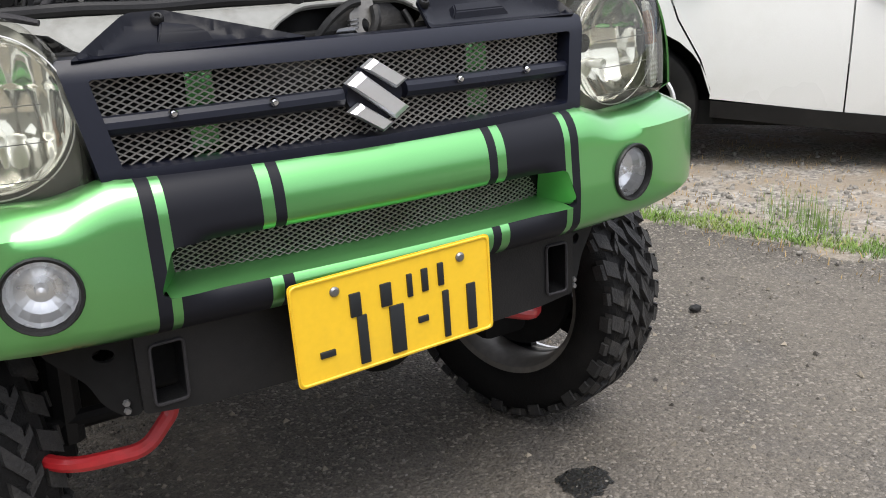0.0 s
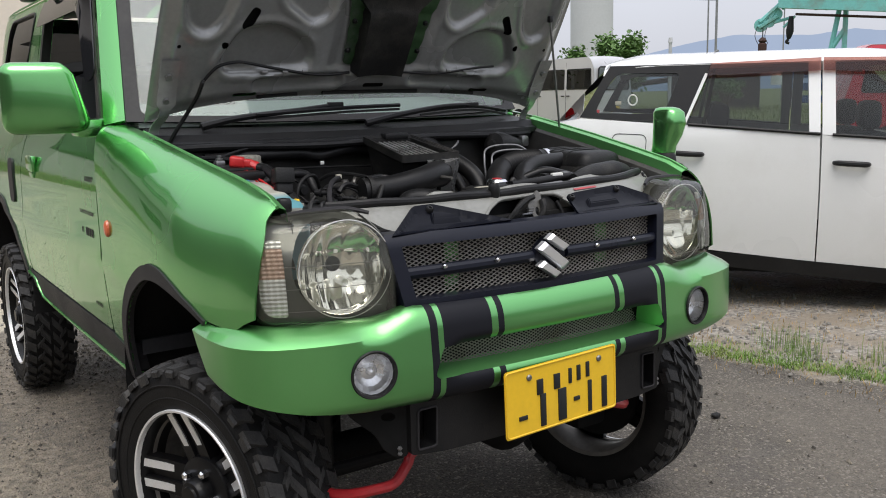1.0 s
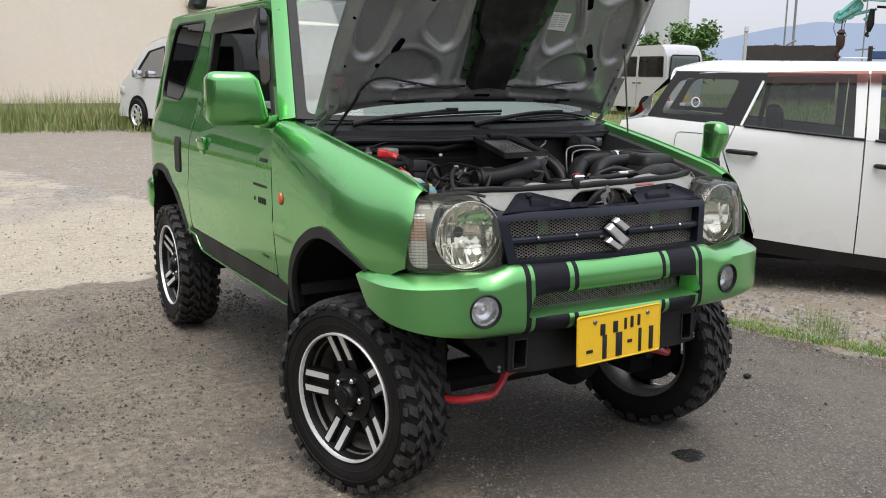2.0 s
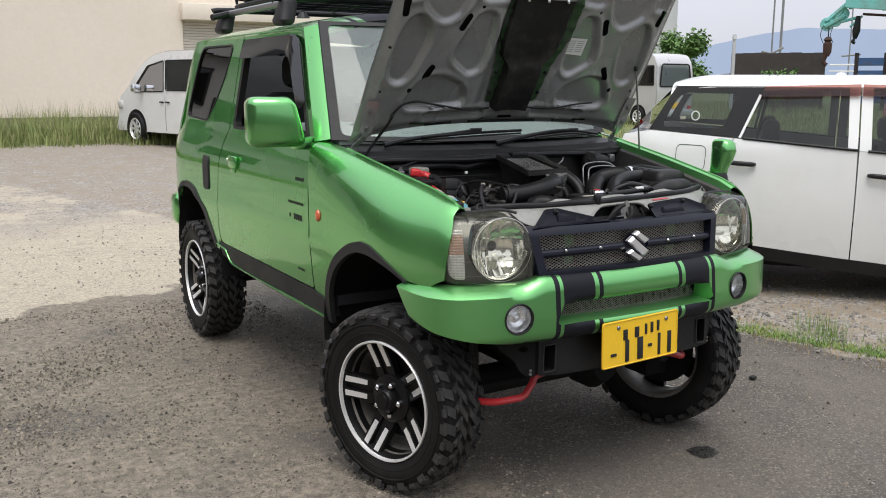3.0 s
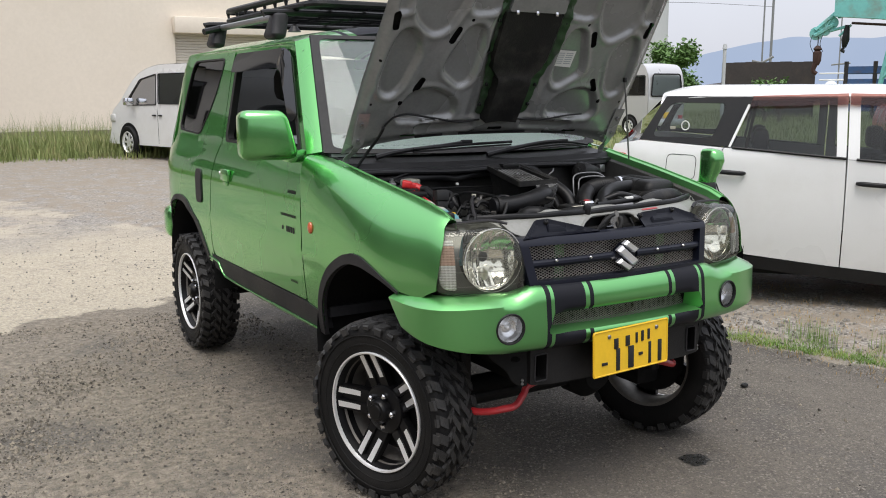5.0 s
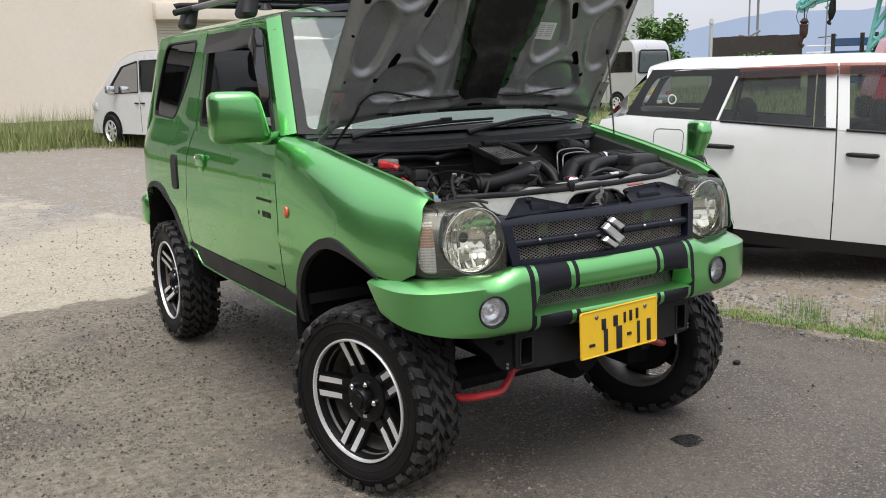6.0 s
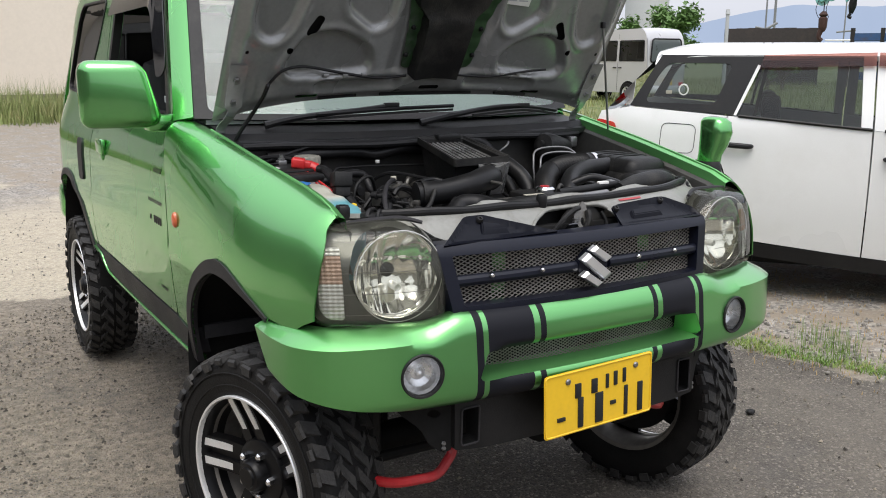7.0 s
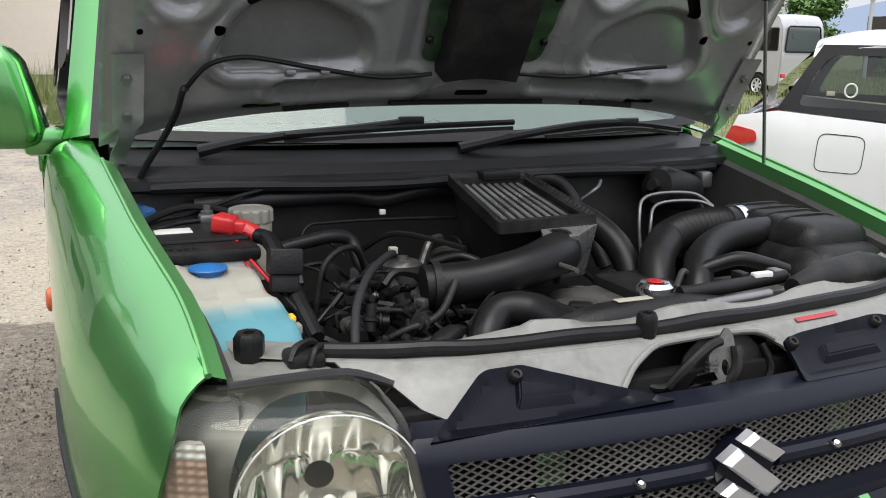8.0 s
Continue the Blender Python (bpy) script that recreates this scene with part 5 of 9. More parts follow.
def ground_material():
    m = mat("lot_surface", (0.115, 0.112, 0.108), 0.85, 0, 0.25, (2.0, 30), 0.5, 90)
    n, l = m.node_tree.nodes, m.node_tree.links
    b = n["Principled BSDF"]
    geo = n.new("ShaderNodeNewGeometry").outputs["Position"]

    def noise(scale, detail=4, rough=0.6):
        t = n.new("ShaderNodeTexNoise")
        t.inputs["Scale"].default_value, t.inputs["Detail"].default_value, t.inputs["Roughness"].default_value = scale, detail, rough
        l.new(geo, t.inputs["Vector"])
        return t.outputs["Fac"]

    def ramp(v, lo, hi, a=0.0, c=1.0):
        r = n.new("ShaderNodeMapRange")
        for k, q in (("From Min", lo), ("From Max", hi), ("To Min", a), ("To Max", c)):
            r.inputs[k].default_value = q
        l.new(v, r.inputs["Value"])
        return r.outputs["Result"]

    def blend(f, a, c):
        x = n.new("ShaderNodeMix")
        x.data_type = "RGBA"
        l.new(f, x.inputs["Factor"])
        for s, q in ((x.inputs[6], a), (x.inputs[7], c)):
            if isinstance(q, tuple):
                s.default_value = (*q, 1)
            else:
                l.new(q, s)
        return x.outputs[2]

    def op(kind, a, c):
        x = n.new("ShaderNodeMath")
        x.operation = kind
        for s, q in ((x.inputs[0], a), (x.inputs[1], c)):
            if isinstance(q, (int, float)):
                s.default_value = q
            else:
                l.new(q, s)
        return x.outputs[0]
    vor = n.new("ShaderNodeTexVoronoi")
    vor.inputs["Scale"].default_value = 130
    l.new(geo, vor.inputs["Vector"])
    vor2 = n.new("ShaderNodeTexVoronoi")
    vor2.inputs["Scale"].default_value = 58
    l.new(geo, vor2.inputs["Vector"])
    sep = n.new("ShaderNodeSeparateColor")
    l.new(vor.outputs["Color"], sep.inputs[0])
    sep2 = n.new("ShaderNodeSeparateColor")
    l.new(vor2.outputs["Color"], sep2.inputs[0])
    # asphalt: grey-brown binder, pale chips, brown silt stains
    asphalt = blend(ramp(noise(120, 6, 0.85), 0.40, 0.60), (0.034, 0.030, 0.025), (0.138, 0.121, 0.099))
    asphalt = blend(op("MULTIPLY", ramp(sep.outputs[0], 0.84, 0.94), 0.6), asphalt, (0.40, 0.36, 0.305))
    asphalt = blend(op("MULTIPLY", ramp(sep.outputs[2], 0.84, 0.92), 0.6), asphalt, (0.030, 0.028, 0.025))
    asphalt = blend(op("MULTIPLY", ramp(noise(0.9, 6), 0.42, 0.60, 0, 0.8), ramp(noise(90, 4, 0.7), 0.35, 0.6, 0.4, 1.0)), asphalt, (0.160, 0.140, 0.113))
    asphalt = blend(ramp(noise(2.7, 5), 0.55, 0.7, 0, 0.45), asphalt, (0.095, 0.088, 0.082))
    asphalt = blend(ramp(noise(36, 6, 0.75), 0.52, 0.66, 0, 0.40), asphalt, (0.075, 0.067, 0.058))
    asphalt = blend(ramp(noise(52, 5, 0.7), 0.57, 0.68, 0, 0.45), asphalt, (0.33, 0.292, 0.24))
    # packed brown soil with embedded stones, on the car's right-hand side
    vor3 = n.new("ShaderNodeTexVoronoi")
    vor3.inputs["Scale"].default_value = 75
    l.new(geo, vor3.inputs["Vector"])
    sep3 = n.new("ShaderNodeSeparateColor")
    l.new(vor3.outputs["Color"], sep3.inputs[0])
    packed = blend(ramp(noise(24, 6, 0.75), 0.38, 0.62), (0.120, 0.104, 0.081), (0.285, 0.243, 0.186))
    pebble = op("MULTIPLY", ramp(vor3.outputs["Distance"], 0.42, 0.34), ramp(sep3.outputs[0], 0.56, 0.6))
    patch = ramp(noise(1.7, 5, 0.7), 0.42, 0.57, 0.08, 1.0)
    pebble = op("MULTIPLY", pebble, patch)
    packed = blend(pebble, packed, blend(sep3.outputs[1], (0.030, 0.027, 0.024), (0.24, 0.215, 0.18)))
    fine = op("MULTIPLY", ramp(vor.outputs["Distance"], 0.45, 0.32), op("MULTIPLY", patch, ramp(sep.outputs[1], 0.55, 0.6)))
    packed = blend(fine, packed, blend(sep.outputs[2], (0.035, 0.032, 0.028), (0.30, 0.27, 0.225)))
    packed = blend(ramp(noise(1.4, 5), 0.54, 0.66, 0, 0.75), packed, blend(ramp(noise(70, 5, 0.8), 0.4, 0.6), (0.04, 0.036, 0.032), (0.18, 0.164, 0.14)))
    xs = n.new("ShaderNodeSeparateXYZ")
    l.new(geo, xs.inputs[0])
    leftward = ramp(op("ADD", xs.outputs[0], ramp(noise(0.8, 5), 0.3, 0.7, -0.7, 0.7)), -0.2, -0.7)
    asphalt = blend(leftward, asphalt, packed)
    # gravel: mixed stones on pale silt
    stones = blend(sep2.outputs[0], (0.12, 0.112, 0.10), (0.40, 0.37, 0.325))
    gravel = blend(ramp(noise(1.1, 6), 0.42, 0.58), stones, (0.42, 0.368, 0.285))
    gravel = blend(op("MULTIPLY", ramp(sep.outputs[1], 0.7, 0.95), 0.7), gravel, (0.22, 0.21, 0.2))
    # darker damp clumps and worn tracks in the gravel
    gravel = blend(ramp(noise(7, 6, 0.85), 0.50, 0.60, 0, 0.62), gravel, (0.165, 0.140, 0.106))
    gravel = blend(ramp(noise(17, 5, 0.8), 0.56, 0.64, 0, 0.55), gravel, (0.44, 0.395, 0.32))
    # silt fan just behind the asphalt's far edge
    xyz = n.new("ShaderNodeSeparateXYZ")
    l.new(geo, xyz.inputs[0])
    line = op("ADD", op("MULTIPLY", xyz.outputs[0], 0.30), 3.72)
    past = op("SUBTRACT", op("ADD", xyz.outputs[1], ramp(noise(1.6, 5), 0.3, 0.7, -0.30, 0.30)), line)
    silt = blend(ramp(noise(40, 4), 0.35, 0.65), (0.34, 0.297, 0.222), (0.47, 0.417, 0.318))
    silt = blend(op("MULTIPLY", ramp(sep.outputs[1], 0.84, 0.88), 0.6), silt, (0.19, 0.18, 0.165))
    lumps = ramp(noise(22, 5, 0.8), 0.54, 0.60)
    strewn = ramp(noise(0.75, 5, 0.65), 0.46, 0.58, 0.1, 0.9)
    silt = blend(op("MULTIPLY", lumps, strewn), silt, blend(sep3.outputs[1], (0.10, 0.094, 0.084), (0.30, 0.275, 0.235)))
    silt = blend(ramp(noise(8, 6, 0.85), 0.54, 0.62, 0, 0.45), silt, (0.21, 0.182, 0.138))
    near = ramp(past, 2.2, 4.0)
    gravel = blend(near, silt, gravel)
    # gravel strip beside the white wagon
    right = op("SUBTRACT", xyz.outputs[0], op("SUBTRACT", 2.33, op("MULTIPLY", xyz.outputs[1], 0.33)))
    right = op("ADD", right, ramp(noise(2.4, 5), 0.3, 0.7, -0.12, 0.12))
    f = op("MAXIMUM", ramp(past, -0.02, 0.05), ramp(right, 0.0, 0.06))
    soil = blend(ramp(noise(5, 6), 0.4, 0.6), stones, (0.25, 0.21, 0.16))
    other = blend(ramp(right, 0.0, 0.05), gravel, soil)
    field = ramp(op("ADD", xyz.outputs[0], ramp(noise(0.5, 5), 0.3, 0.7, -1.5, 1.5)), 7.0, 8.5)
    turf = blend(ramp(noise(3, 6), 0.35, 0.65), (0.085, 0.12, 0.035), (0.20, 0.20, 0.085))
    l.new(blend(field, blend(f, asphalt, other), turf), b.inputs["Base Color"])
    bp = n.new("ShaderNodeBump")
    bp.inputs["Strength"].default_value, bp.inputs["Distance"].default_value = 0.9, 0.012
    h = op("ADD", op("ADD", op("MULTIPLY", vor.outputs["Distance"], -0.5), op("MULTIPLY", pebble, 0.8)), op("MULTIPLY", noise(160, 3), 0.6))
    h2 = op("ADD", op("MULTIPLY", vor2.outputs["Distance"], -0.7), op("MULTIPLY", noise(90, 4), 0.7))
    mixh = n.new("ShaderNodeMix")
    l.new(f, mixh.inputs[0])
    l.new(h, mixh.inputs[2])
    l.new(h2, mixh.inputs[3])
    l.new(mixh.outputs[0], bp.inputs["Height"])
    l.new(bp.outputs["Normal"], b.inputs["Normal"])
    return m


bm = mesh()
coords = sorted(set([round(v, 3) for v in np.linspace(-6, 8, 57)] + [float(v) for v in (-1500, -500, -200, -100, -60, -45, -36, -30, -25, -20, -16, -12, -9, 10, 12, 15, 18, 22, 26, 31, 37, 45, 60, 100, 200, 500, 1500)]))
grid = []
for y in coords:
    row = []
    for x in coords:
        near = max(0.0, 1 - math.hypot(x, y) / 9)
        z = rise(x, y) + 0.010 * near * (noise.noise(Vector((x * 0.8, y * 0.8, 0))) - 0.2) * (1 if math.hypot(x, y - 1) > 1.6 else 0)
        row.append(bm.verts.new((x, y, z)))
    grid.append(row)
for a, b in zip(grid, grid[1:]):
    for k in range(len(coords) - 1):
        bm.faces.new((a[k], a[k + 1], b[k + 1], b[k]))
solid("ground", bm, ground_material(), "worn grey asphalt and pale gravel lot", "ground", kind="structure")

# ---- the open hood: x across, w along it from the hinge line ----
HOOD_A = radians(57.5)
HOOD_E, HOOD_N = Vector((0, -math.cos(HOOD_A), math.sin(HOOD_A))), Vector((0, -math.sin(HOOD_A), -math.cos(HOOD_A)))
HOOD_O = Vector((0, 0.42, 1.255))
hood = new("hood", None)
hood.parent = car
tagged(hood, "open hood with a grey pressed underside")


def hood_half(w, x):
    return (0.668 if x < 0 else 0.630) - (0.05 if x < 0 else 0.03) * w / 0.86


def hood_at(x, w, off=0.0):
    return HOOD_O + Vector((x, 0, 0)) + HOOD_E * w + HOOD_N * (off + 0.022 * (x / 0.6) ** 2 + 0.03 * max(0, (w - 0.7) / 0.16) ** 2)


HOOD_EDGE = [(x, 0.056 * (1 - (x / (0.66 if x < 0 else 0.62)) ** 4) - 0.006) for x in np.linspace(-0.664, 0.625, 26)] + [(0.620, 0.3), (0.598, 0.80), (0.555, 0.855), (0.3, 0.872), (-0.3, 0.872), (-0.57, 0.855), (-0.618, 0.80), (-0.655, 0.3)]
bm = mesh()
sheet(bm, [(x * 0.992, w * 0.992 + 0.004) for x, w in HOOD_EDGE], (), lambda x, w: hood_at(x, w, 0.0), 0.05, 0.003)
part("hood_skin", bm, M_PAINT, hood)
POCKETS = [
    [(0.30, 0.72), (0.47, 0.73), (0.50, 0.62), (0.474, 0.555), (0.396, 0.50), (0.345, 0.53), (0.305, 0.62)],
    [(0.544, 0.268), (0.560, 0.32), (0.545, 0.45), (0.520, 0.515), (0.485, 0.518), (0.432, 0.44), (0.470, 0.29), (0.505, 0.252)],
    [(0.315, 0.35), (0.302, 0.41), (0.252, 0.533), (0.205, 0.535), (0.180, 0.45), (0.187, 0.315), (0.225, 0.285)],
    [(0.416, 0.262), (0.33, 0.275), (0.232, 0.225), (0.215, 0.155), (0.35, 0.144), (0.44, 0.142), (0.460, 0.168)],
    [(0.16, 0.60), (0.27, 0.59), (0.26, 0.76), (0.16, 0.79)],
    [(0.515, 0.60), (0.555, 0.59), (0.55, 0.76), (0.50, 0.77)],
    [(0.12, 0.095), (0.36, 0.082), (0.36, 0.112), (0.12, 0.120)],
]
POCKETS = [dense(rounded(p, 0.035, 4), 0.02) for p in POCKETS]


def press(x, w):
    k = abs(x) * (0.95 if x < 0 else 1.0)
    h = 0.024
    for p, depth in zip(POCKETS, (0.017, 0.018, 0.018, 0.018, 0.015, 0.012, 0.010)):
        if not (min(q[0] for q in p) - 0.06 < k < max(q[0] for q in p) + 0.06 and min(q[1] for q in p) - 0.06 < w < max(q[1] for q in p) + 0.06):
            continue
        d = signed(k, w, p)
        t = max(0.0, min(1.0, 0.5 - (d - 0.006) / 0.016))
        h -= depth * t * t * (3 - 2 * t)
        h += 0.0045 * math.exp(-((d - 0.021) / 0.010) ** 2)
    edge = min(hood_half(w, x) - abs(x), 0.86 - w, w - 0.05 * (1 - (x / 0.65) ** 4))
    t = max(0.0, min(1.0, edge / 0.045))
    h *= 0.25 + 0.75 * t * t * (3 - 2 * t)
    t = max(0.0, min(1.0, (0.165 - k) / 0.03)) * max(0.0, min(1.0, (w - 0.12) / 0.03))
    return h - 0.014 * t


holes = []
for s in (-1, 1):
    for cx, cy, a, b, turn in ((0.56, 0.555, 0.013, 0.036, 0.1), (0.312, 0.50, 0.013, 0.036, -0.35), (0.402, 0.296, 0.013, 0.033, -0.5), (0.46, 0.222, 0.009, 0.009, 0), (0.26, 0.562, 0.006, 0.006, 0), (0.382, 0.066, 0.034, 0.0075, 0), (0.575, 0.22, 0.005, 0.005, 0), (0.582, 0.40, 0.005, 0.005, 0)):
        holes.append([tuple(Vector((cx if s > 0 else -cx * 1.05, cy)) + Matrix.Rotation(-turn * s, 2) @ Vector(q)) for q in rounded([(-a, -b), (a, -b), (a, b), (-a, b)], min(a, b) * 0.95, 4)])
holes.append(rounded([(-0.039, 0.0805), (0.029, 0.0805), (0.029, 0.0955), (-0.039, 0.0955)], 0.007, 4))
inner = [(x * 1.003, w + (-0.002 if w < 0.1 else 0.002)) for x, w in HOOD_EDGE]
bm = mesh()
sheet(bm, inner, holes, lambda x, w: hood_at(x, w, press(x, w)), 0.0078)
part("hood_inner_panel", bm, M_PRIMER, hood, "grey pressed inner panel with ribs", 60)
# Dark sheet under the slots, to make their hollows look deep in shade.
bm = mesh()
sheet(bm, [(x * 0.96, w * 0.96 + 0.02) for x, w in HOOD_EDGE], (), lambda x, w: hood_at(x, w, 0.004), 0.09)
part("slot_shade_sheet", bm, M_CAVE, hood)
# green painted edges of the scoop opening and its black duct
for s in (-1, 1):
    bm = mesh()
    sheet(bm, [(s * x, w) for x, w in rounded([(0.085, 0.15), (0.120, 0.155), (0.130, 0.30), (0.162, 0.46), (0.165, 0.70), (0.13, 0.70), (0.135, 0.40), (0.088, 0.335)], 0.02)], (), lambda x, w: hood_at(x, w, press(x, w) + 0.004 + 0.006 * math.sin(w * 60) ** 2), 0.02)
    scoop = part("scoop_edge", bm, M_OVERSPRAY, hood, "dull green edge of the hood scoop")
    for w in (0.20, 0.29, 0.43, 0.56):
        bm = mesh()
        nrm = HOOD_N.to_track_quat("Z", "Y").to_matrix().to_4x4()
        revolve(bm, [(0, 0.008), (0.005, 0.008), (0.008, 0.003), (0.008, 0)], Matrix.Translation(hood_at(s * (0.115 if w < 0.35 else 0.155), w, 0.018)) @ nrm, 8)
        part("scoop_bolt", bm, M_BLACK, scoop)
bm = mesh()


def duct_half(w):
    return lerp_table(w, [(0.13, 0.078), (0.33, 0.082), (0.38, 0.13), (0.60, 0.138), (0.72, 0.13)])


def duct_off(w, u):
    lift = lerp_table(w, [(0.13, 0.058), (0.31, 0.056), (0.345, 0.040), (0.60, 0.030), (0.72, 0.016)])
    return lift if abs(u) < 0.95 else 0.006


rows = []
for w in (0.132, 0.136, 0.17, 0.22, 0.27, 0.315, 0.330, 0.345, 0.37, 0.42, 0.48, 0.54, 0.60):
    rows.append([bm.verts.new(hood_at(-0.012 + u * duct_half(w), w, (0.006 if w < 0.135 else duct_off(w, u)) - 0.010 * (1 - (u / 0.9) ** 2) * (1 if abs(u) < 0.9 else 0))) for u in (-1, -0.94, -0.90, -0.5, 0, 0.5, 0.90, 0.94, 1)])
for a, b in zip(rows, rows[1:]):
    for k in range(8):
        bm.faces.new((a[k], a[k + 1], b[k + 1], b[k]))
duct = part("scoop_duct", bm, M_ENGINE, hood, "black rubber air duct under the hood")
bm = mesh()
sheet(bm, rounded([(-0.135, 0.605), (0.120, 0.605), (0.115, 0.66), (-0.13, 0.66)], 0.012), (), lambda x, w: hood_at(x, w, 0.030), 0.05, 0.004)
part("duct_flap", bm, M_PRIMER, duct)
for x in (-0.10, -0.01, 0.08):
    bm = mesh()
    p = hood_at(x, 0.602, 0.033)
    box(bm, p - Vector((0.006, 0.006, 0.008)), p + Vector((0.006, 0.006, 0.008)), 0.002)
    part("duct_clip", bm, M_CHROME, duct)
bm = mesh()
sheet(bm, [(0.168, 0.372), (0.262, 0.366), (0.262, 0.440), (0.172, 0.442)], (), lambda x, w: hood_at(x, w, 0.0105), 0.05, 0.0008)
label = part("caution_label", bm, M_WHITE, hood, "pale caution label with grey bars")
bm = mesh()
for k in range(6):
    for x0, x1 in ((0.178, 0.212), (0.219, 0.252)):
        w = 0.382 + k * 0.009
        bm.faces.new([bm.verts.new(hood_at(x, ww, 0.0118)) for x, ww in ((x0, w), (x1, w), (x1, w + 0.004), (x0, w + 0.004))])
part("label_bars", bm, M_BATT, label, "", 0)
# washer tube clipped along the lower rib, hinges, support strut
bm = mesh()
tube(bm, [hood_at(*q) for q in ((-0.533, 0.122, 0.036), (-0.50, 0.165, 0.036), (-0.45, 0.178, 0.036), (-0.40, 0.168, 0.030), (-0.33, 0.150, 0.026), (-0.2, 0.132, 0.034), (-0.1, 0.135, 0.03))], 0.0042, 8)
tube(bm, [hood_at(*q) for q in ((0.08, 0.135, 0.03), (0.2, 0.132, 0.032), (0.33, 0.150, 0.028), (0.40, 0.16, 0.03))], 0.0035, 8)
tube(bm, [hood_at(-0.533, 0.122, 0.036), Vector((-0.541, 0.29, 1.327)), Vector((-0.548, 0.32, 1.291)), Vector((-0.565, 0.36, 1.247)), Vector((-0.596, 0.385, 1.192)), Vector((-0.614, 0.40, 1.145)), Vector((-0.618, 0.405, 1.09))], 0.0055, 8)
part("washer_hose", bm, M_HOSE, hood, "thin black washer hose")
for x in (-0.30, -0.24, -0.36, 0.30, 0.24):
    bm = mesh()
    p = hood_at(x, 0.142, 0.03)
    box(bm, p - Vector((0.008, 0.003, 0.004)), p + Vector((0.008, 0.003, 0.004)), 0.001)
    part("hose_clip", bm, M_STEEL, hood)
for s in (-1, 1):
    bm = mesh()
    hx = 0.598 if s > 0 else 0.622
    line = [hood_at(s * hx, 0.185, 0.026), hood_at(s * hx, 0.10, 0.026), hood_at(s * (hx + 0.002), 0.03, 0.030), Vector((s * (hx + 0.012), 0.415, 1.215)), Vector((s * (hx + 0.018), 0.425, 1.175)), Vector((s * (hx + 0.018), 0.43, 1.15))]
    line = curve(line, 5)
    rows = []
    for i, p in enumerate(line):
        half = 0.024 if i < 9 else 0.013
        rows.append([bm.verts.new(p + Vector((d * half, 0, 0)) + HOOD_N * o) for d, o in ((-1, 0), (1, 0), (1, 0.004), (-1, 0.004))])
    for a, b in zip(rows, rows[1:]):
        for k in range(4):
            bm.faces.new((a[k], a[(k + 1) % 4], b[(k + 1) % 4], b[k]))
    hinge = part("hood_hinge", bm, M_PRIMER, hood, "grey steel hood hinge")
    for w in (0.07, 0.14):
        bm = mesh()
        revolve(bm, [(0, 0.008), (0.008, 0.008), (0.009, 0)], Matrix.Translation(hood_at(s * (hx + 0.002), w, 0.031)) @ HOOD_N.to_track_quat("Z", "Y").to_matrix().to_4x4(), 6)
        part("hinge_bolt", bm, M_STEEL, hinge)
bm = mesh()
a, b = hood_at(0.548, 0.330, 0.03), Vector((0.650, 0.268, 1.118))
tube(bm, [a, a.lerp(b, 0.5), b], 0.0036, 8, 2)
prop = part("support_rod", bm, M_STEEL, car, "thin steel rod that props the hood")
bm = mesh()
box(bm, b - Vector((0.012, 0.012, 0.008)), b + Vector((0.012, 0.012, 0.012)), 0.004)
part("rod_socket", bm, M_BLACK, prop)
bm = mesh()
box(bm, a - Vector((0.007, 0.007, 0.010)), a + Vector((0.007, 0.007, 0.010)), 0.003)
part("rod_socket", bm, M_BLACK, prop)
bm = mesh()
for x0, x1 in ((-0.36, -0.24), (-0.16, 0.16), (0.25, 0.37)):
    tube(bm, [hood_at(x, 0.056 * (1 - (x / 0.62) ** 4) + 0.004, 0.012) for x in np.linspace(x0, x1, 5)], 0.006, 6, 1)
part("rear_edge_seal", bm, M_BLACK, hood)

# ---- cowl, wipers ----
bm = mesh()
prof = [(0.478, 1.204), (0.44, 1.196), (0.405, 1.188), (0.392, 1.170), (0.375, 1.166), (0.372, 1.150), (0.40, 1.140)]
rows = []
for x in np.linspace(-0.635, 0.635, 21):
    bow = 0.030 * (1 - (x / 0.635) ** 2)
    lift = 0.006 * (x / 0.635) ** 2
    rows.append([bm.verts.new((x, y - bow + (0.045 if k == 0 else 0.02 if k == 1 else 0) * (x / 0.635) ** 2, z + lift)) for k, (y, z) in enumerate(prof)])
for a, b in zip(rows, rows[1:]):
    for k in range(len(prof) - 1):
        bm.faces.new((a[k], a[k + 1], b[k + 1], b[k]))
cowl = part("cowl_panel", bm, M_BLACK, car, "faded black cowl panel under the windshield", 25)
bm = mesh()
tube(bm, [(x, 0.373 - 0.030 * (1 - (x / 0.6) ** 2), 1.155 + 0.004 * math.sin(x * 9)) for x in np.linspace(-0.59, 0.60, 14)], 0.010, 8, 3)
part("cowl_seal", bm, M_HOSE, cowl)
for k in range(14):
    bm = mesh()
    x = -0.56 + k * 0.045
    y = shield_place(x / 0.64, 0.06)[1]
    box(bm, (x, y + 0.10, 1.2430), (x + 0.026, y + 0.14, 1.2465), 0.001)
    part("vent_slot", bm, M_BATT, dash)
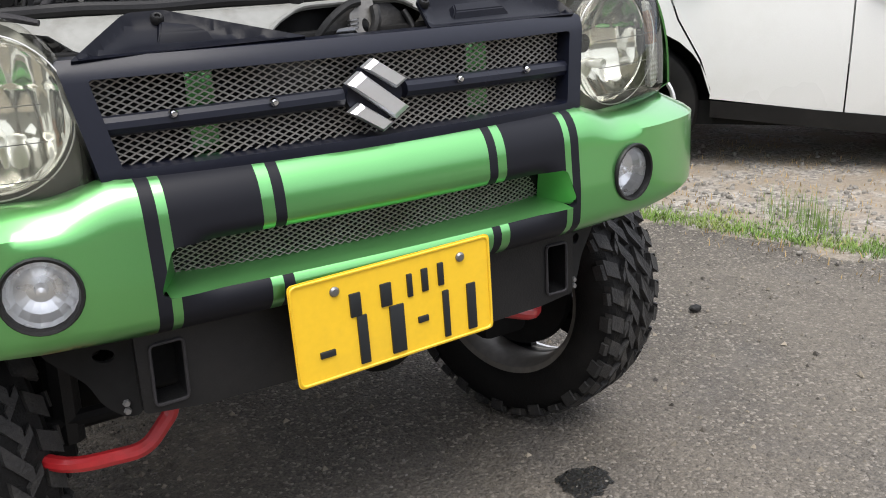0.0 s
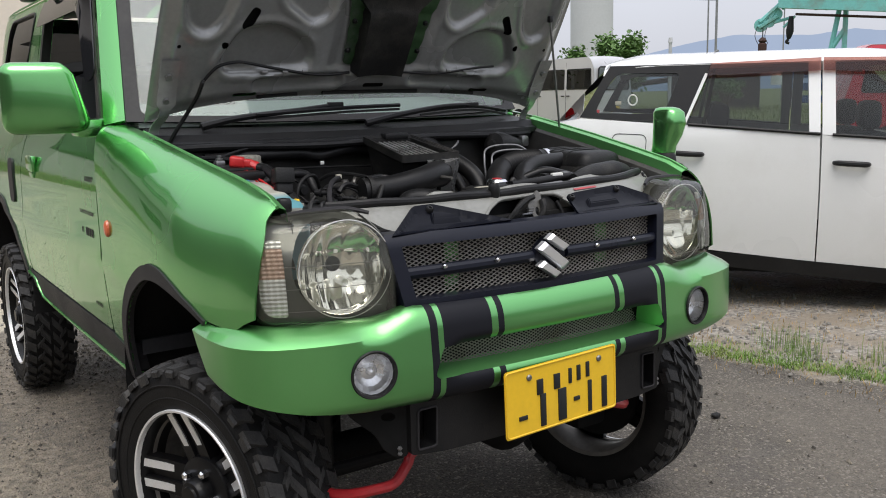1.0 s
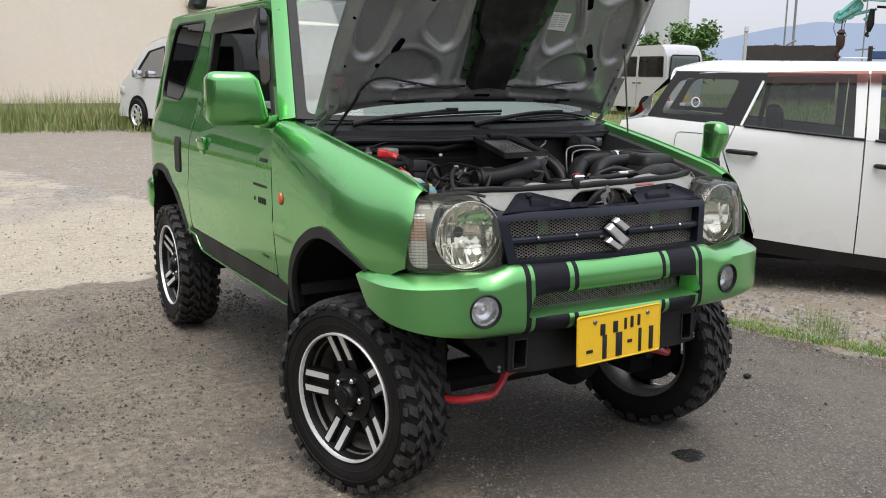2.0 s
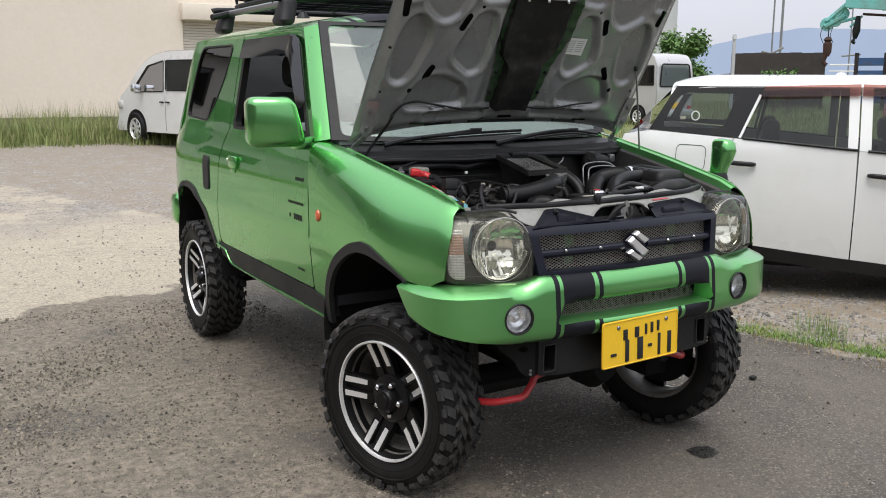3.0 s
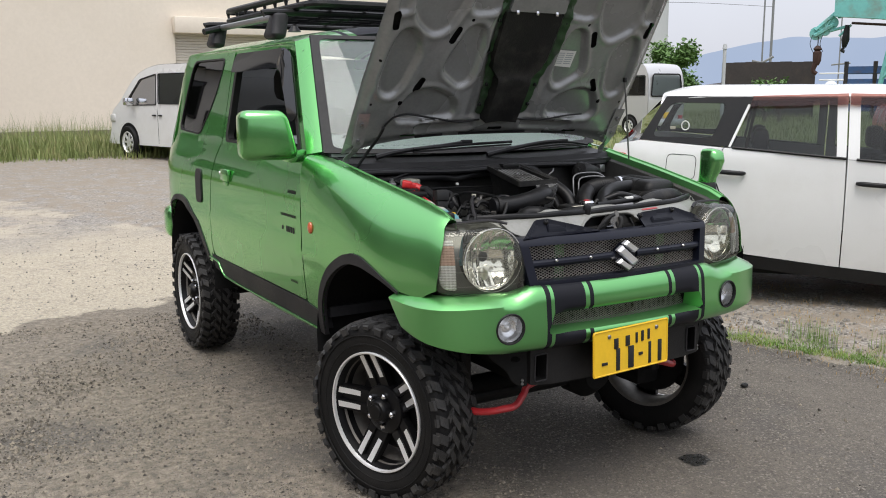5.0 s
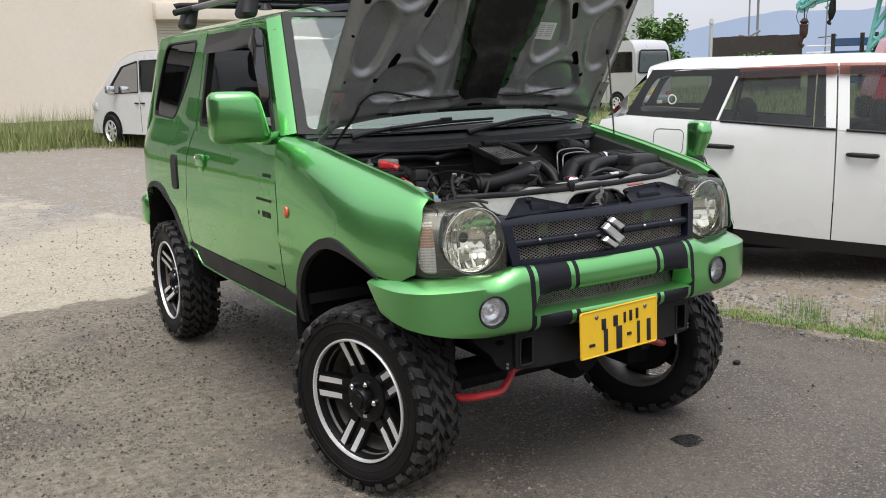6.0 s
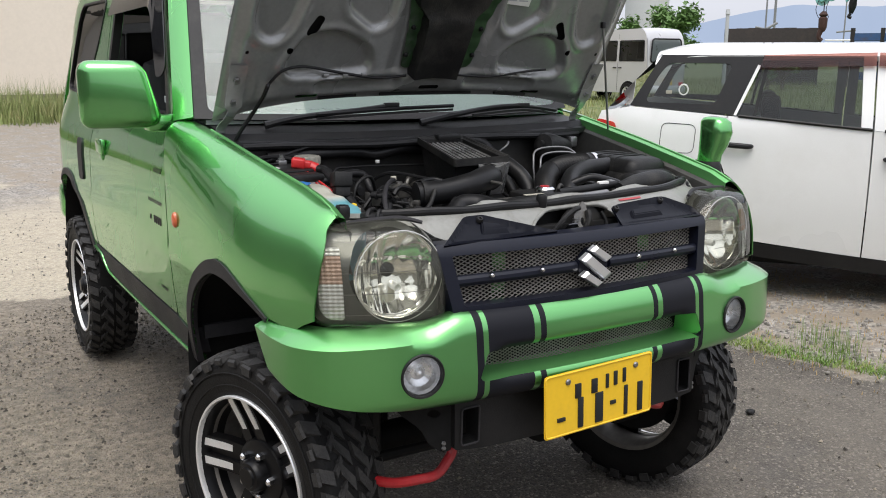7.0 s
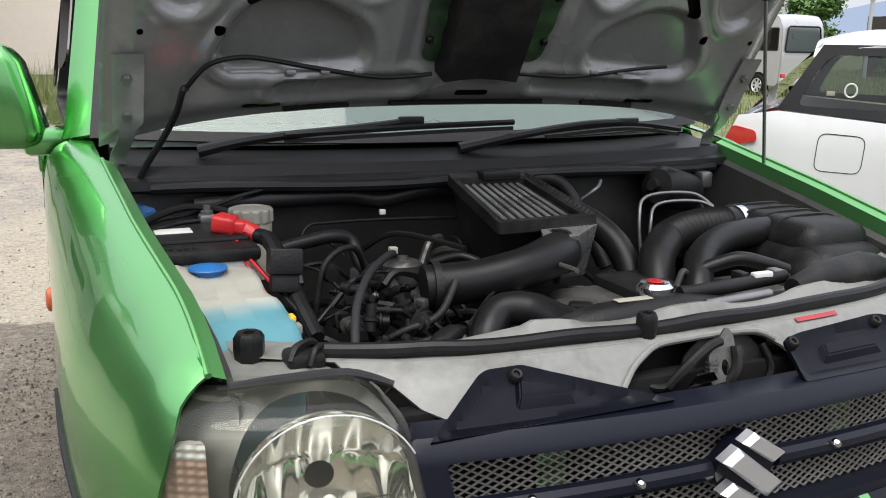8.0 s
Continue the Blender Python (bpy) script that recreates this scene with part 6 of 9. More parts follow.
for arm, blade in (([(-0.50, 0.435, 1.212), (-0.40, 0.425, 1.232), (-0.22, 0.405, 1.250), (-0.10, 0.405, 1.262)], [(-0.35, 0.405, 1.240), (-0.1, 0.385, 1.252), (0.11, 0.395, 1.256)]), ([(0.0, 0.412, 1.205), (0.12, 0.400, 1.228), (0.28, 0.405, 1.248), (0.40, 0.415, 1.250)], [(0.19, 0.400, 1.236), (0.40, 0.420, 1.246), (0.56, 0.448, 1.228)])):
    bm = mesh()
    tube(bm, arm, [0.012, 0.009, 0.007, 0.007], 8, 5)
    wiper = part("wiper", bm, M_BLACK, car, "black windshield wiper")
    bm = mesh()
    tube(bm, blade, 0.006, 6, 6)
    tube(bm, [Vector(q) + Vector((0, 0.004, -0.012)) for q in blade], 0.005, 4, 6)
    part("wiper_blade", bm, M_BLACK, wiper)
    bm = mesh()
    p = Vector(arm[-1])
    box(bm, p - Vector((0.03, 0.008, 0.008)), p + Vector((0.02, 0.008, 0.008)), 0.003)
    part("blade_joint", bm, M_BLACK, wiper)

# ---- engine bay: walls, radiator support ----
bm = mesh()
sheet(bm, [(-0.40, 0.62), (0.40, 0.62), (0.40, 0.93), (0.62, 0.93), (0.62, 1.165), (-0.62, 1.165), (-0.62, 0.93), (-0.40, 0.93)], (), lambda x, z: (x, 0.405 - 0.02 * math.sin(x * 7) + (0.03 if z < 0.98 else 0), z), 0.06, 0.01, back=(0, 1, 0))
bay = part("bulkhead", bm, M_BULK, car, "dusty grey engine bay bulkhead")
for s in (-1, 1):
    bm = mesh()
    fp = fender_place(s)
    ys = list(np.linspace(-0.30, 0.42, 13))
    tops = [Vector(fp(y, fender_top(y) + 0.08)) for y in ys]
    rows = [[bm.verts.new(t), bm.verts.new(t + Vector((-s * 0.020, 0, -0.007))), bm.verts.new(t + Vector((-s * 0.023, 0, -0.034)))] for t in tops]
    for a, b in zip(rows, rows[1:]):
        for k in range(2):
            bm.faces.new((a[k], a[k + 1], b[k + 1], b[k]))
    tube(bm, [t + Vector((-s * 0.001, 0, -0.001)) for t in tops], 0.0042, 8, 3)
    part("fender_flange", bm, M_SHELF, car)
    bm = mesh()
    rows = [[bm.verts.new(t + Vector((-s * 0.024, 0, -0.032))), bm.verts.new(t + Vector((-s * 0.035, 0, -0.040))), bm.verts.new((s * 0.585, t.y, 0.97)), bm.verts.new((s * 0.575, t.y, 0.93))] for t in tops]
    for a, b in zip(rows, rows[1:]):
        for k in range(3):
            bm.faces.new((a[k], a[k + 1], b[k + 1], b[k]))
    part("inner_fender", bm, M_BAY, car, "dusty grey inner fender", 20)
bm = mesh()
box(bm, (-0.40, -0.28, 0.60), (0.40, 0.42, 0.63))
part("bay_floor", bm, M_CAVE, car)


def support_y(x):
    return lerp_table(x, [(-0.62, -0.12), (-0.55, -0.165), (-0.468, -0.213), (-0.384, -0.252), (-0.297, -0.272), (-0.126, -0.282), (0.094, -0.289), (0.252, -0.285), (0.403, -0.264), (0.50, -0.222), (0.60, -0.13)])


def support_z(x):
    return 1.041 + 0.010 * max(0.0, x) / 0.4


def beam_face(x, v):
    """The sloping front of the beam: v runs down it from the seal."""
    ripple = 0.003 * math.sin(x * 17 + 1.0) * min(1, v / 0.03)
    fold = 0.008 * math.exp(-((v - 0.018) / 0.008) ** 2)
    return (x, support_y(x) - 0.016 - v * 0.80 - ripple, support_z(x) - 0.001 - v * 0.58 + fold * 0.4)


NOTCH = [(-0.140, 0.086), (-0.118, 0.062), (-0.090, 0.036), (-0.050, 0.016), (0.0, 0.010), (0.06, 0.010), (0.105, 0.016), (0.138, 0.040), (0.150, 0.072)]
notch_line = [tuple(p)[:2] for p in curve([(u, v, 0) for u, v in NOTCH], 3)]
bm = mesh()
sheet(bm, [(-0.455, 0.0), (-0.445, 0.022), (-0.400, 0.034), (-0.378, 0.066), (-0.350, 0.084), (-0.300, 0.086)] + notch_line + [(0.30, 0.072), (0.44, 0.050), (0.56, 0.030), (0.575, 0.0)], (), beam_face, 0.014, 0.004)
support = part("radiator_support", bm, M_PALE, car, "pale grey radiator support beam", 40)
bm = mesh()
tube(bm, [Vector(beam_face(u, v)) + Vector((0, -0.002, 0.003)) for u, v in notch_line[2:-4]], 0.0042, 8, 1)
part("notch_lip", bm, M_PALE, support, "rolled pale edge of the latch notch")
# the top of the beam, a shallow channel that holds the seal, and its wavy rear flange
bm = mesh()
rows = []
for x in np.linspace(-0.56, 0.58, 77):
    y, z = support_y(x), support_z(x)
    wave = 0.0065 * math.copysign(abs(math.sin(x * 26)) ** 0.6, math.sin(x * 26)) if -0.20 < x < 0.50 else 0.0
    tall = 0.012 * max(0.0, min(1.0, (x + 0.30) / 0.10))
    rows.append([bm.verts.new(p) for p in ((x, y - 0.018, z - 0.002), (x, y - 0.012, z), (x, y + 0.020, z - 0.003), (x, y + 0.034 - wave * 0.3, z + tall * 0.5), (x, y + 0.046, z + tall + wave), (x, y + 0.056, z + tall + wave - 0.002), (x, y + 0.060, z - 0.03))])
for a, b in zip(rows, rows[1:]):
    for k in range(6):
        bm.faces.new((a[k], a[k + 1], b[k + 1], b[k]))
part("support_flange", bm, M_PALE, support, "pale wavy upper flange", 40)
bm = mesh()
tube(bm, [(x, support_y(x) + 0.002 * math.sin(x * 14), support_z(x) + 0.008 + 0.0015 * math.sin(x * 31)) for x in np.linspace(-0.468, 0.50, 24)], 0.0098, 10, 3)
part("support_seal", bm, M_HOSE, support, "black rubber seal on the support beam")
bm = mesh()
sheet(bm, [(0.185, 0.004), (0.262, 0.004), (0.262, 0.014), (0.185, 0.014)], (), lambda x, v: tuple(Vector(beam_face(x, v)) + Vector((0, -0.001, 0.0022))), 0.03, 0.0006)
part("red_label", bm, M_RED, support, "red warning label strip")
for x, y, r in ((-0.542, -0.178, 0.019), (-0.050, -0.289, 0.014), (0.53, -0.18, 0.019)):
    bm = mesh()
    z = 1.042 if abs(x) > 0.3 else 1.046
    revolve(bm, [(r * 0.9, -0.01), (r, 0.004), (r, 0.020), (r * 0.8, 0.026), (r * 0.4, 0.026), (r * 0.35, 0.017), (0, 0.017)], Matrix.Translation((x, y, z)), 16 if abs(x) < 0.3 else 8)
    part("rubber_buffer", bm, M_HOSE, support, "black rubber hood buffer")
for x in (-0.485, 0.50):
    bm = mesh()
    box(bm, (x - 0.024, -0.238, 1.032), (x + 0.022, -0.196, 1.052), 0.007)
    tube(bm, [(x - 0.022, -0.235, 1.045), (x - 0.012, -0.225, 1.058), (x + 0.010, -0.208, 1.058), (x + 0.022, -0.198, 1.045)], 0.005, 6, 4)
    tube(bm, [(x + 0.0, -0.242, 1.040), (x + 0.008, -0.235, 1.056), (x + 0.020, -0.220, 1.056)], 0.004, 6, 4)
    part("wire_clamp", bm, M_BLACK, support)
for s in (-1, 1):
    bm = mesh()
    sheet(bm, rounded([(s * 0.628, -0.285), (s * 0.618, -0.13), (s * 0.47, -0.16), (s * 0.455, -0.262), (s * 0.52, -0.285)], 0.015), (), lambda x, y: (x, y, 1.034 + 0.004 * math.sin(x * 60) * math.sin(y * 50) + 0.012 * max(0.0, (abs(x) - 0.58) / 0.05)), 0.02, 0.006)
    part("lamp_panel", bm, M_PALE, support, "pale grey corner panel with rust")
    bm = mesh()
    tube(bm, [(s * 0.600, -0.292, 1.046), (s * 0.54, -0.298, 1.050), (s * 0.46, -0.305, 1.050), (s * 0.415, -0.330, 1.040)], [0.004, 0.006, 0.006, 0.004], 8, 5)
    part("lamp_top_seal", bm, M_TRIM, support, "dusty strip over the headlight")
# hood latch in the notch, over a dark sheet for its shade
bm = mesh()
sheet(bm, [(-0.15, 0.93), (0.16, 0.93), (0.16, 1.040), (-0.13, 1.036)], (), lambda x, z: (x, -0.285 + 0.008 * math.sin(x * 40), z), 0.03, 0.006, back=(0, 1, 0))
latch = part("hood_latch", bm, M_CAVE, support, "hood latch on a dark sheet for the notch's shade")
bm = mesh()
sheet(bm, rounded([(-0.022, 0.955), (0.118, 0.952), (0.122, 1.010), (0.092, 1.038), (0.020, 1.036), (-0.012, 1.012)], 0.012), [ellipse(0.020, 0.985, 0.014, 0.012), ellipse(0.090, 0.980, 0.012, 0.016)], lambda x, z: (x, -0.322 + 0.3 * (z - 1.0), z), 0.014, 0.004)
part("latch_plate", bm, M_ENGINE, latch, "oily steel latch plate")
for pts, r in (([(-0.045, -0.335, 0.985), (-0.020, -0.342, 1.015), (0.010, -0.340, 1.034), (0.032, -0.336, 1.038)], 0.0065), ([(0.036, -0.345, 0.975), (0.052, -0.350, 1.005), (0.056, -0.340, 1.030)], 0.008), ([(-0.04, -0.34, 0.972), (0.03, -0.352, 0.968), (0.10, -0.342, 0.975)], 0.007), ([(0.118, -0.32, 1.02), (0.125, -0.335, 0.99), (0.105, -0.342, 0.962)], 0.005), ([(-0.09, -0.31, 1.0), (-0.06, -0.33, 0.985), (-0.03, -0.335, 0.99)], 0.005)):
    bm = mesh()
    tube(bm, pts, r, 8, 5)
    part("latch_lever", bm, M_ENGINE, latch)
bm = mesh()
sheet(bm, rounded([(0.012, 0.985), (0.044, 0.988), (0.058, 1.015), (0.058, 1.042), (0.050, 1.054), (0.040, 1.046), (0.028, 1.030), (0.014, 1.022)], 0.006), [ellipse(0.038, 1.004, 0.006, 0.010)], lambda x, z: (x, -0.345 + 0.35 * (z - 1.0), z), 0.008, 0.004)
part("latch_hook", bm, M_ALLOY, latch, "worn dirty steel latch hook")
bm = mesh()
sheet(bm, rounded([(-0.026, 0.988), (0.020, 0.993), (0.012, 1.005), (-0.012, 1.003)], 0.002), (), lambda x, z: (x, -0.352, z), 0.008, 0.003)
part("latch_tongue", bm, M_CHROME, latch, "bright worn latch tongue")
bm = mesh()
coil = [(0.020 + 0.0075 * math.cos(a), -0.338 + 0.0075 * math.sin(a), 0.985 + a / (2 * math.pi) * 0.006) for a in np.linspace(0, 2 * math.pi * 5, 51)]
tube(bm, coil, 0.0016, 5, 1)
part("latch_spring", bm, M_STEEL, latch)
for x in (-0.012, 0.108):
    bm = mesh()
    revolve(bm, [(0, 0.007), (0.008, 0.007), (0.010, 0)], Matrix.Translation((x, -0.334, 0.968)) @ pose(0, 0, 0, 90), 6)
    part("latch_bolt", bm, M_STEEL, latch)

# ---- battery corner ----
battery = new("battery", None)
battery.parent = car
tagged(battery, "grey car battery with a black lid")
bm = mesh()
box(bm, (-0.624, 0.101, 0.90), (-0.468, 0.300, 1.090), 0.008)
part("battery_case", bm, M_BATT, battery)
bm = mesh()
box(bm, (-0.628, 0.097, 1.087), (-0.464, 0.304, 1.108), 0.006)
box(bm, (-0.622, 0.150, 1.104), (-0.470, 0.296, 1.115), 0.005)
for k in range(5):
    box(bm, (-0.606 + k * 0.011, 0.108, 1.106), (-0.600 + k * 0.011, 0.118, 1.1115), 0.001)
part("battery_lid", bm, M_ENGINE, battery)
bm = mesh()
box(bm, (-0.604, 0.196, 1.1145), (-0.548, 0.232, 1.1165), 0.0008)
part("battery_label", bm, M_WHITE, battery, "blank white label")
bm = mesh()
turned = Matrix.Translation((-0.495, 0.185, 1.125)) @ pose(0, 0, 0, 0, 6, -24)
box(bm, (-0.024, -0.020, -0.012), (0.012, 0.022, 0.016), 0.007, turned, 3)
box(bm, (0.000, -0.016, -0.008), (0.030, 0.012, 0.011), 0.006, turned, 3)
box(bm, (-0.020, -0.014, -0.028), (-0.004, 0.000, -0.006), 0.004, turned)
tube(bm, [turned @ Vector(q) for q in ((0.024, -0.002, 0.001), (0.038, -0.006, -0.003), (0.050, -0.012, -0.010))], [0.012, 0.011, 0.010], 12, 4)
for v in bm.verts:
    v.co += Vector((noise.noise(v.co * 60), noise.noise(v.co * 61), noise.noise(v.co * 63))) * 0.003
part("terminal_cover", bm, M_COVERRED, battery, "scuffed red rubber terminal cover")
bm = mesh()
tube(bm, [(-0.492, 0.165, 1.112), (-0.486, 0.120, 1.096), (-0.474, 0.080, 1.080), (-0.455, 0.03, 1.055)], 0.0028, 8, 6)
tube(bm, [(-0.496, 0.168, 1.114), (-0.494, 0.128, 1.096), (-0.484, 0.090, 1.078), (-0.470, 0.05, 1.05)], 0.0022, 8, 6)
part("red_cable", bm, M_COVERRED, battery)
bm = mesh()
tube(bm, [turned @ Vector((0.046, -0.010, -0.008)), (-0.444, 0.135, 1.108), (-0.438, 0.09, 1.085), (-0.432, 0.03, 1.05), (-0.425, -0.06, 1.01)], [0.0115, 0.0125, 0.013, 0.012, 0.011], 10, 6, True, 0.001)
tube(bm, [(-0.488, 0.160, 1.108), (-0.478, 0.110, 1.088), (-0.458, 0.050, 1.060), (-0.430, -0.03, 1.025)], 0.0032, 8, 6)
tube(bm, [(-0.640, 0.24, 1.110), (-0.600, 0.285, 1.124), (-0.545, 0.315, 1.134), (-0.50, 0.305, 1.132), (-0.47, 0.29, 1.125)], 0.006, 8, 6)
tube(bm, [(-0.642, 0.22, 1.108), (-0.590, 0.300, 1.116), (-0.53, 0.325, 1.122), (-0.44, 0.345, 1.145), (-0.36, 0.36, 1.158), (-0.27, 0.37, 1.170)], 0.0038, 8, 6)
tube(bm, [(-0.615, 0.215, 1.112), (-0.560, 0.262, 1.118), (-0.510, 0.275, 1.118)], 0.0035, 8, 6)
part("wire_loom", bm, M_HOSE, battery, "black taped wiring loom")
bm = mesh()
box(bm, (-0.526, 0.268, 1.112), (-0.500, 0.292, 1.128), 0.004)
revolve(bm, [(0.0, 0.014), (0.006, 0.014), (0.006, 0.006), (0.010, 0.005), (0.010, 0.0)], Matrix.Translation((-0.513, 0.28, 1.128)), 10)
part("terminal_clamp", bm, M_STEEL, battery, "dull grey terminal clamp")
bm = mesh()
box(bm, (-0.024, -0.022, -0.020), (0.024, 0.020, 0.018), 0.004, Matrix.Translation((-0.444, 0.04, 1.098)) @ pose(0, 0, 0, -12, 4, -6))
box(bm, (-0.020, -0.016, -0.046), (0.020, 0.016, -0.018), 0.004, Matrix.Translation((-0.444, 0.04, 1.098)) @ pose(0, 0, 0, -12, 4, -6))
part("relay_box", bm, M_ENGINE, battery)
bm = mesh()
box(bm, (-0.468, -0.088, 1.044), (-0.460, -0.068, 1.053), 0.003)
part("yellow_connector", bm, M_YELLOW, battery, "small dusty yellow plug")
bm = mesh()
box(bm, (-0.464, -0.100, 1.030), (-0.455, -0.080, 1.044), 0.003)
part("white_connector", bm, M_CAPGREY, battery)
bm = mesh()
box(bm, (-0.655, 0.325, 1.075), (-0.585, 0.395, 1.132), 0.02)
bmesh.ops.subdivide_edges(bm, edges=bm.edges[:], cuts=2, use_grid_fill=True)
for v in bm.verts:
    v.co += Vector((noise.noise(v.co * 30), noise.noise(v.co * 31), noise.noise(v.co * 33))) * 0.011
part("blue_bag", bm, M_LABELBLUE, battery, "crumpled blue plastic bag")
tank = new("washer_tank", None)
tank.parent = car
tagged(tank, "milky plastic washer tank half full of blue fluid")
bm = mesh()


def tank_top(u, v):
    """The moulded top: high at the filler, stepping down towards the nose."""
    step = lerp_table(v, [(0, 1.030), (0.16, 1.040), (0.24, 1.052), (0.42, 1.056), (0.50, 1.068), (0.66, 1.070), (0.74, 1.080), (1, 1.086)])
    return step + 0.010 * math.exp(-((u - 0.08) / 0.10) ** 2) - 0.012 * max(0.0, u - 0.55) * (1 - v)


def tank_row(z_of, grow):
    ring = rounded([(0, 0, 0.16), (1, 0.02, 0.22), (0.97, 0.45, 0.2), (0.86, 0.55, 0.2), (0.84, 1, 0.14), (0.02, 1, 0.12)], 0.1, 6)
    out = []
    for u, v in dense(ring, 0.05):
        u, v = 0.5 + (u - 0.5) * grow, 0.5 + (v - 0.5) * (1 - (1 - grow) * 0.7)
        out.append(bm.verts.new((-0.606 + 0.150 * u, -0.160 + 0.254 * v, z_of(u, v))))
    return out


rings = [tank_row(lambda u, v: 0.88, 0.97), tank_row(lambda u, v: 0.98, 1.0), tank_row(lambda u, v: tank_top(u, v) - 0.022, 1.0), tank_row(lambda u, v: tank_top(u, v) - 0.008, 0.975), tank_row(lambda u, v: tank_top(u, v) - 0.001, 0.92), tank_row(lambda u, v: tank_top(u, v) + 0.001, 0.78), tank_row(tank_top, 0.5), tank_row(tank_top, 0.25)]
for a, b in zip(rings, rings[1:]):
    for k in range(len(a)):
        bm.faces.new((a[k], a[(k + 1) % len(a)], b[(k + 1) % len(a)], b[k]))
bm.faces.new(rings[-1])
bm.faces.new(rings[0][::-1])
part("tank_body", bm, M_TANKS, tank, "milky plastic tank, blue fluid showing below its level", 60)
bm = mesh()
tube(bm, [(-0.598, 0.04, 1.098), (-0.592, -0.03, 1.082), (-0.586, -0.09, 1.064), (-0.575, -0.14, 1.040)], 0.006, 8, 5)
part("tank_seam", bm, M_TANK, tank, "raised mould seam")
bm = mesh()
revolve(bm, [(0.021, 1.078), (0.021, 1.0885), (0.027, 1.089), (0.028, 1.0905), (0.027, 1.092), (0.017, 1.0925), (0.013, 1.095), (0, 1.0955)], Matrix.Translation((-0.549, 0.062, 0)), 24)
part("tank_cap", bm, M_BLUE, tank, "blue washer cap")
res = new("brake_reservoir", None)
res.parent = car
tagged(res, "clouded brake fluid reservoir")
bm = mesh()
revolve(bm, [(0.030, 1.02), (0.034, 1.05), (0.034, 1.115), (0.0, 1.115)], Matrix.Translation((-0.445, 0.262, 0)), 20)
part("reservoir_body", bm, M_TANK, res)
bm = mesh()
revolve(bm, [(0.034, 1.113), (0.036, 1.117), (0.036, 1.134), (0.0345, 1.137), (0.031, 1.138), (0.030, 1.136), (0.0, 1.137)], Matrix.Translation((-0.445, 0.262, 0)), 48)
for v in bm.verts:
    u = Vector((v.co.x + 0.445, v.co.y - 0.262, 0))
    if 1.114 < v.co.z < 1.1355 and u.length > 0.032:
        v.co += u.normalized() * 0.0014 * math.copysign(1, math.sin(math.atan2(u.y, u.x) * 12 + 0.3))
part("reservoir_cap", bm, M_CAPGREY, res, "ribbed grey reservoir cap", 20)

# ---- intercooler, ducts, airbox ----
cooler = new("intercooler", None)
cooler.parent = car
tagged(cooler, "black intercooler box with a finned core")
c_bl, c_br, c_fr, c_fl = (Vector(q) for q in ((-0.070, 0.315, 1.162), (0.094, 0.308, 1.160), (0.112, 0.080, 1.116), (-0.086, 0.068, 1.116)))


def cooler_at(u, v, h=0.0):
    return c_fl.lerp(c_fr, u).lerp(c_bl.lerp(c_br, u), v) + Vector((0, -0.2 * h, h))


bm = mesh()
sheet(bm, rounded([(0, 0), (1, 0), (1, 1), (0, 1)], 0.05), [rounded([(0.10, 0.10), (0.90, 0.10), (0.90, 0.92), (0.10, 0.92)], 0.04)], lambda u, v: cooler_at(u, v, 0.004 + 0.006 * (1 if min(u, 1 - u, v, 1 - v) < 0.04 else 0)), 0.03, 0.02, back=(0, 0, -1))
part("cooler_frame", bm, M_ENGINE, cooler)
bm = mesh()
lo = [cooler_at(u, v, -0.014) for u, v in ((0.06, 0.06), (0.94, 0.06), (0.94, 0.94), (0.06, 0.94))]
bt = [Vector((p.x * 0.80 + 0.004, p.y * 0.80 + 0.045, 1.030)) for p in lo]
a, b = [bm.verts.new(p) for p in lo], [bm.verts.new(p) for p in bt]
for k in range(4):
    bm.faces.new((a[k], a[(k + 1) % 4], b[(k + 1) % 4], b[k]))
bm.faces.new(a)
part("cooler_body", bm, M_ENGINE, cooler)
for k in range(17):
    bm = mesh()
    u = 0.14 + k * 0.045
    p, q = cooler_at(u, 0.12, -0.006), cooler_at(u, 0.90, -0.006)
    tube(bm, [p, q], 0.0036 if k % 2 else 0.0026, 6, 1)
    part("core_tube", bm, M_NECK if k % 2 else M_ENGINE, cooler, "dusty alloy core tube" if k % 2 else "")
bm = mesh()
p = cooler_at(0.55, 0.96, 0.0)
box(bm, p - Vector((0.03, 0.02, 0.0)), p + Vector((0.05, 0.012, 0.018)), 0.005)
part("cooler_bracket", bm, M_BLACK, cooler)
bm = mesh()
q = [(-0.005, 0.070, 1.109), (0.112, 0.080, 1.109), (0.102, 0.098, 1.015), (0.015, 0.085, 1.015)]
f0 = [bm.verts.new(v) for v in q]
f1 = [bm.verts.new(v) for v in ((-0.022, 0.030, 1.100), (0.040, 0.026, 1.104), (0.046, 0.050, 1.040), (-0.012, 0.048, 1.040))]
for k in range(4):
    bm.faces.new((f0[k], f0[(k + 1) % 4], f1[(k + 1) % 4], f1[k]))
bm.faces.new(f1)
part("cooler_outlet", bm, M_NECK, cooler, "shiny grey outlet neck", 60)
bm = mesh()
tube(bm, [(0.030, 0.060, 1.072), (-0.010, 0.025, 1.074), (-0.070, 0.005, 1.064), (-0.15, 0.008, 1.050), (-0.235, 0.020, 1.044)], [0.036, 0.035, 0.033, 0.033, 0.034], 18, 8)
part("intake_pipe", bm, M_HOSE, cooler, "thick black intake pipe")
bm = mesh()
tube(bm, [(0.10, 0.25, 1.10), (0.15, 0.20, 1.10), (0.185, 0.13, 1.06), (0.19, 0.08, 1.00), (0.18, 0.05, 0.93)], 0.024, 16, 8)
part("turbo_hose", bm, M_HOSE, cooler, "black turbo hose")
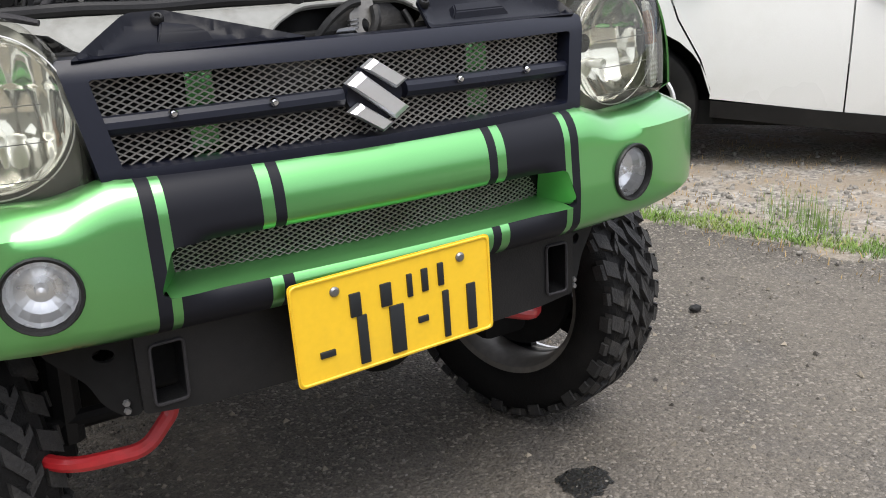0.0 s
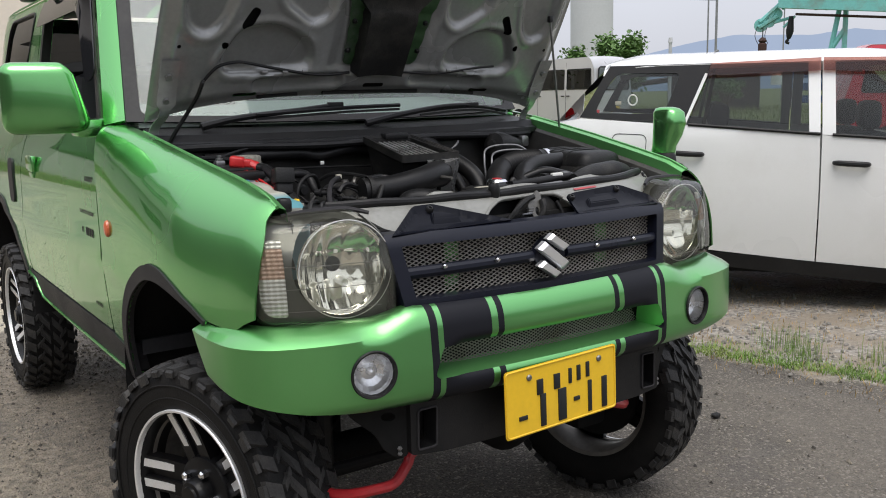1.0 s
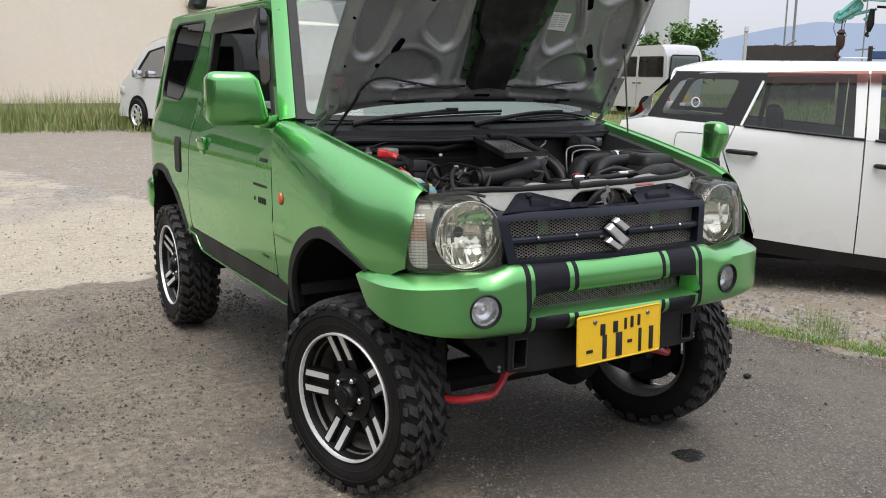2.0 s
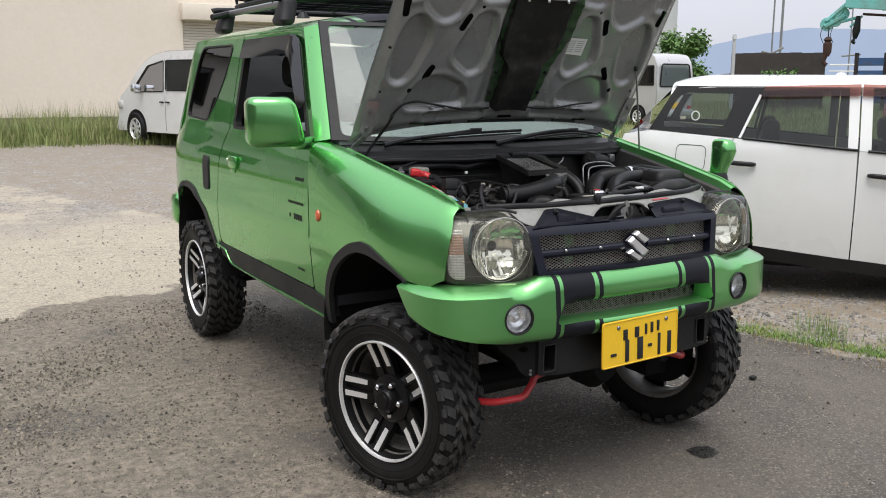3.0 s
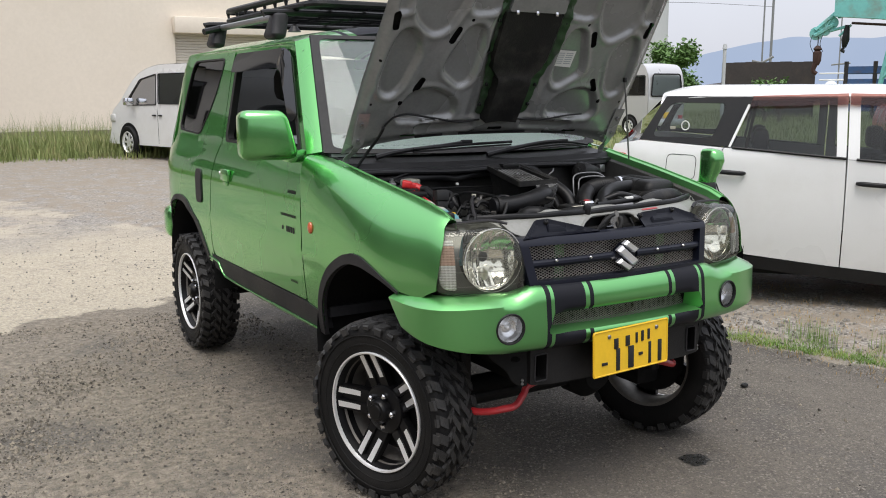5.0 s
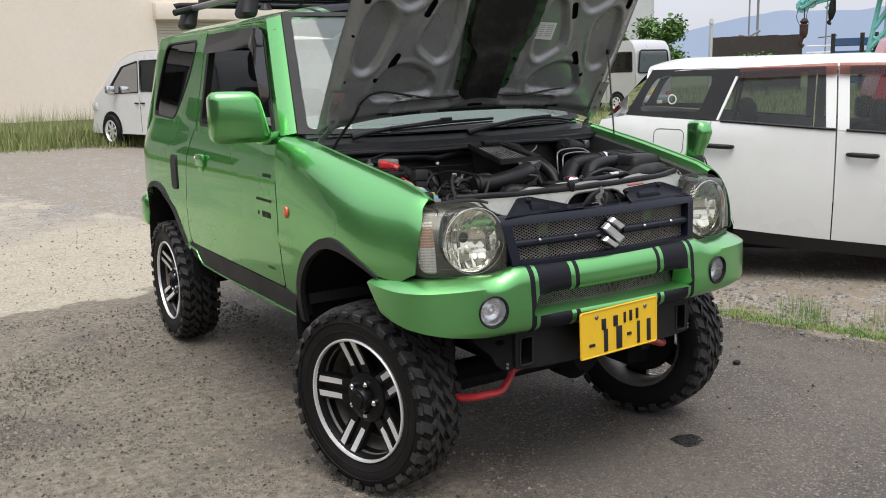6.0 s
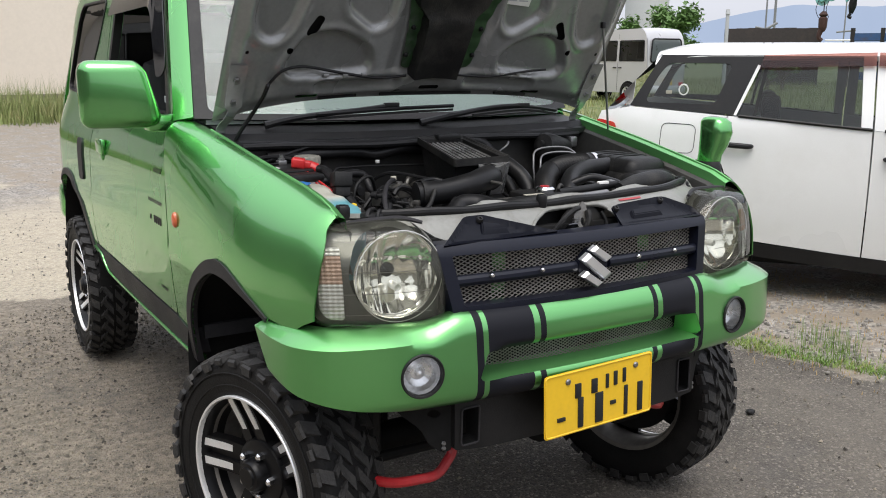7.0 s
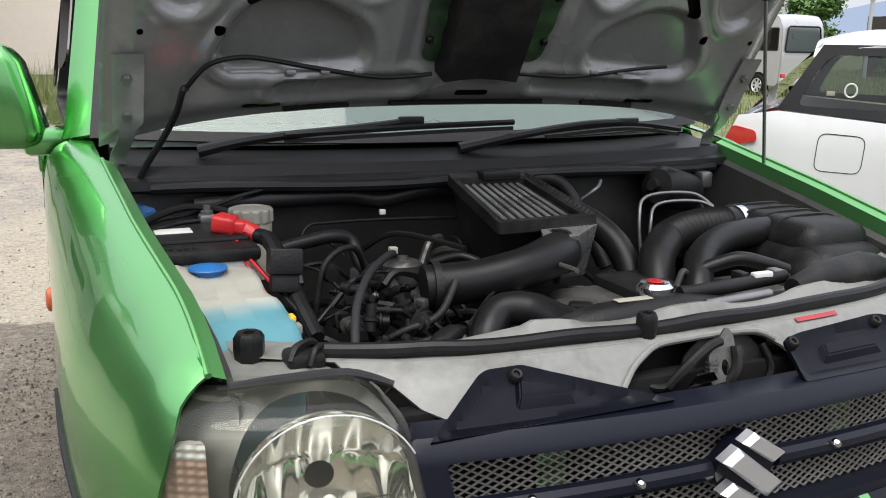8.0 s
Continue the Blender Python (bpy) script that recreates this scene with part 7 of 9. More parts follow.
for c, ax in (((-0.218, 0.017, 1.045), (-1, 0.15, 0)), ((0.020, 0.052, 1.073), (0.6, 0.8, 0.0))):
    bm = mesh()
    revolve(bm, [(0.037, -0.006), (0.0385, -0.006), (0.0385, 0.006), (0.037, 0.006)], Matrix.Translation(c) @ Vector(ax).to_track_quat("Z", "Y").to_matrix().to_4x4(), 20, 0, True)
    part("hose_clamp", bm, M_ENGINE, cooler)
# throttle body and its clutter of small castings
throttle = new("throttle_body", None)
throttle.parent = car
tagged(throttle, "dirty alloy throttle body with small hoses")
rng = random.Random(4)
for k in range(46):
    bm = mesh()
    c = Vector((rng.uniform(-0.36, -0.20), rng.uniform(-0.07, 0.14), rng.uniform(0.95, 1.05)))
    s = [rng.uniform(0.005, 0.014) for _ in range(3)]
    if k % 4 == 0:
        box(bm, c - Vector(s), c + Vector(s), 0.003, Matrix.Translation(c) @ pose(0, 0, 0, rng.uniform(-15, 15), rng.uniform(-15, 15), rng.uniform(0, 90)) @ Matrix.Translation(-c))
    else:
        a, b = s[0], s[1] * 1.6
        revolve(bm, [(0, -b), (a * 0.8, -b), (a * 0.8, -b * 0.3), (a * 1.15, -b * 0.25), (a * 1.15, 0), (a * 0.7, 0.1 * b), (a * 0.7, b), (0, b)], Matrix.Translation(c) @ pose(0, 0, 0, rng.choice((0, 90, 70, 100)), rng.choice((0, 90, 20)), rng.uniform(0, 180)), 14)
    part("casting", bm, rng.choice([M_ALLOY, M_ENGINE, M_ENGINE, M_HOSE, M_ENGINE]), throttle)
bm = mesh()
revolve(bm, [(0.024, -0.02), (0.026, 0.008), (0.020, 0.014), (0.008, 0.016), (0.007, 0.022), (0.0, 0.023)], Matrix.Translation((-0.225, 0.135, 1.045)) @ Matrix.Diagonal((1.3, 1, 1, 1)), 20)
part("throttle_cover", bm, M_ALLOY, throttle)
HOSES = [
    ([(-0.40, -0.16, 0.93), (-0.39, -0.12, 1.0), (-0.365, -0.05, 1.045), (-0.32, 0.03, 1.068), (-0.27, 0.10, 1.074), (-0.235, 0.145, 1.072)], 0.0062, M_TRIM, "thin black hose"),
    ([(-0.42, 0.25, 1.062), (-0.36, 0.25, 1.075), (-0.305, 0.25, 1.082), (-0.275, 0.25, 1.070), (-0.268, 0.22, 1.035), (-0.25, 0.18, 1.022), (-0.21, 0.16, 1.028)], 0.012, M_HOSE, "black heater hose"),
    ([(-0.52, 0.37, 1.125), (-0.40, 0.365, 1.13), (-0.25, 0.37, 1.13), (-0.18, 0.37, 1.12), (-0.08, 0.365, 1.135), (0.02, 0.36, 1.125)], 0.016, M_HOSE, "black hose along the bulkhead"),
    ([(-0.36, 0.30, 1.0), (-0.34, 0.32, 1.08), (-0.28, 0.33, 1.09), (-0.1, 0.34, 1.085), (0.0, 0.34, 1.08)], 0.0032, M_ENGINE, "thin steel pipe"),
    ([(-0.38, 0.12, 0.95), (-0.36, 0.13, 1.06), (-0.30, 0.16, 1.08), (-0.26, 0.2, 1.0)], 0.005, M_ENGINE, "thin black pipe"),
    ([(0.05, 0.35, 1.14), (0.14, 0.35, 1.15), (0.20, 0.34, 1.13), (0.23, 0.30, 1.06), (0.25, 0.25, 0.98)], 0.016, M_HOSE, "black hose"),
    ([(0.22, 0.32, 1.10), (0.25, 0.30, 1.13), (0.28, 0.33, 1.14)], 0.0035, M_STEEL, "short wire"),
    ([(-0.20, -0.11, 0.93), (-0.185, -0.095, 0.99), (-0.150, -0.070, 1.022), (-0.105, -0.085, 1.024), (-0.085, -0.125, 1.018), (-0.075, -0.16, 1.016)], 0.026, M_HOSE, "black radiator hose"),
    ([(-0.30, -0.13, 0.92), (-0.27, -0.11, 0.99), (-0.23, -0.08, 1.0)], 0.015, M_HOSE, "black hose"),
    ([(-0.36, -0.02, 0.96), (-0.30, -0.05, 1.0), (-0.24, -0.05, 1.02), (-0.2, -0.02, 1.06)], 0.006, M_ENGINE, "thin cable"),
    ([(-0.21, 0.06, 1.07), (-0.15, 0.07, 1.075), (-0.12, 0.03, 1.06), (-0.16, 0.0, 1.05)], 0.007, M_HOSE, "small curved hose"),
    ([(0.30, 0.20, 0.98), (0.30, 0.22, 1.08), (0.33, 0.24, 1.12), (0.42, 0.22, 1.125), (0.46, 0.2, 1.10)], 0.0035, M_STEEL, "bent metal brake pipe"),
    ([(0.32, 0.20, 0.98), (0.32, 0.21, 1.07), (0.35, 0.23, 1.105), (0.43, 0.21, 1.11), (0.47, 0.19, 1.09)], 0.0035, M_STEEL, "bent metal brake pipe"),
    ([(0.10, -0.165, 1.05), (0.20, -0.17, 1.055), (0.30, -0.165, 1.06)], 0.011, M_HOSE, "black overflow hose"),
    ([(0.12, -0.20, 1.04), (0.24, -0.20, 1.045)], 0.009, M_STEEL, "pale metal pipe"),
    ([(0.22, -0.06, 1.05), (0.28, -0.08, 1.07), (0.33, -0.10, 1.06), (0.36, -0.11, 1.05)], 0.012, M_HOSE, "black hose"),
]
for pts, r, m, text in HOSES:
    bm = mesh()
    tube(bm, pts, r, 12, 7)
    part("hose", bm, m, car, text)
for c, s, m in (((-0.182, 0.352, 1.099), (0.006, 0.004, 0.005), M_WHITE), ((0.012, -0.172, 1.0525), (0.030, 0.008, 0.001), M_TANK), ((-0.24, 0.14, 1.076), (0.007, 0.006, 0.006), M_TANK), ((0.250, -0.170, 1.066), (0.018, 0.006, 0.006), M_WHITE), ((0.285, -0.160, 1.064), (0.010, 0.010, 0.008), M_STEEL), ((0.225, -0.150, 1.060), (0.008, 0.012, 0.010), M_BLACK)):
    bm = mesh()
    box(bm, Vector(c) - Vector(s), Vector(c) + Vector(s), 0.002)
    part("small_clip", bm, m, car)
# right-hand airbox, bellows, second pipe
airbox = new("airbox", None)
airbox.parent = car
tagged(airbox, "big dusty black plastic airbox")
bm = mesh()
for lo, hi, bv in (((0.42, -0.13, 0.92), (0.597, 0.20, 1.08), 0.04), ((0.435, -0.08, 1.03), (0.595, 0.19, 1.112), 0.045), ((0.40, -0.13, 0.95), (0.56, -0.02, 1.075), 0.045)):
    box(bm, lo, hi, bv, None, 3)
part("airbox_shell", bm, M_ENGINE, airbox)
for k in range(4):
    bm = mesh()
    y = 0.01 + k * 0.042
    tube(bm, [(0.437, y, 1.07), (0.452, y, 1.106), (0.52, y, 1.1135), (0.575, y, 1.108), (0.594, y, 1.08)], 0.0035, 6, 4)
    part("airbox_rib", bm, M_ENGINE, airbox)
bm = mesh()
tube(bm, [(0.185, -0.02, 0.95), (0.190, 0.005, 1.01), (0.215, 0.045, 1.050), (0.262, 0.080, 1.072)], [0.029, 0.031, 0.032, 0.032], 18, 6)
part("intake_elbow", bm, M_HOSE, airbox, "smooth black intake elbow")
bm = mesh()
tube(bm, [(0.255, 0.076, 1.070), (0.31, 0.098, 1.080), (0.37, 0.110, 1.084), (0.415, 0.114, 1.084)], 0.0295, 20, 9, True, 0.0045)
part("bellows", bm, M_HOSE, airbox, "ribbed black intake bellows", 25)
bm = mesh()
tube(bm, [(0.41, 0.114, 1.084), (0.44, 0.116, 1.083), (0.49, 0.118, 1.082)], 0.0315, 18, 3)
part("intake_cuff", bm, M_HOSE, airbox, "smooth black hose cuff")
bm = mesh()
tube(bm, [(0.200, -0.105, 0.96), (0.212, -0.070, 1.025), (0.258, -0.020, 1.062), (0.33, 0.020, 1.078), (0.41, 0.038, 1.082), (0.50, 0.050, 1.082)], 0.0255, 16, 8)
part("breather_pipe", bm, M_HOSE, airbox, "smooth black breather pipe")
for c, ax, r in (((0.448, 0.116, 1.083), (1, 0.05, 0), 0.0340), ((0.472, 0.046, 1.082), (1, 0.1, 0), 0.0275)):
    bm = mesh()
    revolve(bm, [(r - 0.002, -0.008), (r, -0.008), (r, 0.008), (r - 0.002, 0.008)], Matrix.Translation(c) @ Vector(ax).to_track_quat("Z", "Y").to_matrix().to_4x4(), 22, 0, True)
    part("hose_clamp", bm, M_CHROME, airbox, "bright hose clamp")
bm = mesh()
tube(bm, [(0.27, -0.215, 1.055), (0.34, -0.205, 1.062), (0.43, -0.195, 1.066), (0.49, -0.185, 1.06)], [0.016, 0.027, 0.030, 0.018], 14, 6)
part("intake_snout", bm, M_ENGINE, airbox, "black intake snout")
bm = mesh()
revolve(bm, [(0.0, -0.075), (0.030, -0.070), (0.042, -0.06), (0.044, 0.045), (0.036, 0.06), (0.014, 0.065), (0.012, 0.08), (0, 0.08)], Matrix.Translation((0.47, 0.345, 1.112)) @ pose(0, 0, 0, 0, -78, 20), 20)
motor = part("wiper_motor", bm, M_ENGINE, car, "round black wiper motor")
bm = mesh()
box(bm, (0.545, 0.34, 1.11), (0.575, 0.375, 1.145), 0.006)
tube(bm, [(0.55, 0.35, 1.10), (0.56, 0.345, 1.05), (0.575, 0.33, 1.0)], 0.004, 6, 4)
part("motor_plug", bm, M_STEEL, motor)
# engine lump, radiator tank, cap
engine = new("engine", None)
engine.parent = car
tagged(engine, "dusty small turbo engine")
bm = mesh()
box(bm, (-0.02, -0.14, 0.80), (0.24, 0.36, 0.985), 0.03, None, 3)
box(bm, (-0.36, -0.08, 0.68), (0.36, 0.36, 0.86), 0.03)
part("engine_block", bm, M_ENGINE, engine)
bm = mesh()
box(bm, (0.0, -0.12, 0.96), (0.13, 0.06, 1.012), 0.02, None, 3)
revolve(bm, [(0.055, 0.98), (0.052, 1.005), (0.035, 1.018), (0, 1.02)], Matrix.Translation((-0.02, -0.075, 0.005)), 24)
part("valve_cover", bm, M_ALLOY, engine, "dull cast alloy valve cover")
bm = mesh()
box(bm, (0.09, -0.09, 0.985), (0.20, 0.06, 1.03), 0.012)
part("coil_cover", bm, M_ENGINE, engine)
bm = mesh()
box(bm, (0.24, -0.14, 0.93), (0.35, -0.03, 1.03), 0.012)
part("coolant_bottle", bm, M_ALLOY, engine)
rng = random.Random(9)
for k in range(96):
    bm = mesh()
    c = Vector((rng.uniform(-0.39, 0.41), rng.uniform(-0.13, 0.34), rng.uniform(0.90, 1.03)))
    if k % 2:
        d = Vector((rng.uniform(-1, 1), rng.uniform(-1, 1), rng.uniform(-0.3, 0.5)))
        tube(bm, [c, c + d * 0.05 + Vector((0, 0, 0.02)), c + d * 0.12], rng.uniform(0.003, 0.008), 8, 5)
    else:
        s = [rng.uniform(0.006, 0.020) for _ in range(3)]
        box(bm, c - Vector(s), c + Vector(s), 0.006, Matrix.Translation(c) @ pose(0, 0, 0, 0, 0, rng.uniform(0, 90)) @ Matrix.Translation(-c))
    part("engine_fitting", bm, rng.choice([M_ENGINE, M_ENGINE, M_HOSE, M_ALLOY, M_BAY]), engine)
for k in range(34):
    bm = mesh()
    c = Vector((rng.uniform(-0.40, -0.05), rng.uniform(-0.05, 0.36), rng.uniform(0.93, 1.05)))
    d = Vector((rng.uniform(-0.16, 0.16), rng.uniform(-0.16, 0.10), rng.uniform(-0.12, 0.02)))
    tube(bm, [c, c + d * 0.4 + Vector((rng.uniform(-0.03, 0.03), 0, 0.03)), c + d], rng.choice([0.003, 0.004, 0.005, 0.007]), 6, 6)
    part("wire", bm, rng.choice([M_HOSE, M_HOSE, M_ENGINE]), engine)
bm = mesh()
tube(bm, [(-0.10, -0.165, 1.008), (-0.04, -0.170, 1.018), (0.10, -0.176, 1.022), (0.22, -0.180, 1.012)], [0.026, 0.032, 0.032, 0.022], 14, 5)
part("radiator_tank", bm, M_ENGINE, car, "black radiator top tank")
bm = mesh()
revolve(bm, [(0.020, 1.035), (0.022, 1.050), (0.027, 1.052), (0.028, 1.060), (0.022, 1.066), (0.0, 1.067)], Matrix.Translation((0.070, -0.143, 0)), 20)
cap = part("radiator_cap", bm, M_CHROME, car, "metal radiator cap with a red top")
bm = mesh()
revolve(bm, [(0.0135, 1.0672), (0.011, 1.0688), (0.0, 1.0692)], Matrix.Translation((0.070, -0.143, 0)), 20)
part("cap_label", bm, M_RED, cap)

# ---- roof rack ----
rack = thing("roof_rack", "black roof basket rack on low crossbars", "roof rack")
for y in (1.16, 2.02):
    bm = mesh()
    tube(bm, [(-0.66, y, 1.795), (-0.55, y, 1.808), (0.55, y, 1.808), (0.66, y, 1.795)], 0.015, 10, 4)
    bar = part("crossbar", bm, M_BLACK, rack)
    for s in (-1, 1):
        bm = mesh()
        box(bm, (s * 0.62 - 0.035, y - 0.065, 1.69), (s * 0.62 + 0.035, y + 0.065, 1.803), 0.022, None, 3)
        for v in bm.verts:
            if v.co.z > 1.74:
                v.co.y = y + (v.co.y - y) * 0.6
                v.co.x -= s * 0.02
        part("rack_foot", bm, M_TRIM, rack, "dark grey rack foot")
bm = mesh()
tube(bm, [(-0.595, 1.16, 1.790), (-0.595, 2.02, 1.790)], 0.016, 10, 1)
part("side_rail", bm, M_STEEL, rack, "grey side rail")
bm = mesh()
tube(bm, [(0.595, 1.16, 1.790), (0.595, 2.02, 1.790)], 0.016, 10, 1)
part("side_rail", bm, M_STEEL, rack, "grey side rail")
for z in (1.833, 1.883):
    bm = mesh()
    lp = rounded([(-0.52, 0.95), (0.52, 0.95), (0.52, 2.15), (-0.52, 2.15)], 0.08)
    tube(bm, [(x, y, z) for x, y in lp + lp[:1]], 0.016, 8, 1, False)
    part("basket_hoop", bm, M_BLACK, rack)
for k in range(9):
    bm = mesh()
    y = 1.0 + k * 0.138
    tube(bm, [(-0.52, y, 1.883), (-0.515, y, 1.836), (0.515, y, 1.836), (0.52, y, 1.883)], 0.012, 6, 1)
    part("basket_slat", bm, M_BLACK, rack)
for x in (-0.35, -0.18, 0.0, 0.18, 0.35):
    bm = mesh()
    tube(bm, [(x, 0.95, 1.836), (x, 2.15, 1.836)], 0.009, 6, 1)
    part("basket_slat", bm, M_BLACK, rack)
bm = mesh()
tube(bm, [(-0.70, 1.95, 1.765), (-0.60, 1.98, 1.790)], 0.016, 8, 1)
part("rail_end", bm, M_BLACK, rack)
bm = mesh()
tube(bm, [(-0.585, 1.02, 1.715), (-0.585, 1.02, 1.74)], [0.03, 0.012], 10, 1)
part("antenna_base", bm, M_BLACK, car)

# ---- white station wagon: x along it (towards its nose), y into its width ----
M_WHITE_PAINT = mat("white_car_paint", (0.74, 0.74, 0.72), 0.3, 0, 0.03, (1.0, 200), coat=0.8, dirt=(0.55, 0.53, 0.48), dirt_amount=0.25, dirt_scale=1.5)
M_BROWNVISOR = glass("brown_visor", (0.66, 0.45, 0.40), 0.05, 1.5)
M_TAIL = mat("red_tail_lamp", (0.55, 0.02, 0.025), 0.2, 0, 0.1, coat=0.8)
M_SILVERVAN = mat("silver_van_paint", (0.52, 0.52, 0.53), 0.35, 0.3, 0.04, (1, 200), coat=0.5)
M_REDCAR = mat("red_car_paint", (0.55, 0.03, 0.05), 0.3, 0, 0.05, coat=0.6)
M_TINT = glass("tinted_glass", (0.58, 0.62, 0.60), 0.02, 1.55)
M_WGLASS = glass("wagon_glass", (0.50, 0.55, 0.55), 0.02, 1.5, 0.02)
M_VANGLASS = glass("van_glass", (0.55, 0.60, 0.58), 0.02, 1.4)


def simple_wheel(parent, m, r, label="tyre on a silver rim"):
    """Axle along the local z of m, outer face towards +z."""
    wheel = new("wheel", None)
    wheel.parent = parent
    wheel.matrix_basis = m
    bm = mesh()
    revolve(bm, [(r * 0.66, 0.07), (r * 0.80, 0.09), (r * 0.95, 0.085), (r, 0.06), (r, -0.09), (r * 0.9, -0.11), (r * 0.66, -0.1)], None, 40)
    part("tyre", bm, M_TYRE, wheel)
    bm = mesh()
    revolve(bm, [(r * 0.67, 0.075), (r * 0.64, 0.082), (r * 0.60, 0.06), (r * 0.57, 0.0)], None, 40)
    revolve(bm, [(r * 0.2, 0.03), (r * 0.2, 0.06), (0, 0.065)], None, 20)
    for k in range(7):
        t = pose(0, 0, 0, 0, 0, k * 360 / 7)
        box(bm, (r * 0.15, -0.022, 0.03), (r * 0.62, 0.022, 0.062), 0.006, t)
    part("rim", bm, M_SILVER, wheel)
    return wheel


wagon = thing("station_wagon", "white station wagon with black roof pillars and brown window visors", "car", m=Matrix.Translation((2.67, 1.61, 0)) @ pose(0, 0, 0, 0, 0, math.degrees(math.atan2(-0.7526, 0.6585))))
WW = 1.66


def wagon_y(z):
    if z > 1.04:
        return 0.012 + (z - 1.04) * 0.30
    return 0.012 * ((z - 0.75) / 0.29) ** 2 if z > 0.75 else 0.05 * ((0.75 - z) / 0.5) ** 2


def wagon_side(far):
    def at(s, z, out=0.0):
        y = wagon_y(z) - out + 0.10 * max(0, (-0.45 - s) / 0.35) ** 2 + 0.25 * max(0, (s - 2.7) / 0.8) ** 2
        return (s, WW - y if far else y, z)
    into = (0, -1 if far else 1, 0)

    def belt(s):
        return lerp_table(s, [(-0.75, 1.09), (0.0, 1.09), (0.75, 1.025), (1.6, 0.96), (2.0, 0.94), (3.4, 0.78)])

    def panel(name, loop, holes=(), m=M_WHITE_PAINT, out=0.0, thick=0.02, text="", parent=wagon, step=0.08):
        b = mesh()
        sheet(b, loop, holes, lambda s, z: at(s, z, out), step, thick, back=into)
        return part(name, b, m, parent, text)
    arch_r = [(-0.17 + 0.375 * math.cos(a), 0.33 + 0.375 * math.sin(a)) for a in np.linspace(2.9, 0.10, 14)]
    arch_f = [(2.42 + 0.375 * math.cos(a), 0.31 + 0.375 * math.sin(a)) for a in np.linspace(3.05, 0.10, 14)]
    panel("rear_quarter", [(-0.77, 0.42)] + [(-0.56, 0.36)] + arch_r + [(0.19, 0.40), (0.14, 0.55), (0.03, 0.74), (-0.035, 0.92), (0.03, 1.085), (-0.52, 1.13), (-0.70, 1.10), (-0.76, 0.95)])
    rear_door = panel("rear_door", [(0.196, 0.362), (0.198, 0.41), (0.148, 0.555), (0.038, 0.745), (-0.027, 0.92), (0.036, 1.085)] + [(s, belt(s)) for s in np.linspace(0.1, 0.80, 8)] + [(0.802, 0.8), (0.803, 0.30)])
    front_door = panel("front_door", [(0.811, 0.30), (0.810, 0.8)] + [(s, belt(s)) for s in np.linspace(0.81, 1.80, 9)] + [(1.87, 0.7), (1.86, 0.22)])
    panel("front_fender", [(1.868, 0.24), (1.878, 0.7)] + [(s, belt(s)) for s in np.linspace(1.81, 3.35, 9)] + [(3.50, 0.60), (3.48, 0.30), (2.82, 0.24)] + arch_f[::-1])
    sill = panel("side_skirt", [(0.20, 0.27), (0.20, 0.352), (1.86, 0.215), (2.04, 0.215), (2.03, 0.12), (1.86, 0.12)], (), M_BLACK, 0.004, 0.06, "black side skirt")
    for door, s, z in ((rear_door, 0.085, 0.922), (front_door, 0.965, 0.862)):
        b = mesh()
        tube(b, [at(s - 0.09, z + 0.004, 0.004), at(s - 0.06, z + 0.004, 0.035), at(s + 0.06, z - 0.004, 0.035), at(s + 0.09, z - 0.006, 0.004)], [0.012, 0.016, 0.016, 0.012], 10, 5)
        h = part("door_handle", b, M_BLACK, door, "black door handle")
        b = mesh()
        sheet(b, [at(s, z)[:1] + (z,) for z in ()] or ellipse(s, z + 0.012, 0.05, 0.032), (), lambda u, v: at(u, v, 0.0015), 0.03)
        part("handle_cup", b, M_WHITE_PAINT, h)
    # fuel lid seam
    if not far:
        lid = rounded([(-0.345, 0.87), (-0.15, 0.865), (-0.14, 1.03), (-0.335, 1.04)], 0.04)
        b = mesh()
        tube(b, [at(u, v, 0.0) for u, v in lid + lid[:1]], 0.0022, 5, 1, False)
        part("fuel_lid_seam", b, M_TRIM, wagon)
    # greenhouse
    dark = [(-0.53, 1.135), (-0.36, 1.43), (0.215, 1.43), (0.080, 1.092)]
    inner = rounded([(-0.445, 1.155), (-0.375, 1.31, 0.05), (-0.315, 1.385), (0.045, 1.380), (-0.045, 1.148)], 0.04)
    quarter = panel("quarter_pillar", dark, [inner], M_BLACK, 0.0, 0.015, "gloss black quarter pillar")
    panel("quarter_pane", [tuple(Vector((-0.2, 1.26)) + (Vector(p) - Vector((-0.2, 1.26))) * 1.05) for p in inner], (), M_WGLASS, -0.008, 0.0, "", quarter)
    panel("pillar_strip", [(0.062, 1.091), (0.078, 1.089), (0.196, 1.370), (0.180, 1.376)], (), M_WHITE_PAINT, 0.006, 0.02)
    win_r = [(0.085, 1.085), (0.195, 1.345), (0.215, 1.40), (0.735, 1.425), (0.745, 1.028)]
    panel("window_pane", win_r, (), M_WGLASS, -0.004, 0.0, "tinted rear door window", rear_door)
    panel("window_divider", [(0.165, 1.075), (0.185, 1.075), (0.245, 1.40), (0.225, 1.40)], (), M_BLACK, 0.002, 0.01, "", rear_door)
    panel("door_pillar", [(0.742, 1.03), (0.800, 1.024), (0.800, 1.428), (0.735, 1.425)], (), M_WHITE_PAINT, 0.002, 0.02, "", rear_door)
    panel("door_pillar", [(0.810, 1.022), (0.880, 1.016), (0.875, 1.43), (0.810, 1.43)], (), M_WHITE_PAINT, 0.002, 0.02, "", front_door)
    panel("window_pane", [(0.882, 1.015), (0.880, 1.43), (1.25, 1.42), (1.55, 1.30), (1.80, 1.06), (1.80, 0.955)], (), M_WGLASS, -0.004, 0.0, "tinted front door window", front_door)
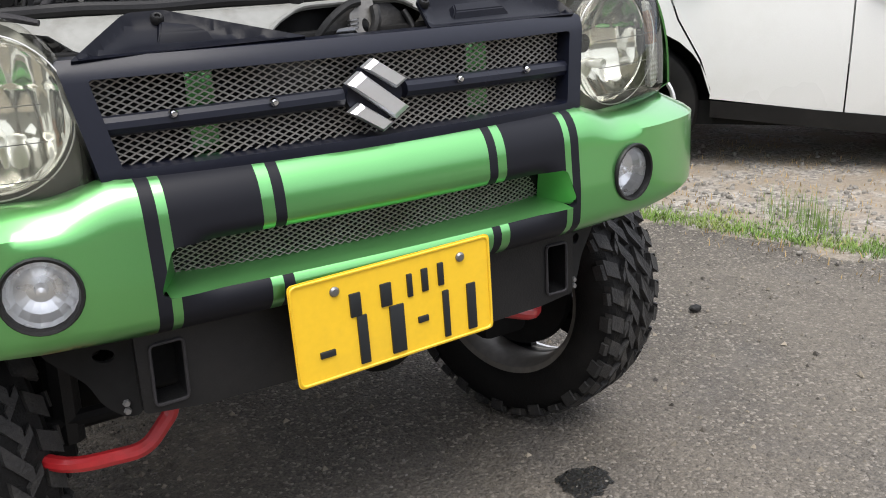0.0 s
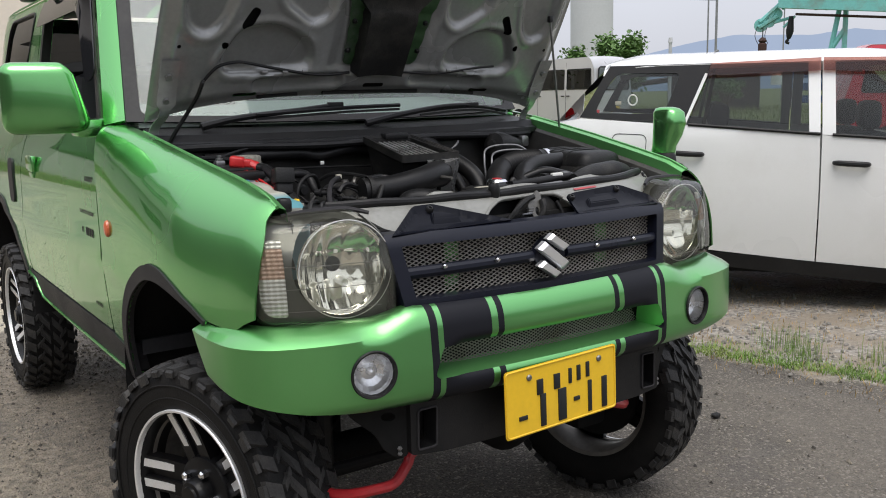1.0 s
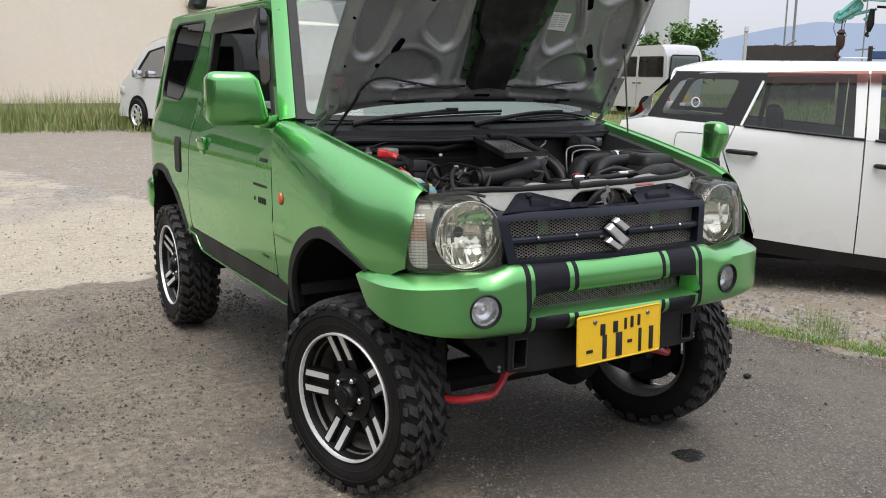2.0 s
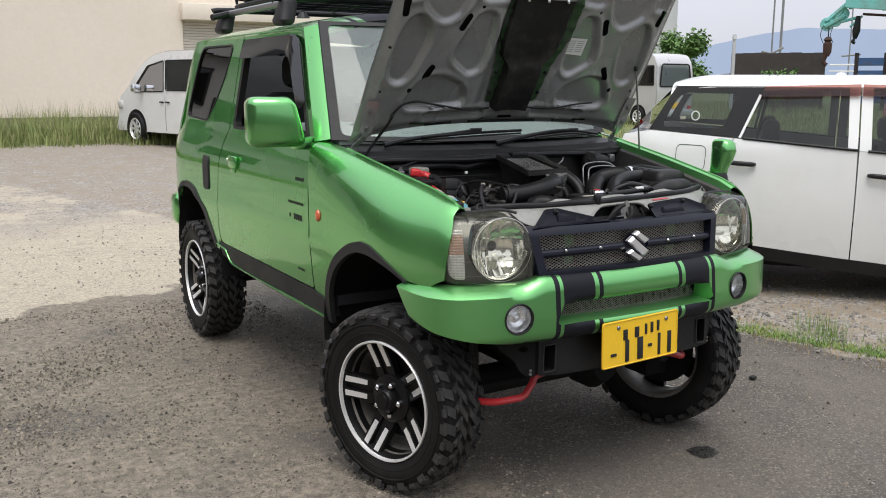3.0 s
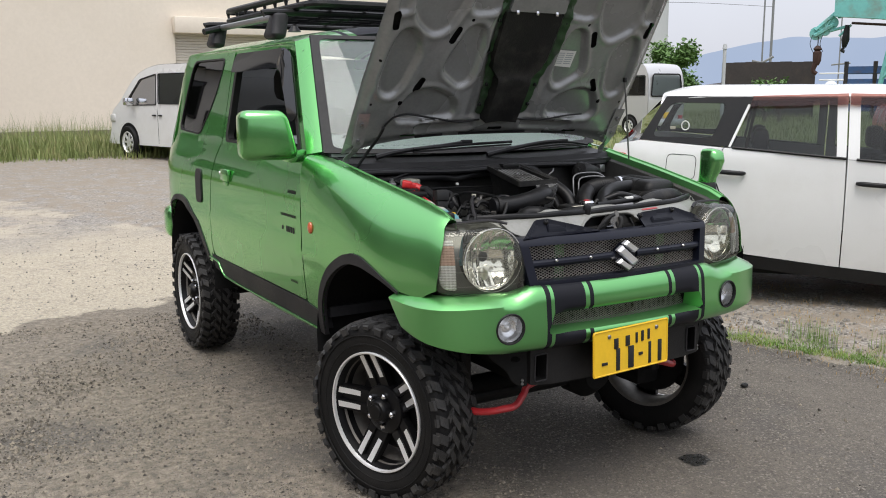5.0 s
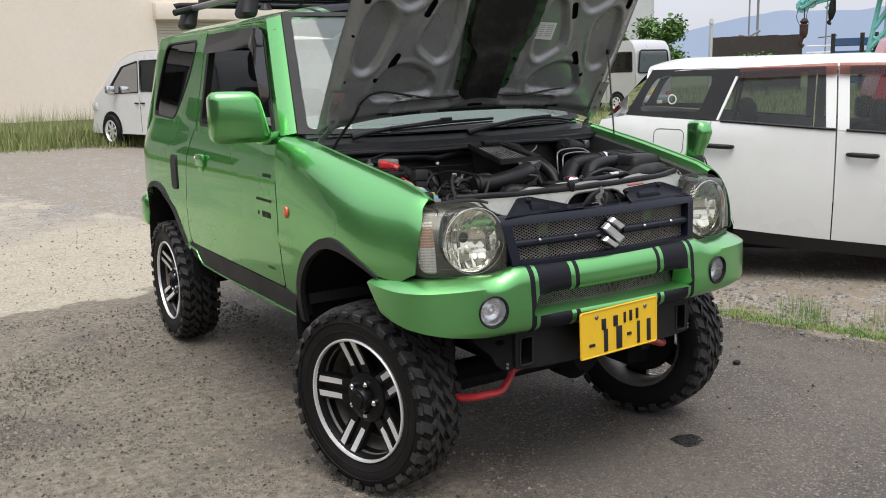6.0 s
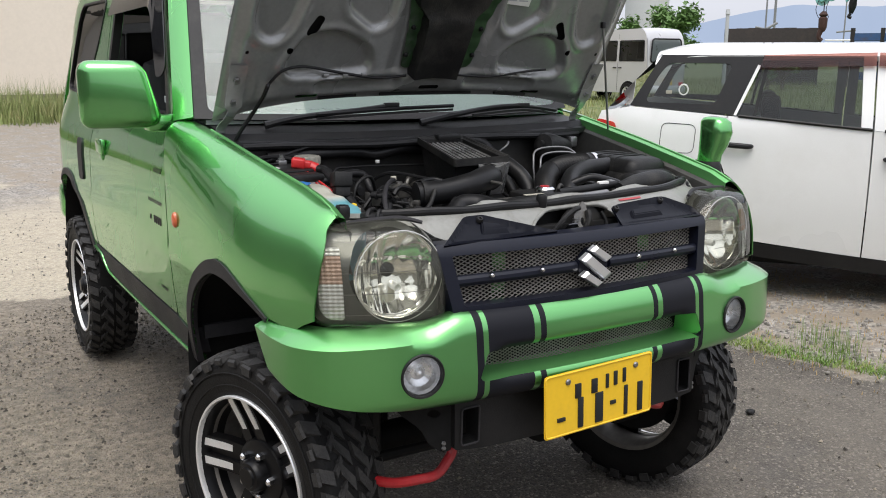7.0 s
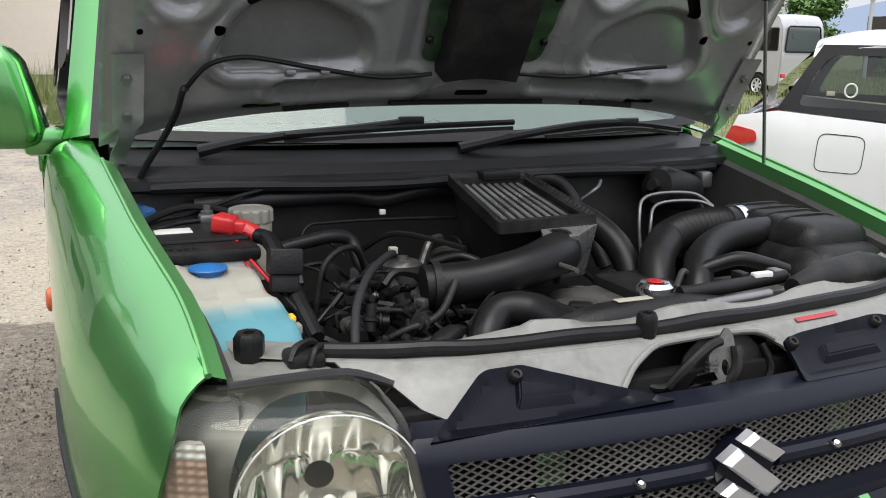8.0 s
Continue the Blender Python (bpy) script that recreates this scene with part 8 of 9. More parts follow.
    for d, a, c in ((rear_door, 0.04, 0.80), (front_door, 0.812, 1.80)):
        b = mesh()
        tube(b, [at(s, belt(s) + 0.004, 0.004) for s in np.linspace(a + 0.05, c, 8)], 0.009, 6, 1)
        part("belt_strip", b, M_BLACK, d)
    for d, loop in ((rear_door, [(0.19, 1.36), (0.21, 1.43), (0.80, 1.445), (0.80, 1.372), (0.30, 1.36)]), (front_door, [(0.812, 1.445), (1.25, 1.435), (1.58, 1.30), (1.54, 1.24), (1.25, 1.355), (0.812, 1.372)])):
        panel("window_visor", loop, (), M_BROWNVISOR, 0.025, 0.003, "brown transparent rain visor", d, 0.05)
    for s, z in ((-0.17, 0.315), (2.42, 0.30)):
        b = mesh()
        pts = [(s + 0.40 * math.cos(a), z + 0.40 * math.sin(a)) for a in np.linspace(-0.2, math.pi + 0.2, 14)]
        o = [b.verts.new((u, WW - 0.03 if far else 0.03, v)) for u, v in pts]
        i = [b.verts.new((u, WW - 0.42 if far else 0.42, v)) for u, v in pts]
        for k in range(len(pts) - 1):
            b.faces.new((o[k], o[k + 1], i[k + 1], i[k]))
        b.faces.new(i)
        part("wheel_well", b, M_CAVE, wagon)
        simple_wheel(wagon, Matrix.Translation((s, WW - 0.14 if far else 0.14, z)) @ pose(0, 0, 0, -90 if far else 90), 0.315)
    b = mesh()
    sheet(b, rounded([(-0.77, 0.955), (-0.60, 0.985), (-0.61, 1.035), (-0.72, 1.055)], 0.02), (), lambda s, z: at(s, z, 0.012), 0.03, 0.04, back=into)
    part("tail_lamp", b, M_TAIL, wagon, "red tail lamp")


wagon_side(False)
wagon_side(True)
bm = mesh()


def wagon_roof(s, v):
    y = WW / 2 + (WW / 2 - 0.125) * math.sin(v * math.pi / 2)
    z = 1.425 + 0.085 * (1 - abs(math.sin(v * math.pi / 2)) ** 4) - 0.05 * max(0, (-0.1 - s) / 0.3) ** 2 - 0.16 * max(0, (s - 1.0) / 0.7) ** 2
    return (s, y, z)


sheet(bm, [(-0.40, -1), (1.25, -1), (1.25, 1), (-0.40, 1)], (), wagon_roof, 0.1, 0.03)
part("roof", bm, M_WHITE_PAINT, wagon)
bm = mesh()
sheet(bm, [(0.16, 0.42), (WW - 0.16, 0.42), (WW - 0.10, 1.08), (0.10, 1.08)], (), lambda y, z: (-0.76 + 0.05 * (y / WW * 2 - 1) ** 2 + max(0, z - 0.98) * 0.5, y, z), 0.15, 0.03)
part("tailgate", bm, M_WHITE_PAINT, wagon)
bm = mesh()
sheet(bm, [(0.12, 1.08), (WW - 0.12, 1.08), (WW - 0.22, 1.44), (0.22, 1.44)], (), lambda y, z: (-0.70 + (z - 1.08) * 0.92, y, z), 0.15)
part("rear_window", bm, M_TINT, wagon)
bm = mesh()
sheet(bm, [(0.08, 0.94), (WW - 0.08, 0.94), (WW - 0.22, 1.42), (0.22, 1.42)], (), lambda y, z: (1.95 - (z - 0.94) * 1.5, y, z), 0.15)
part("windshield", bm, M_TINT, wagon)
bm = mesh()
sheet(bm, [(1.85, 0.06), (3.35, 0.16), (3.35, WW - 0.16), (1.85, WW - 0.06)], (), lambda s, y: (s, y, lerp_table(s, [(1.85, 0.95), (2.6, 0.90), (3.35, 0.76)]) + 0.03 * (1 - (y / WW * 2 - 1) ** 2)), 0.15, 0.02)
part("hood", bm, M_WHITE_PAINT, wagon)
bm = mesh()
box(bm, (3.25, 0.15, 0.25), (3.52, WW - 0.15, 0.72), 0.08)
box(bm, (-0.80, 0.12, 0.32), (-0.66, WW - 0.12, 0.60), 0.05)
part("bumper", bm, M_WHITE_PAINT, wagon)
bm = mesh()
box(bm, (-0.65, 0.12, 0.22), (3.2, WW - 0.12, 0.34))
part("underbody", bm, M_CAVE, wagon)
for s, y in ((0.28, 0.42), (0.28, 1.22), (1.12, 0.42), (1.12, 1.22)):
    bm = mesh()
    box(bm, (s - 0.10, y - 0.24, 0.40), (s + 0.10, y + 0.24, 1.02), 0.05)
    box(bm, (s - 0.1, y - 0.24, 0.40), (s + 0.5, y + 0.24, 0.62), 0.05)
    box(bm, (s - 0.06, y - 0.12, 1.03), (s + 0.05, y + 0.12, 1.20), 0.04)
    part("seat", bm, M_SEAT, wagon, "dark cloth seat")
bm = mesh()
tube(bm, [(-0.225 + 0.025 * math.cos(a), wagon_y(1.24) - 0.002, 1.230 + 0.030 * math.sin(a)) for a in np.linspace(0, 2 * math.pi, 25)], 0.0042, 6, 1, False)
part("round_sticker", bm, M_WHITE, wagon, "white ring sticker")
bm = mesh()
box(bm, (-0.325, wagon_y(1.22) + 0.001, 1.205), (-0.290, wagon_y(1.22) + 0.003, 1.225), 0.001)
part("yellow_sticker", bm, M_TANK, wagon)

# ---- vans and cars farther off: x along (nose towards +x), y into the width ----


def box_van(name, label, paint, m, length, width, height, nose, windows, wheels, wheel_r, glass_m, roof_r=0.12, base=0.28):
    """A one-box van: bent sides with window openings, roof, ends, wheels."""
    van = thing(name, label, "van", m=m)

    def side_at(z):
        return 0.03 + (0.055 * ((z - height * 0.5) / (height * 0.5)) ** 2 if z > height * 0.5 else 0.0)
    loop = rounded([(0.05, base, 0.1), (length - 0.05, base, 0.1)] + nose, 0.1)
    arches = [[(w + (wheel_r + 0.05) * math.cos(a), base - 0.05 + (wheel_r + 0.08) * math.sin(a)) for a in np.linspace(0, math.pi, 12)] for w in wheels]
    for far in (False, True):
        bm = mesh()
        put = lambda s, z, o=0.0: (s, width - side_at(z) + o if far else side_at(z) - o, z)
        sheet(bm, loop, [rounded(w, 0.04) for w in windows], put, 0.12, 0.03, back=(0, -1 if far else 1, 0))
        side = part("body_side", bm, paint, van)
        for w in windows:
            bm = mesh()
            c = sum((Vector(p[:2]) for p in w), Vector((0, 0))) / len(w)
            sheet(bm, [tuple(c + (Vector(p[:2]) - c) * 1.04) for p in w], (), lambda s, z: put(s, z, -0.012), 0.2)
            part("window_pane", bm, glass_m, side)
            bm = mesh()
            ring = rounded(w, 0.04)
            tube(bm, [put(s, z, 0.004) for s, z in ring + ring[:1]], 0.012, 5, 1, False)
            part("window_seal", bm, M_BLACK, side)
        for w in wheels:
            # Flat dark disc laid on for the shade inside the wheel arch.
            bm = mesh()
            f = ellipse(w, wheel_r + 0.02, wheel_r + 0.06, wheel_r + 0.05, 0, 24)
            sheet(bm, f, (), lambda s, z: put(s, z, 0.004), 0.15)
            part("arch_shade", bm, M_CAVE, side)
            simple_wheel(van, Matrix.Translation((w, width - 0.06 if far else 0.06, wheel_r)) @ pose(0, 0, 0, -90 if far else 90), wheel_r)
        for a, b in zip(windows, windows[1:]):
            s = (max(p[0] for p in a) + min(p[0] for p in b)) / 2
            bm = mesh()
            tube(bm, [put(s, base + 0.05, 0.001), put(s, height * 0.5, 0.001), put(s, height * 0.93, 0.001)], 0.005, 5, 1)
            part("door_seam", bm, M_TRIM, side)
            for d in (-0.11, 0.11):
                bm = mesh()
                box(bm, (s + d - 0.06, width - 0.035 if far else -0.005, height * 0.47), (s + d + 0.06, width + 0.005 if far else 0.035, height * 0.47 + 0.03), 0.01)
                part("door_handle", bm, M_TRIM, side)
    # the skin across, following the outline
    bm = mesh()
    path = dense(loop, 0.12)
    rows = []
    for s, z in path:
        rows.append([bm.verts.new((s, y, z + (0.03 * (1 - (2 * y / width - 1) ** 2) if z > height * 0.9 else 0))) for y in np.linspace(side_at(z), width - side_at(z), 7)])
    for i in range(len(rows)):
        a, b = rows[i], rows[(i + 1) % len(rows)]
        for k in range(6):
            bm.faces.new((a[k], a[k + 1], b[k + 1], b[k]))
    part("body_shell", bm, paint, van)
    return van


# silver van, its tail towards the lot
silver = box_van("silver_van", "silver-grey boxy van parked on rough grass", M_SILVERVAN, Matrix.Translation((16.15, 16.55, rise(16, 17))) @ pose(0, 0, 0, 0, 0, 90) @ Matrix.Diagonal((1, -1, 1, 1)), 4.1, 1.48, 2.02,
                 [(4.1, 0.9, 0.1), (3.85, 1.15, 0.1), (3.5, 1.85, 0.2), (3.2, 1.98, 0.2), (0.25, 2.02, 0.15), (0.06, 1.75, 0.2), (0.0, 1.0, 0.1)],
                 [[(0.12, 1.15), (1.12, 1.15), (1.12, 1.70), (0.16, 1.70)], [(1.24, 1.15), (2.36, 1.15), (2.36, 1.70), (1.24, 1.70)], [(2.48, 1.15), (3.45, 1.15), (3.30, 1.70), (2.48, 1.70)]], [0.72, 3.3], 0.27, M_VANGLASS)
bm = mesh()
sheet(bm, rounded([(0.14, 1.12), (1.34, 1.12), (1.26, 1.74), (0.22, 1.74)], 0.08), (), lambda y, z: (0.055 + max(0, z - 1.0) * 0.05 - 0.07, y, z), 0.2)
hatch = part("rear_window", bm, M_VANGLASS, silver, "dark rear hatch window")
bm = mesh()
ring = dense(rounded([(0.14, 1.12), (1.34, 1.12), (1.26, 1.74), (0.22, 1.74)], 0.08), 0.2)
tube(bm, [(-0.02 + max(0, z - 1.0) * 0.05, y, z) for y, z in ring + ring[:1]], 0.022, 6, 1, False)
part("hatch_seal", bm, M_BLACK, hatch, "black rubber window seal")
for y in (0.10, 1.26):
    bm = mesh()
    box(bm, (-0.03, y, 0.40), (0.05, y + 0.12, 0.58), 0.02)
    part("tail_lamp", bm, M_TAIL, silver)
bm = mesh()
box(bm, (-0.11, 0.55, 0.50), (-0.10, 0.89, 0.67), 0.003)
part("number_plate", bm, M_YELLOW, silver, "plain yellow number plate")
bm = mesh()
box(bm, (-0.10, 0.05, 0.28), (0.1, 1.43, 0.48), 0.05)
part("rear_bumper", bm, M_SILVERVAN, silver)
# white minivan by the building
mini = box_van("white_minivan", "white family minivan parked beside a beige building", M_WHITE_PAINT, Matrix.Translation((3.125, 13.215, rise(2, 16))) @ pose(0, 0, 0, 0, 0, 107) @ Matrix.Diagonal((1, -1, 1, 1)), 4.7, 1.75, 1.86,
               [(4.50, 0.55, 0.15), (4.46, 0.95, 0.20), (4.14, 1.12, 0.25), (3.42, 1.72, 0.35), (2.75, 1.88, 0.5), (0.35, 1.88, 0.2), (0.06, 1.5, 0.2), (0.0, 0.8, 0.1)],
               [[(0.30, 1.12), (1.25, 1.12), (1.25, 1.66), (0.36, 1.66)], [(1.35, 1.12), (2.60, 1.12), (2.60, 1.70), (1.35, 1.70)], [(2.68, 1.10), (3.84, 1.08), (3.74, 1.22), (3.28, 1.60), (2.68, 1.70)]], [0.80, 3.78], 0.33, M_TINT)
bm = mesh()
box(bm, (3.45, -0.20, 1.08), (3.58, 0.0, 1.24), 0.04)
part("door_mirror", bm, M_CHROME, mini, "chrome-backed door mirror")
bm = mesh()
box(bm, (4.30, -0.002, 0.74), (4.48, 0.2, 0.90), 0.03)
part("headlight", bm, M_CLEARBOX, mini)
# red car beyond the wagon
redcar = box_van("red_van", "red van seen beyond the white wagon", M_REDCAR, Matrix.Translation((10.6, 5.6, rise(10.6, 4))) @ pose(0, 0, 0, 0, 0, -48), 3.4, 1.48, 1.75,
                 [(3.4, 0.8, 0.1), (3.0, 1.1, 0.1), (2.6, 1.7, 0.2), (2.4, 1.75, 0.2), (0.25, 1.75, 0.15), (0.0, 0.9, 0.1)],
                 [[(0.25, 1.10), (1.1, 1.10), (1.1, 1.58), (0.32, 1.58)], [(1.22, 1.10), (2.0, 1.10), (2.0, 1.58), (1.22, 1.58)]], [0.65, 2.75], 0.28, M_DARKGLASS)

# ---- buildings, plants, distance ----
M_WALL = mat("beige_render", (0.70, 0.635, 0.54), 0.9, 0, 0.05, (0.25, 12), 0.15, 40, dirt=(0.62, 0.555, 0.46), dirt_amount=0.35, dirt_scale=0.35)
M_BASE = mat("dark_footing", (0.13, 0.11, 0.10), 0.9, 0, 0.2, (2, 30))
M_SHUTTER = mat("roller_shutter", (0.55, 0.51, 0.44), 0.55, 0.1, 0.06, (2, 40))
WALL_Y = 25.3
bm = mesh()
box(bm, (-42, WALL_Y, -0.2), (5.32, WALL_Y + 0.3, 9.0))
box(bm, (8.4, WALL_Y, -0.2), (14.0, WALL_Y + 0.3, 9.0))
box(bm, (5.32, WALL_Y, 3.24), (8.4, WALL_Y + 0.3, 9.0))
box(bm, (13.7, WALL_Y + 0.3, -0.2), (14.0, WALL_Y + 14, 9.0))
box(bm, (-42, WALL_Y + 14, -0.2), (14.0, WALL_Y + 14.3, 9.0))
box(bm, (-42, WALL_Y + 0.3, 8.7), (13.7, WALL_Y + 14, 9.0))
wall = solid("building_wall", bm, M_WALL, "plain beige rendered building wall", "building", kind="structure", smooth=0)
bm = mesh()
box(bm, (5.25, WALL_Y - 0.35, 3.24), (8.5, WALL_Y - 0.004, 3.72), 0.02)
part("shutter_box", bm, M_WALL, wall)
bm = mesh()
for k in range(38):
    z = 0.15 + k * 0.082
    box(bm, (5.33, WALL_Y + 0.10, z), (8.39, WALL_Y + 0.14, z + 0.076), 0.012, None, 1)
part("roller_shutter", bm, M_SHUTTER, wall, "closed pale slatted roller shutter")
bm = mesh()
box(bm, (-42, WALL_Y - 0.06, -0.2), (5.2, WALL_Y - 0.004, 0.42), 0.01)
part("footing", bm, M_BASE, wall)
# a grey house at the side of the lot, seen only as a reflection in the car's glass
M_HOUSE = mat("grey_house_wall", (0.46, 0.44, 0.42), 0.9, 0, 0.08, (0.5, 20))
M_TILE = mat("dark_roof_tiles", (0.06, 0.06, 0.065), 0.6, 0, 0.15, (2, 30))
house = thing("house", "grey two-storey house with a dark tiled roof", "house")
bm = mesh()
box(bm, (-14.1, 20.0, 0), (-4.3, 25.0, 8.6))
part("house_wall", bm, M_HOUSE, house, "", 0)
bm = mesh()
for z0, z1, o in ((8.6, 10.6, 0.6), (4.1, 4.5, 0.5)):
    pts = [(-14.1 - o, 20 - o, z0), (-4.3 + o, 20 - o, z0), (-4.3 + o, 25, z0), (-14.1 - o, 25, z0)]
    low = [bm.verts.new(p) for p in pts]
    if z0 > 4:
        r = [bm.verts.new((-12.1, 22.5, z1)), bm.verts.new((-6.3, 22.5, z1))]
        for f in ((low[0], low[1], r[1], r[0]), (low[2], low[3], r[0], r[1]), (low[1], low[2], r[1]), (low[3], low[0], r[0]), low[::-1]):
            bm.faces.new(f)
    else:
        up = [bm.verts.new((x * 1.0 + (0.9 if x < -9 else -0.9), y + (0.9 if y < 23 else -0.9), z1)) for x, y, _ in pts]
        for k in range(4):
            bm.faces.new((low[k], low[(k + 1) % 4], up[(k + 1) % 4], up[k]))
part("house_roof", bm, M_TILE, house, "", 0)
for x, z in ((-12.6, 5.9), (-9.6, 5.9), (-6.6, 5.9), (-11.6, 1.6), (-7.3, 1.6), (-5.6, 2.4)):
    bm = mesh()
    box(bm, (x, 19.93, z), (x + 1.5, 20.06, z + 1.1), 0.03)
    win = part("window_frame", bm, M_TRIM, house)
    bm = mesh()
    box(bm, (x + 0.08, 19.915, z + 0.08), (x + 1.42, 19.925, z + 1.02))
    part("pane", bm, M_DARKGLASS, win)


def along(az, dist, z=0.0, eye=(-2.07, -2.69)):
    a = radians(az)
    return Vector((eye[0] + dist * math.sin(a), eye[1] + dist * math.cos(a), z))


# unseen walls added behind and beside the camera: close the lot, darken reflections
M_CLOSE = mat("grey_brown_wall", (0.15, 0.145, 0.13), 0.9, 0, 0.2, (0.4, 9), dirt=(0.07, 0.08, 0.05), dirt_amount=0.6, dirt_scale=0.5)
for name, lo, hi in (("unseen_wall_west", (-13.4, -26, -0.3), (-13.0, 18.5, 6.0)), ("unseen_wall_south", (-13.0, -15.4, -0.3), (26, -15.0, 2.6))):
    bm = mesh()
    box(bm, lo, hi, 0.02)
    solid(name, bm, M_CLOSE, "unseen plain grey-brown wall added to darken reflections", "wall", kind="structure")
# grey concrete column far behind
M_CONC = mat("pale_grey_concrete", (0.46, 0.47, 0.48), 0.85, 0, 0.05, (0.4, 9))
bm = mesh()
c = along(43.25, 60)
revolve(bm, [(1.32, -1), (1.32, 21), (1.6, 21.2), (1.6, 22), (0, 22)], Matrix.Translation(c), 32)
solid("concrete_tower", bm, M_CONC, "tall smooth grey concrete tower", "tower")
# black fence panels of a yard, posts, poles, crane, blue crate
M_YARD = mat("blackened_panels", (0.035, 0.028, 0.026), 0.7, 0, 0.3, (0.8, 12), dirt=(0.07, 0.05, 0.04), dirt_amount=0.5, dirt_scale=1.2)
yard = thing("yard_fence", "blackened steel yard fence of upright panels", "fence")
for k in range(8):
    bm = mesh()
    a, b = along(47.72 + k * 0.645, 42), along(47.72 + (k + 1) * 0.645 + 0.004, 42)
    top = 2.70 + 0.012 * (k % 3)
    q = [bm.verts.new(p) for p in (a, b, b + Vector((0, 0, top)), a + Vector((0, 0, top)))]
    bm.faces.new(q)
    ex = bmesh.ops.extrude_face_region(bm, geom=bm.faces[:])["geom"]
    bmesh.ops.translate(bm, vec=(0.07, 0.07, 0), verts=[v for v in ex if isinstance(v, bmesh.types.BMVert)])
    part("fence_panel", bm, M_YARD, yard, "", 0)
bm = mesh()
p = along(46.9, 43)
tube(bm, [along(45.6, 44, 1.55), along(47.7, 44, 1.75), along(47.9, 44, 1.72)], 0.12, 6, 1)
solid("low_wall", bm, M_YARD, "low dark wall beyond the lot", "wall", kind="structure")
bm = mesh()
c = along(47.83, 40)
tube(bm, [c, c + Vector((0, 0, 3.2))], 0.07, 12, 1)
tube(bm, [c + Vector((0, 0, 3.2)), c + Vector((0, 0, 3.40))], [0.10, 0.07], 12, 1)
solid("white_post", bm, M_CONC, "pale concrete post with a cap", "post")
M_POLE = mat("grey_pole", (0.22, 0.225, 0.23), 0.6, 0.3, 0.1)
for az, dist, h, r in ((49.93, 48, 13, 0.042), (50.40, 52, 15, 0.068), (54.1, 60, 7.2, 0.045)):
    bm = mesh()
    c = along(az, dist)
    tube(bm, [c, c + Vector((0, 0, h))], [r, r * 0.8], 8, 1)
    if az < 50:
        tube(bm, [c + Vector((-0.35, 0.3, 2.95)), c + Vector((0, 0, 2.85)), c + Vector((0.45, -0.3, 3.15))], 0.06, 6, 1)
    else:
        tube(bm, [c + Vector((-0.3, 0.3, h * 0.42)), c + Vector((0.5, -0.4, h * 0.42 + 0.1))], 0.05, 6, 1)
    solid("utility_pole", bm, M_POLE, "thin grey utility pole", "pole", "utility poles")
for k, (za, zb) in enumerate(((6.4, 6.2), (6.0, 5.85))):
    bm = mesh()
    tube(bm, [along(42, 52, za + 0.3), along(46, 50, za), along(50.4, 52, zb)], 0.012, 4, 6)
    solid("overhead_cable", bm, M_BLACK, "thin black overhead cable", "cable", "overhead cables")
# mobile crane
M_TEAL = mat("teal_crane_paint", (0.16, 0.46, 0.43), 0.5, 0, 0.12, (0.6, 9), dirt=(0.20, 0.14, 0.10), dirt_amount=0.5, dirt_scale=1.3)
M_RUST = mat("rusty_steel", (0.055, 0.026, 0.02), 0.8, 0.1, 0.3, (2, 20))
crane = thing("mobile_crane", "teal mobile crane with a long box boom and rusty hook", "crane")
D = 40.0


def crane_at(px, py, off=0.0):
    """Places by bearing: px degrees, py degrees above the eye."""
    return along(px, D + off, 1.45 + D * math.tan(radians(py)))


bm = mesh()
tip, root = crane_at(53.75, 4.75), crane_at(68, 3.7)
for d0, d1, h in ((tip, root, 0.42),):
    up = Vector((0, 0, 1))
    back = (root - tip).normalized().cross(up).normalized() * 0.4
    q = [bm.verts.new(p) for p in (d0 - up * h, d0 + up * h * 0.9, d0 + up * h * 0.9 + back, d0 - up * h + back, d1 - up * h * 1.5, d1 + up * h * 1.5, d1 + up * h * 1.5 + back, d1 - up * h * 1.5 + back)]
    for idx in ((0, 1, 2, 3), (4, 5, 6, 7), (0, 1, 5, 4), (1, 2, 6, 5), (2, 3, 7, 6), (3, 0, 4, 7)):
        bm.faces.new([q[i] for i in idx])
part("boom", bm, M_TEAL, crane, "teal box boom", 0)
boom_e = (root - tip).normalized()
boom_out = -boom_e.cross(Vector((0, 0, 1))).normalized()
for a in (0.15, 1.35, 1.75, 3.5, 3.9, 5.7, 6.1, 8.0):
    bm = mesh()
    c = tip + boom_e * a + boom_out * 0.05
    box(bm, (-0.05, -0.05, -0.46), (0.05, 0.05, 0.44), 0.01, Matrix.Translation(c))
    part("boom_rib", bm, M_TEAL, crane, "", 0)
# Dark plates on the boom, painted for the shade in its cutouts.
for a, z, w, h in ((0.7, 0.22, 0.34, 0.10), (2.6, -0.30, 0.5, 0.06), (4.8, -0.34, 0.6, 0.07), (0.5, -0.22, 0.20, 0.12)):
    bm = mesh()
    box(bm, (-w, -0.03, -h), (w, 0.03, h), 0.02, Matrix.Translation(tip + boom_e * a + boom_out * 0.04 + Vector((0, 0, z))) @ pose(0, 0, 0, 0, 0, math.degrees(math.atan2(boom_e.y, boom_e.x))))
    part("boom_slot_shade", bm, M_RUST, crane, "dark rust-brown plate drawn for a shaded slot", 0)
bm = mesh()
tube(bm, [tip + Vector((0, 0, -0.62)) + boom_e * 0.6 + boom_out * 0.1, tip + Vector((0, 0, -0.78)) + boom_e * 9 + boom_out * 0.1], 0.05, 6, 1)
part("boom_rod", bm, M_RUST, crane)
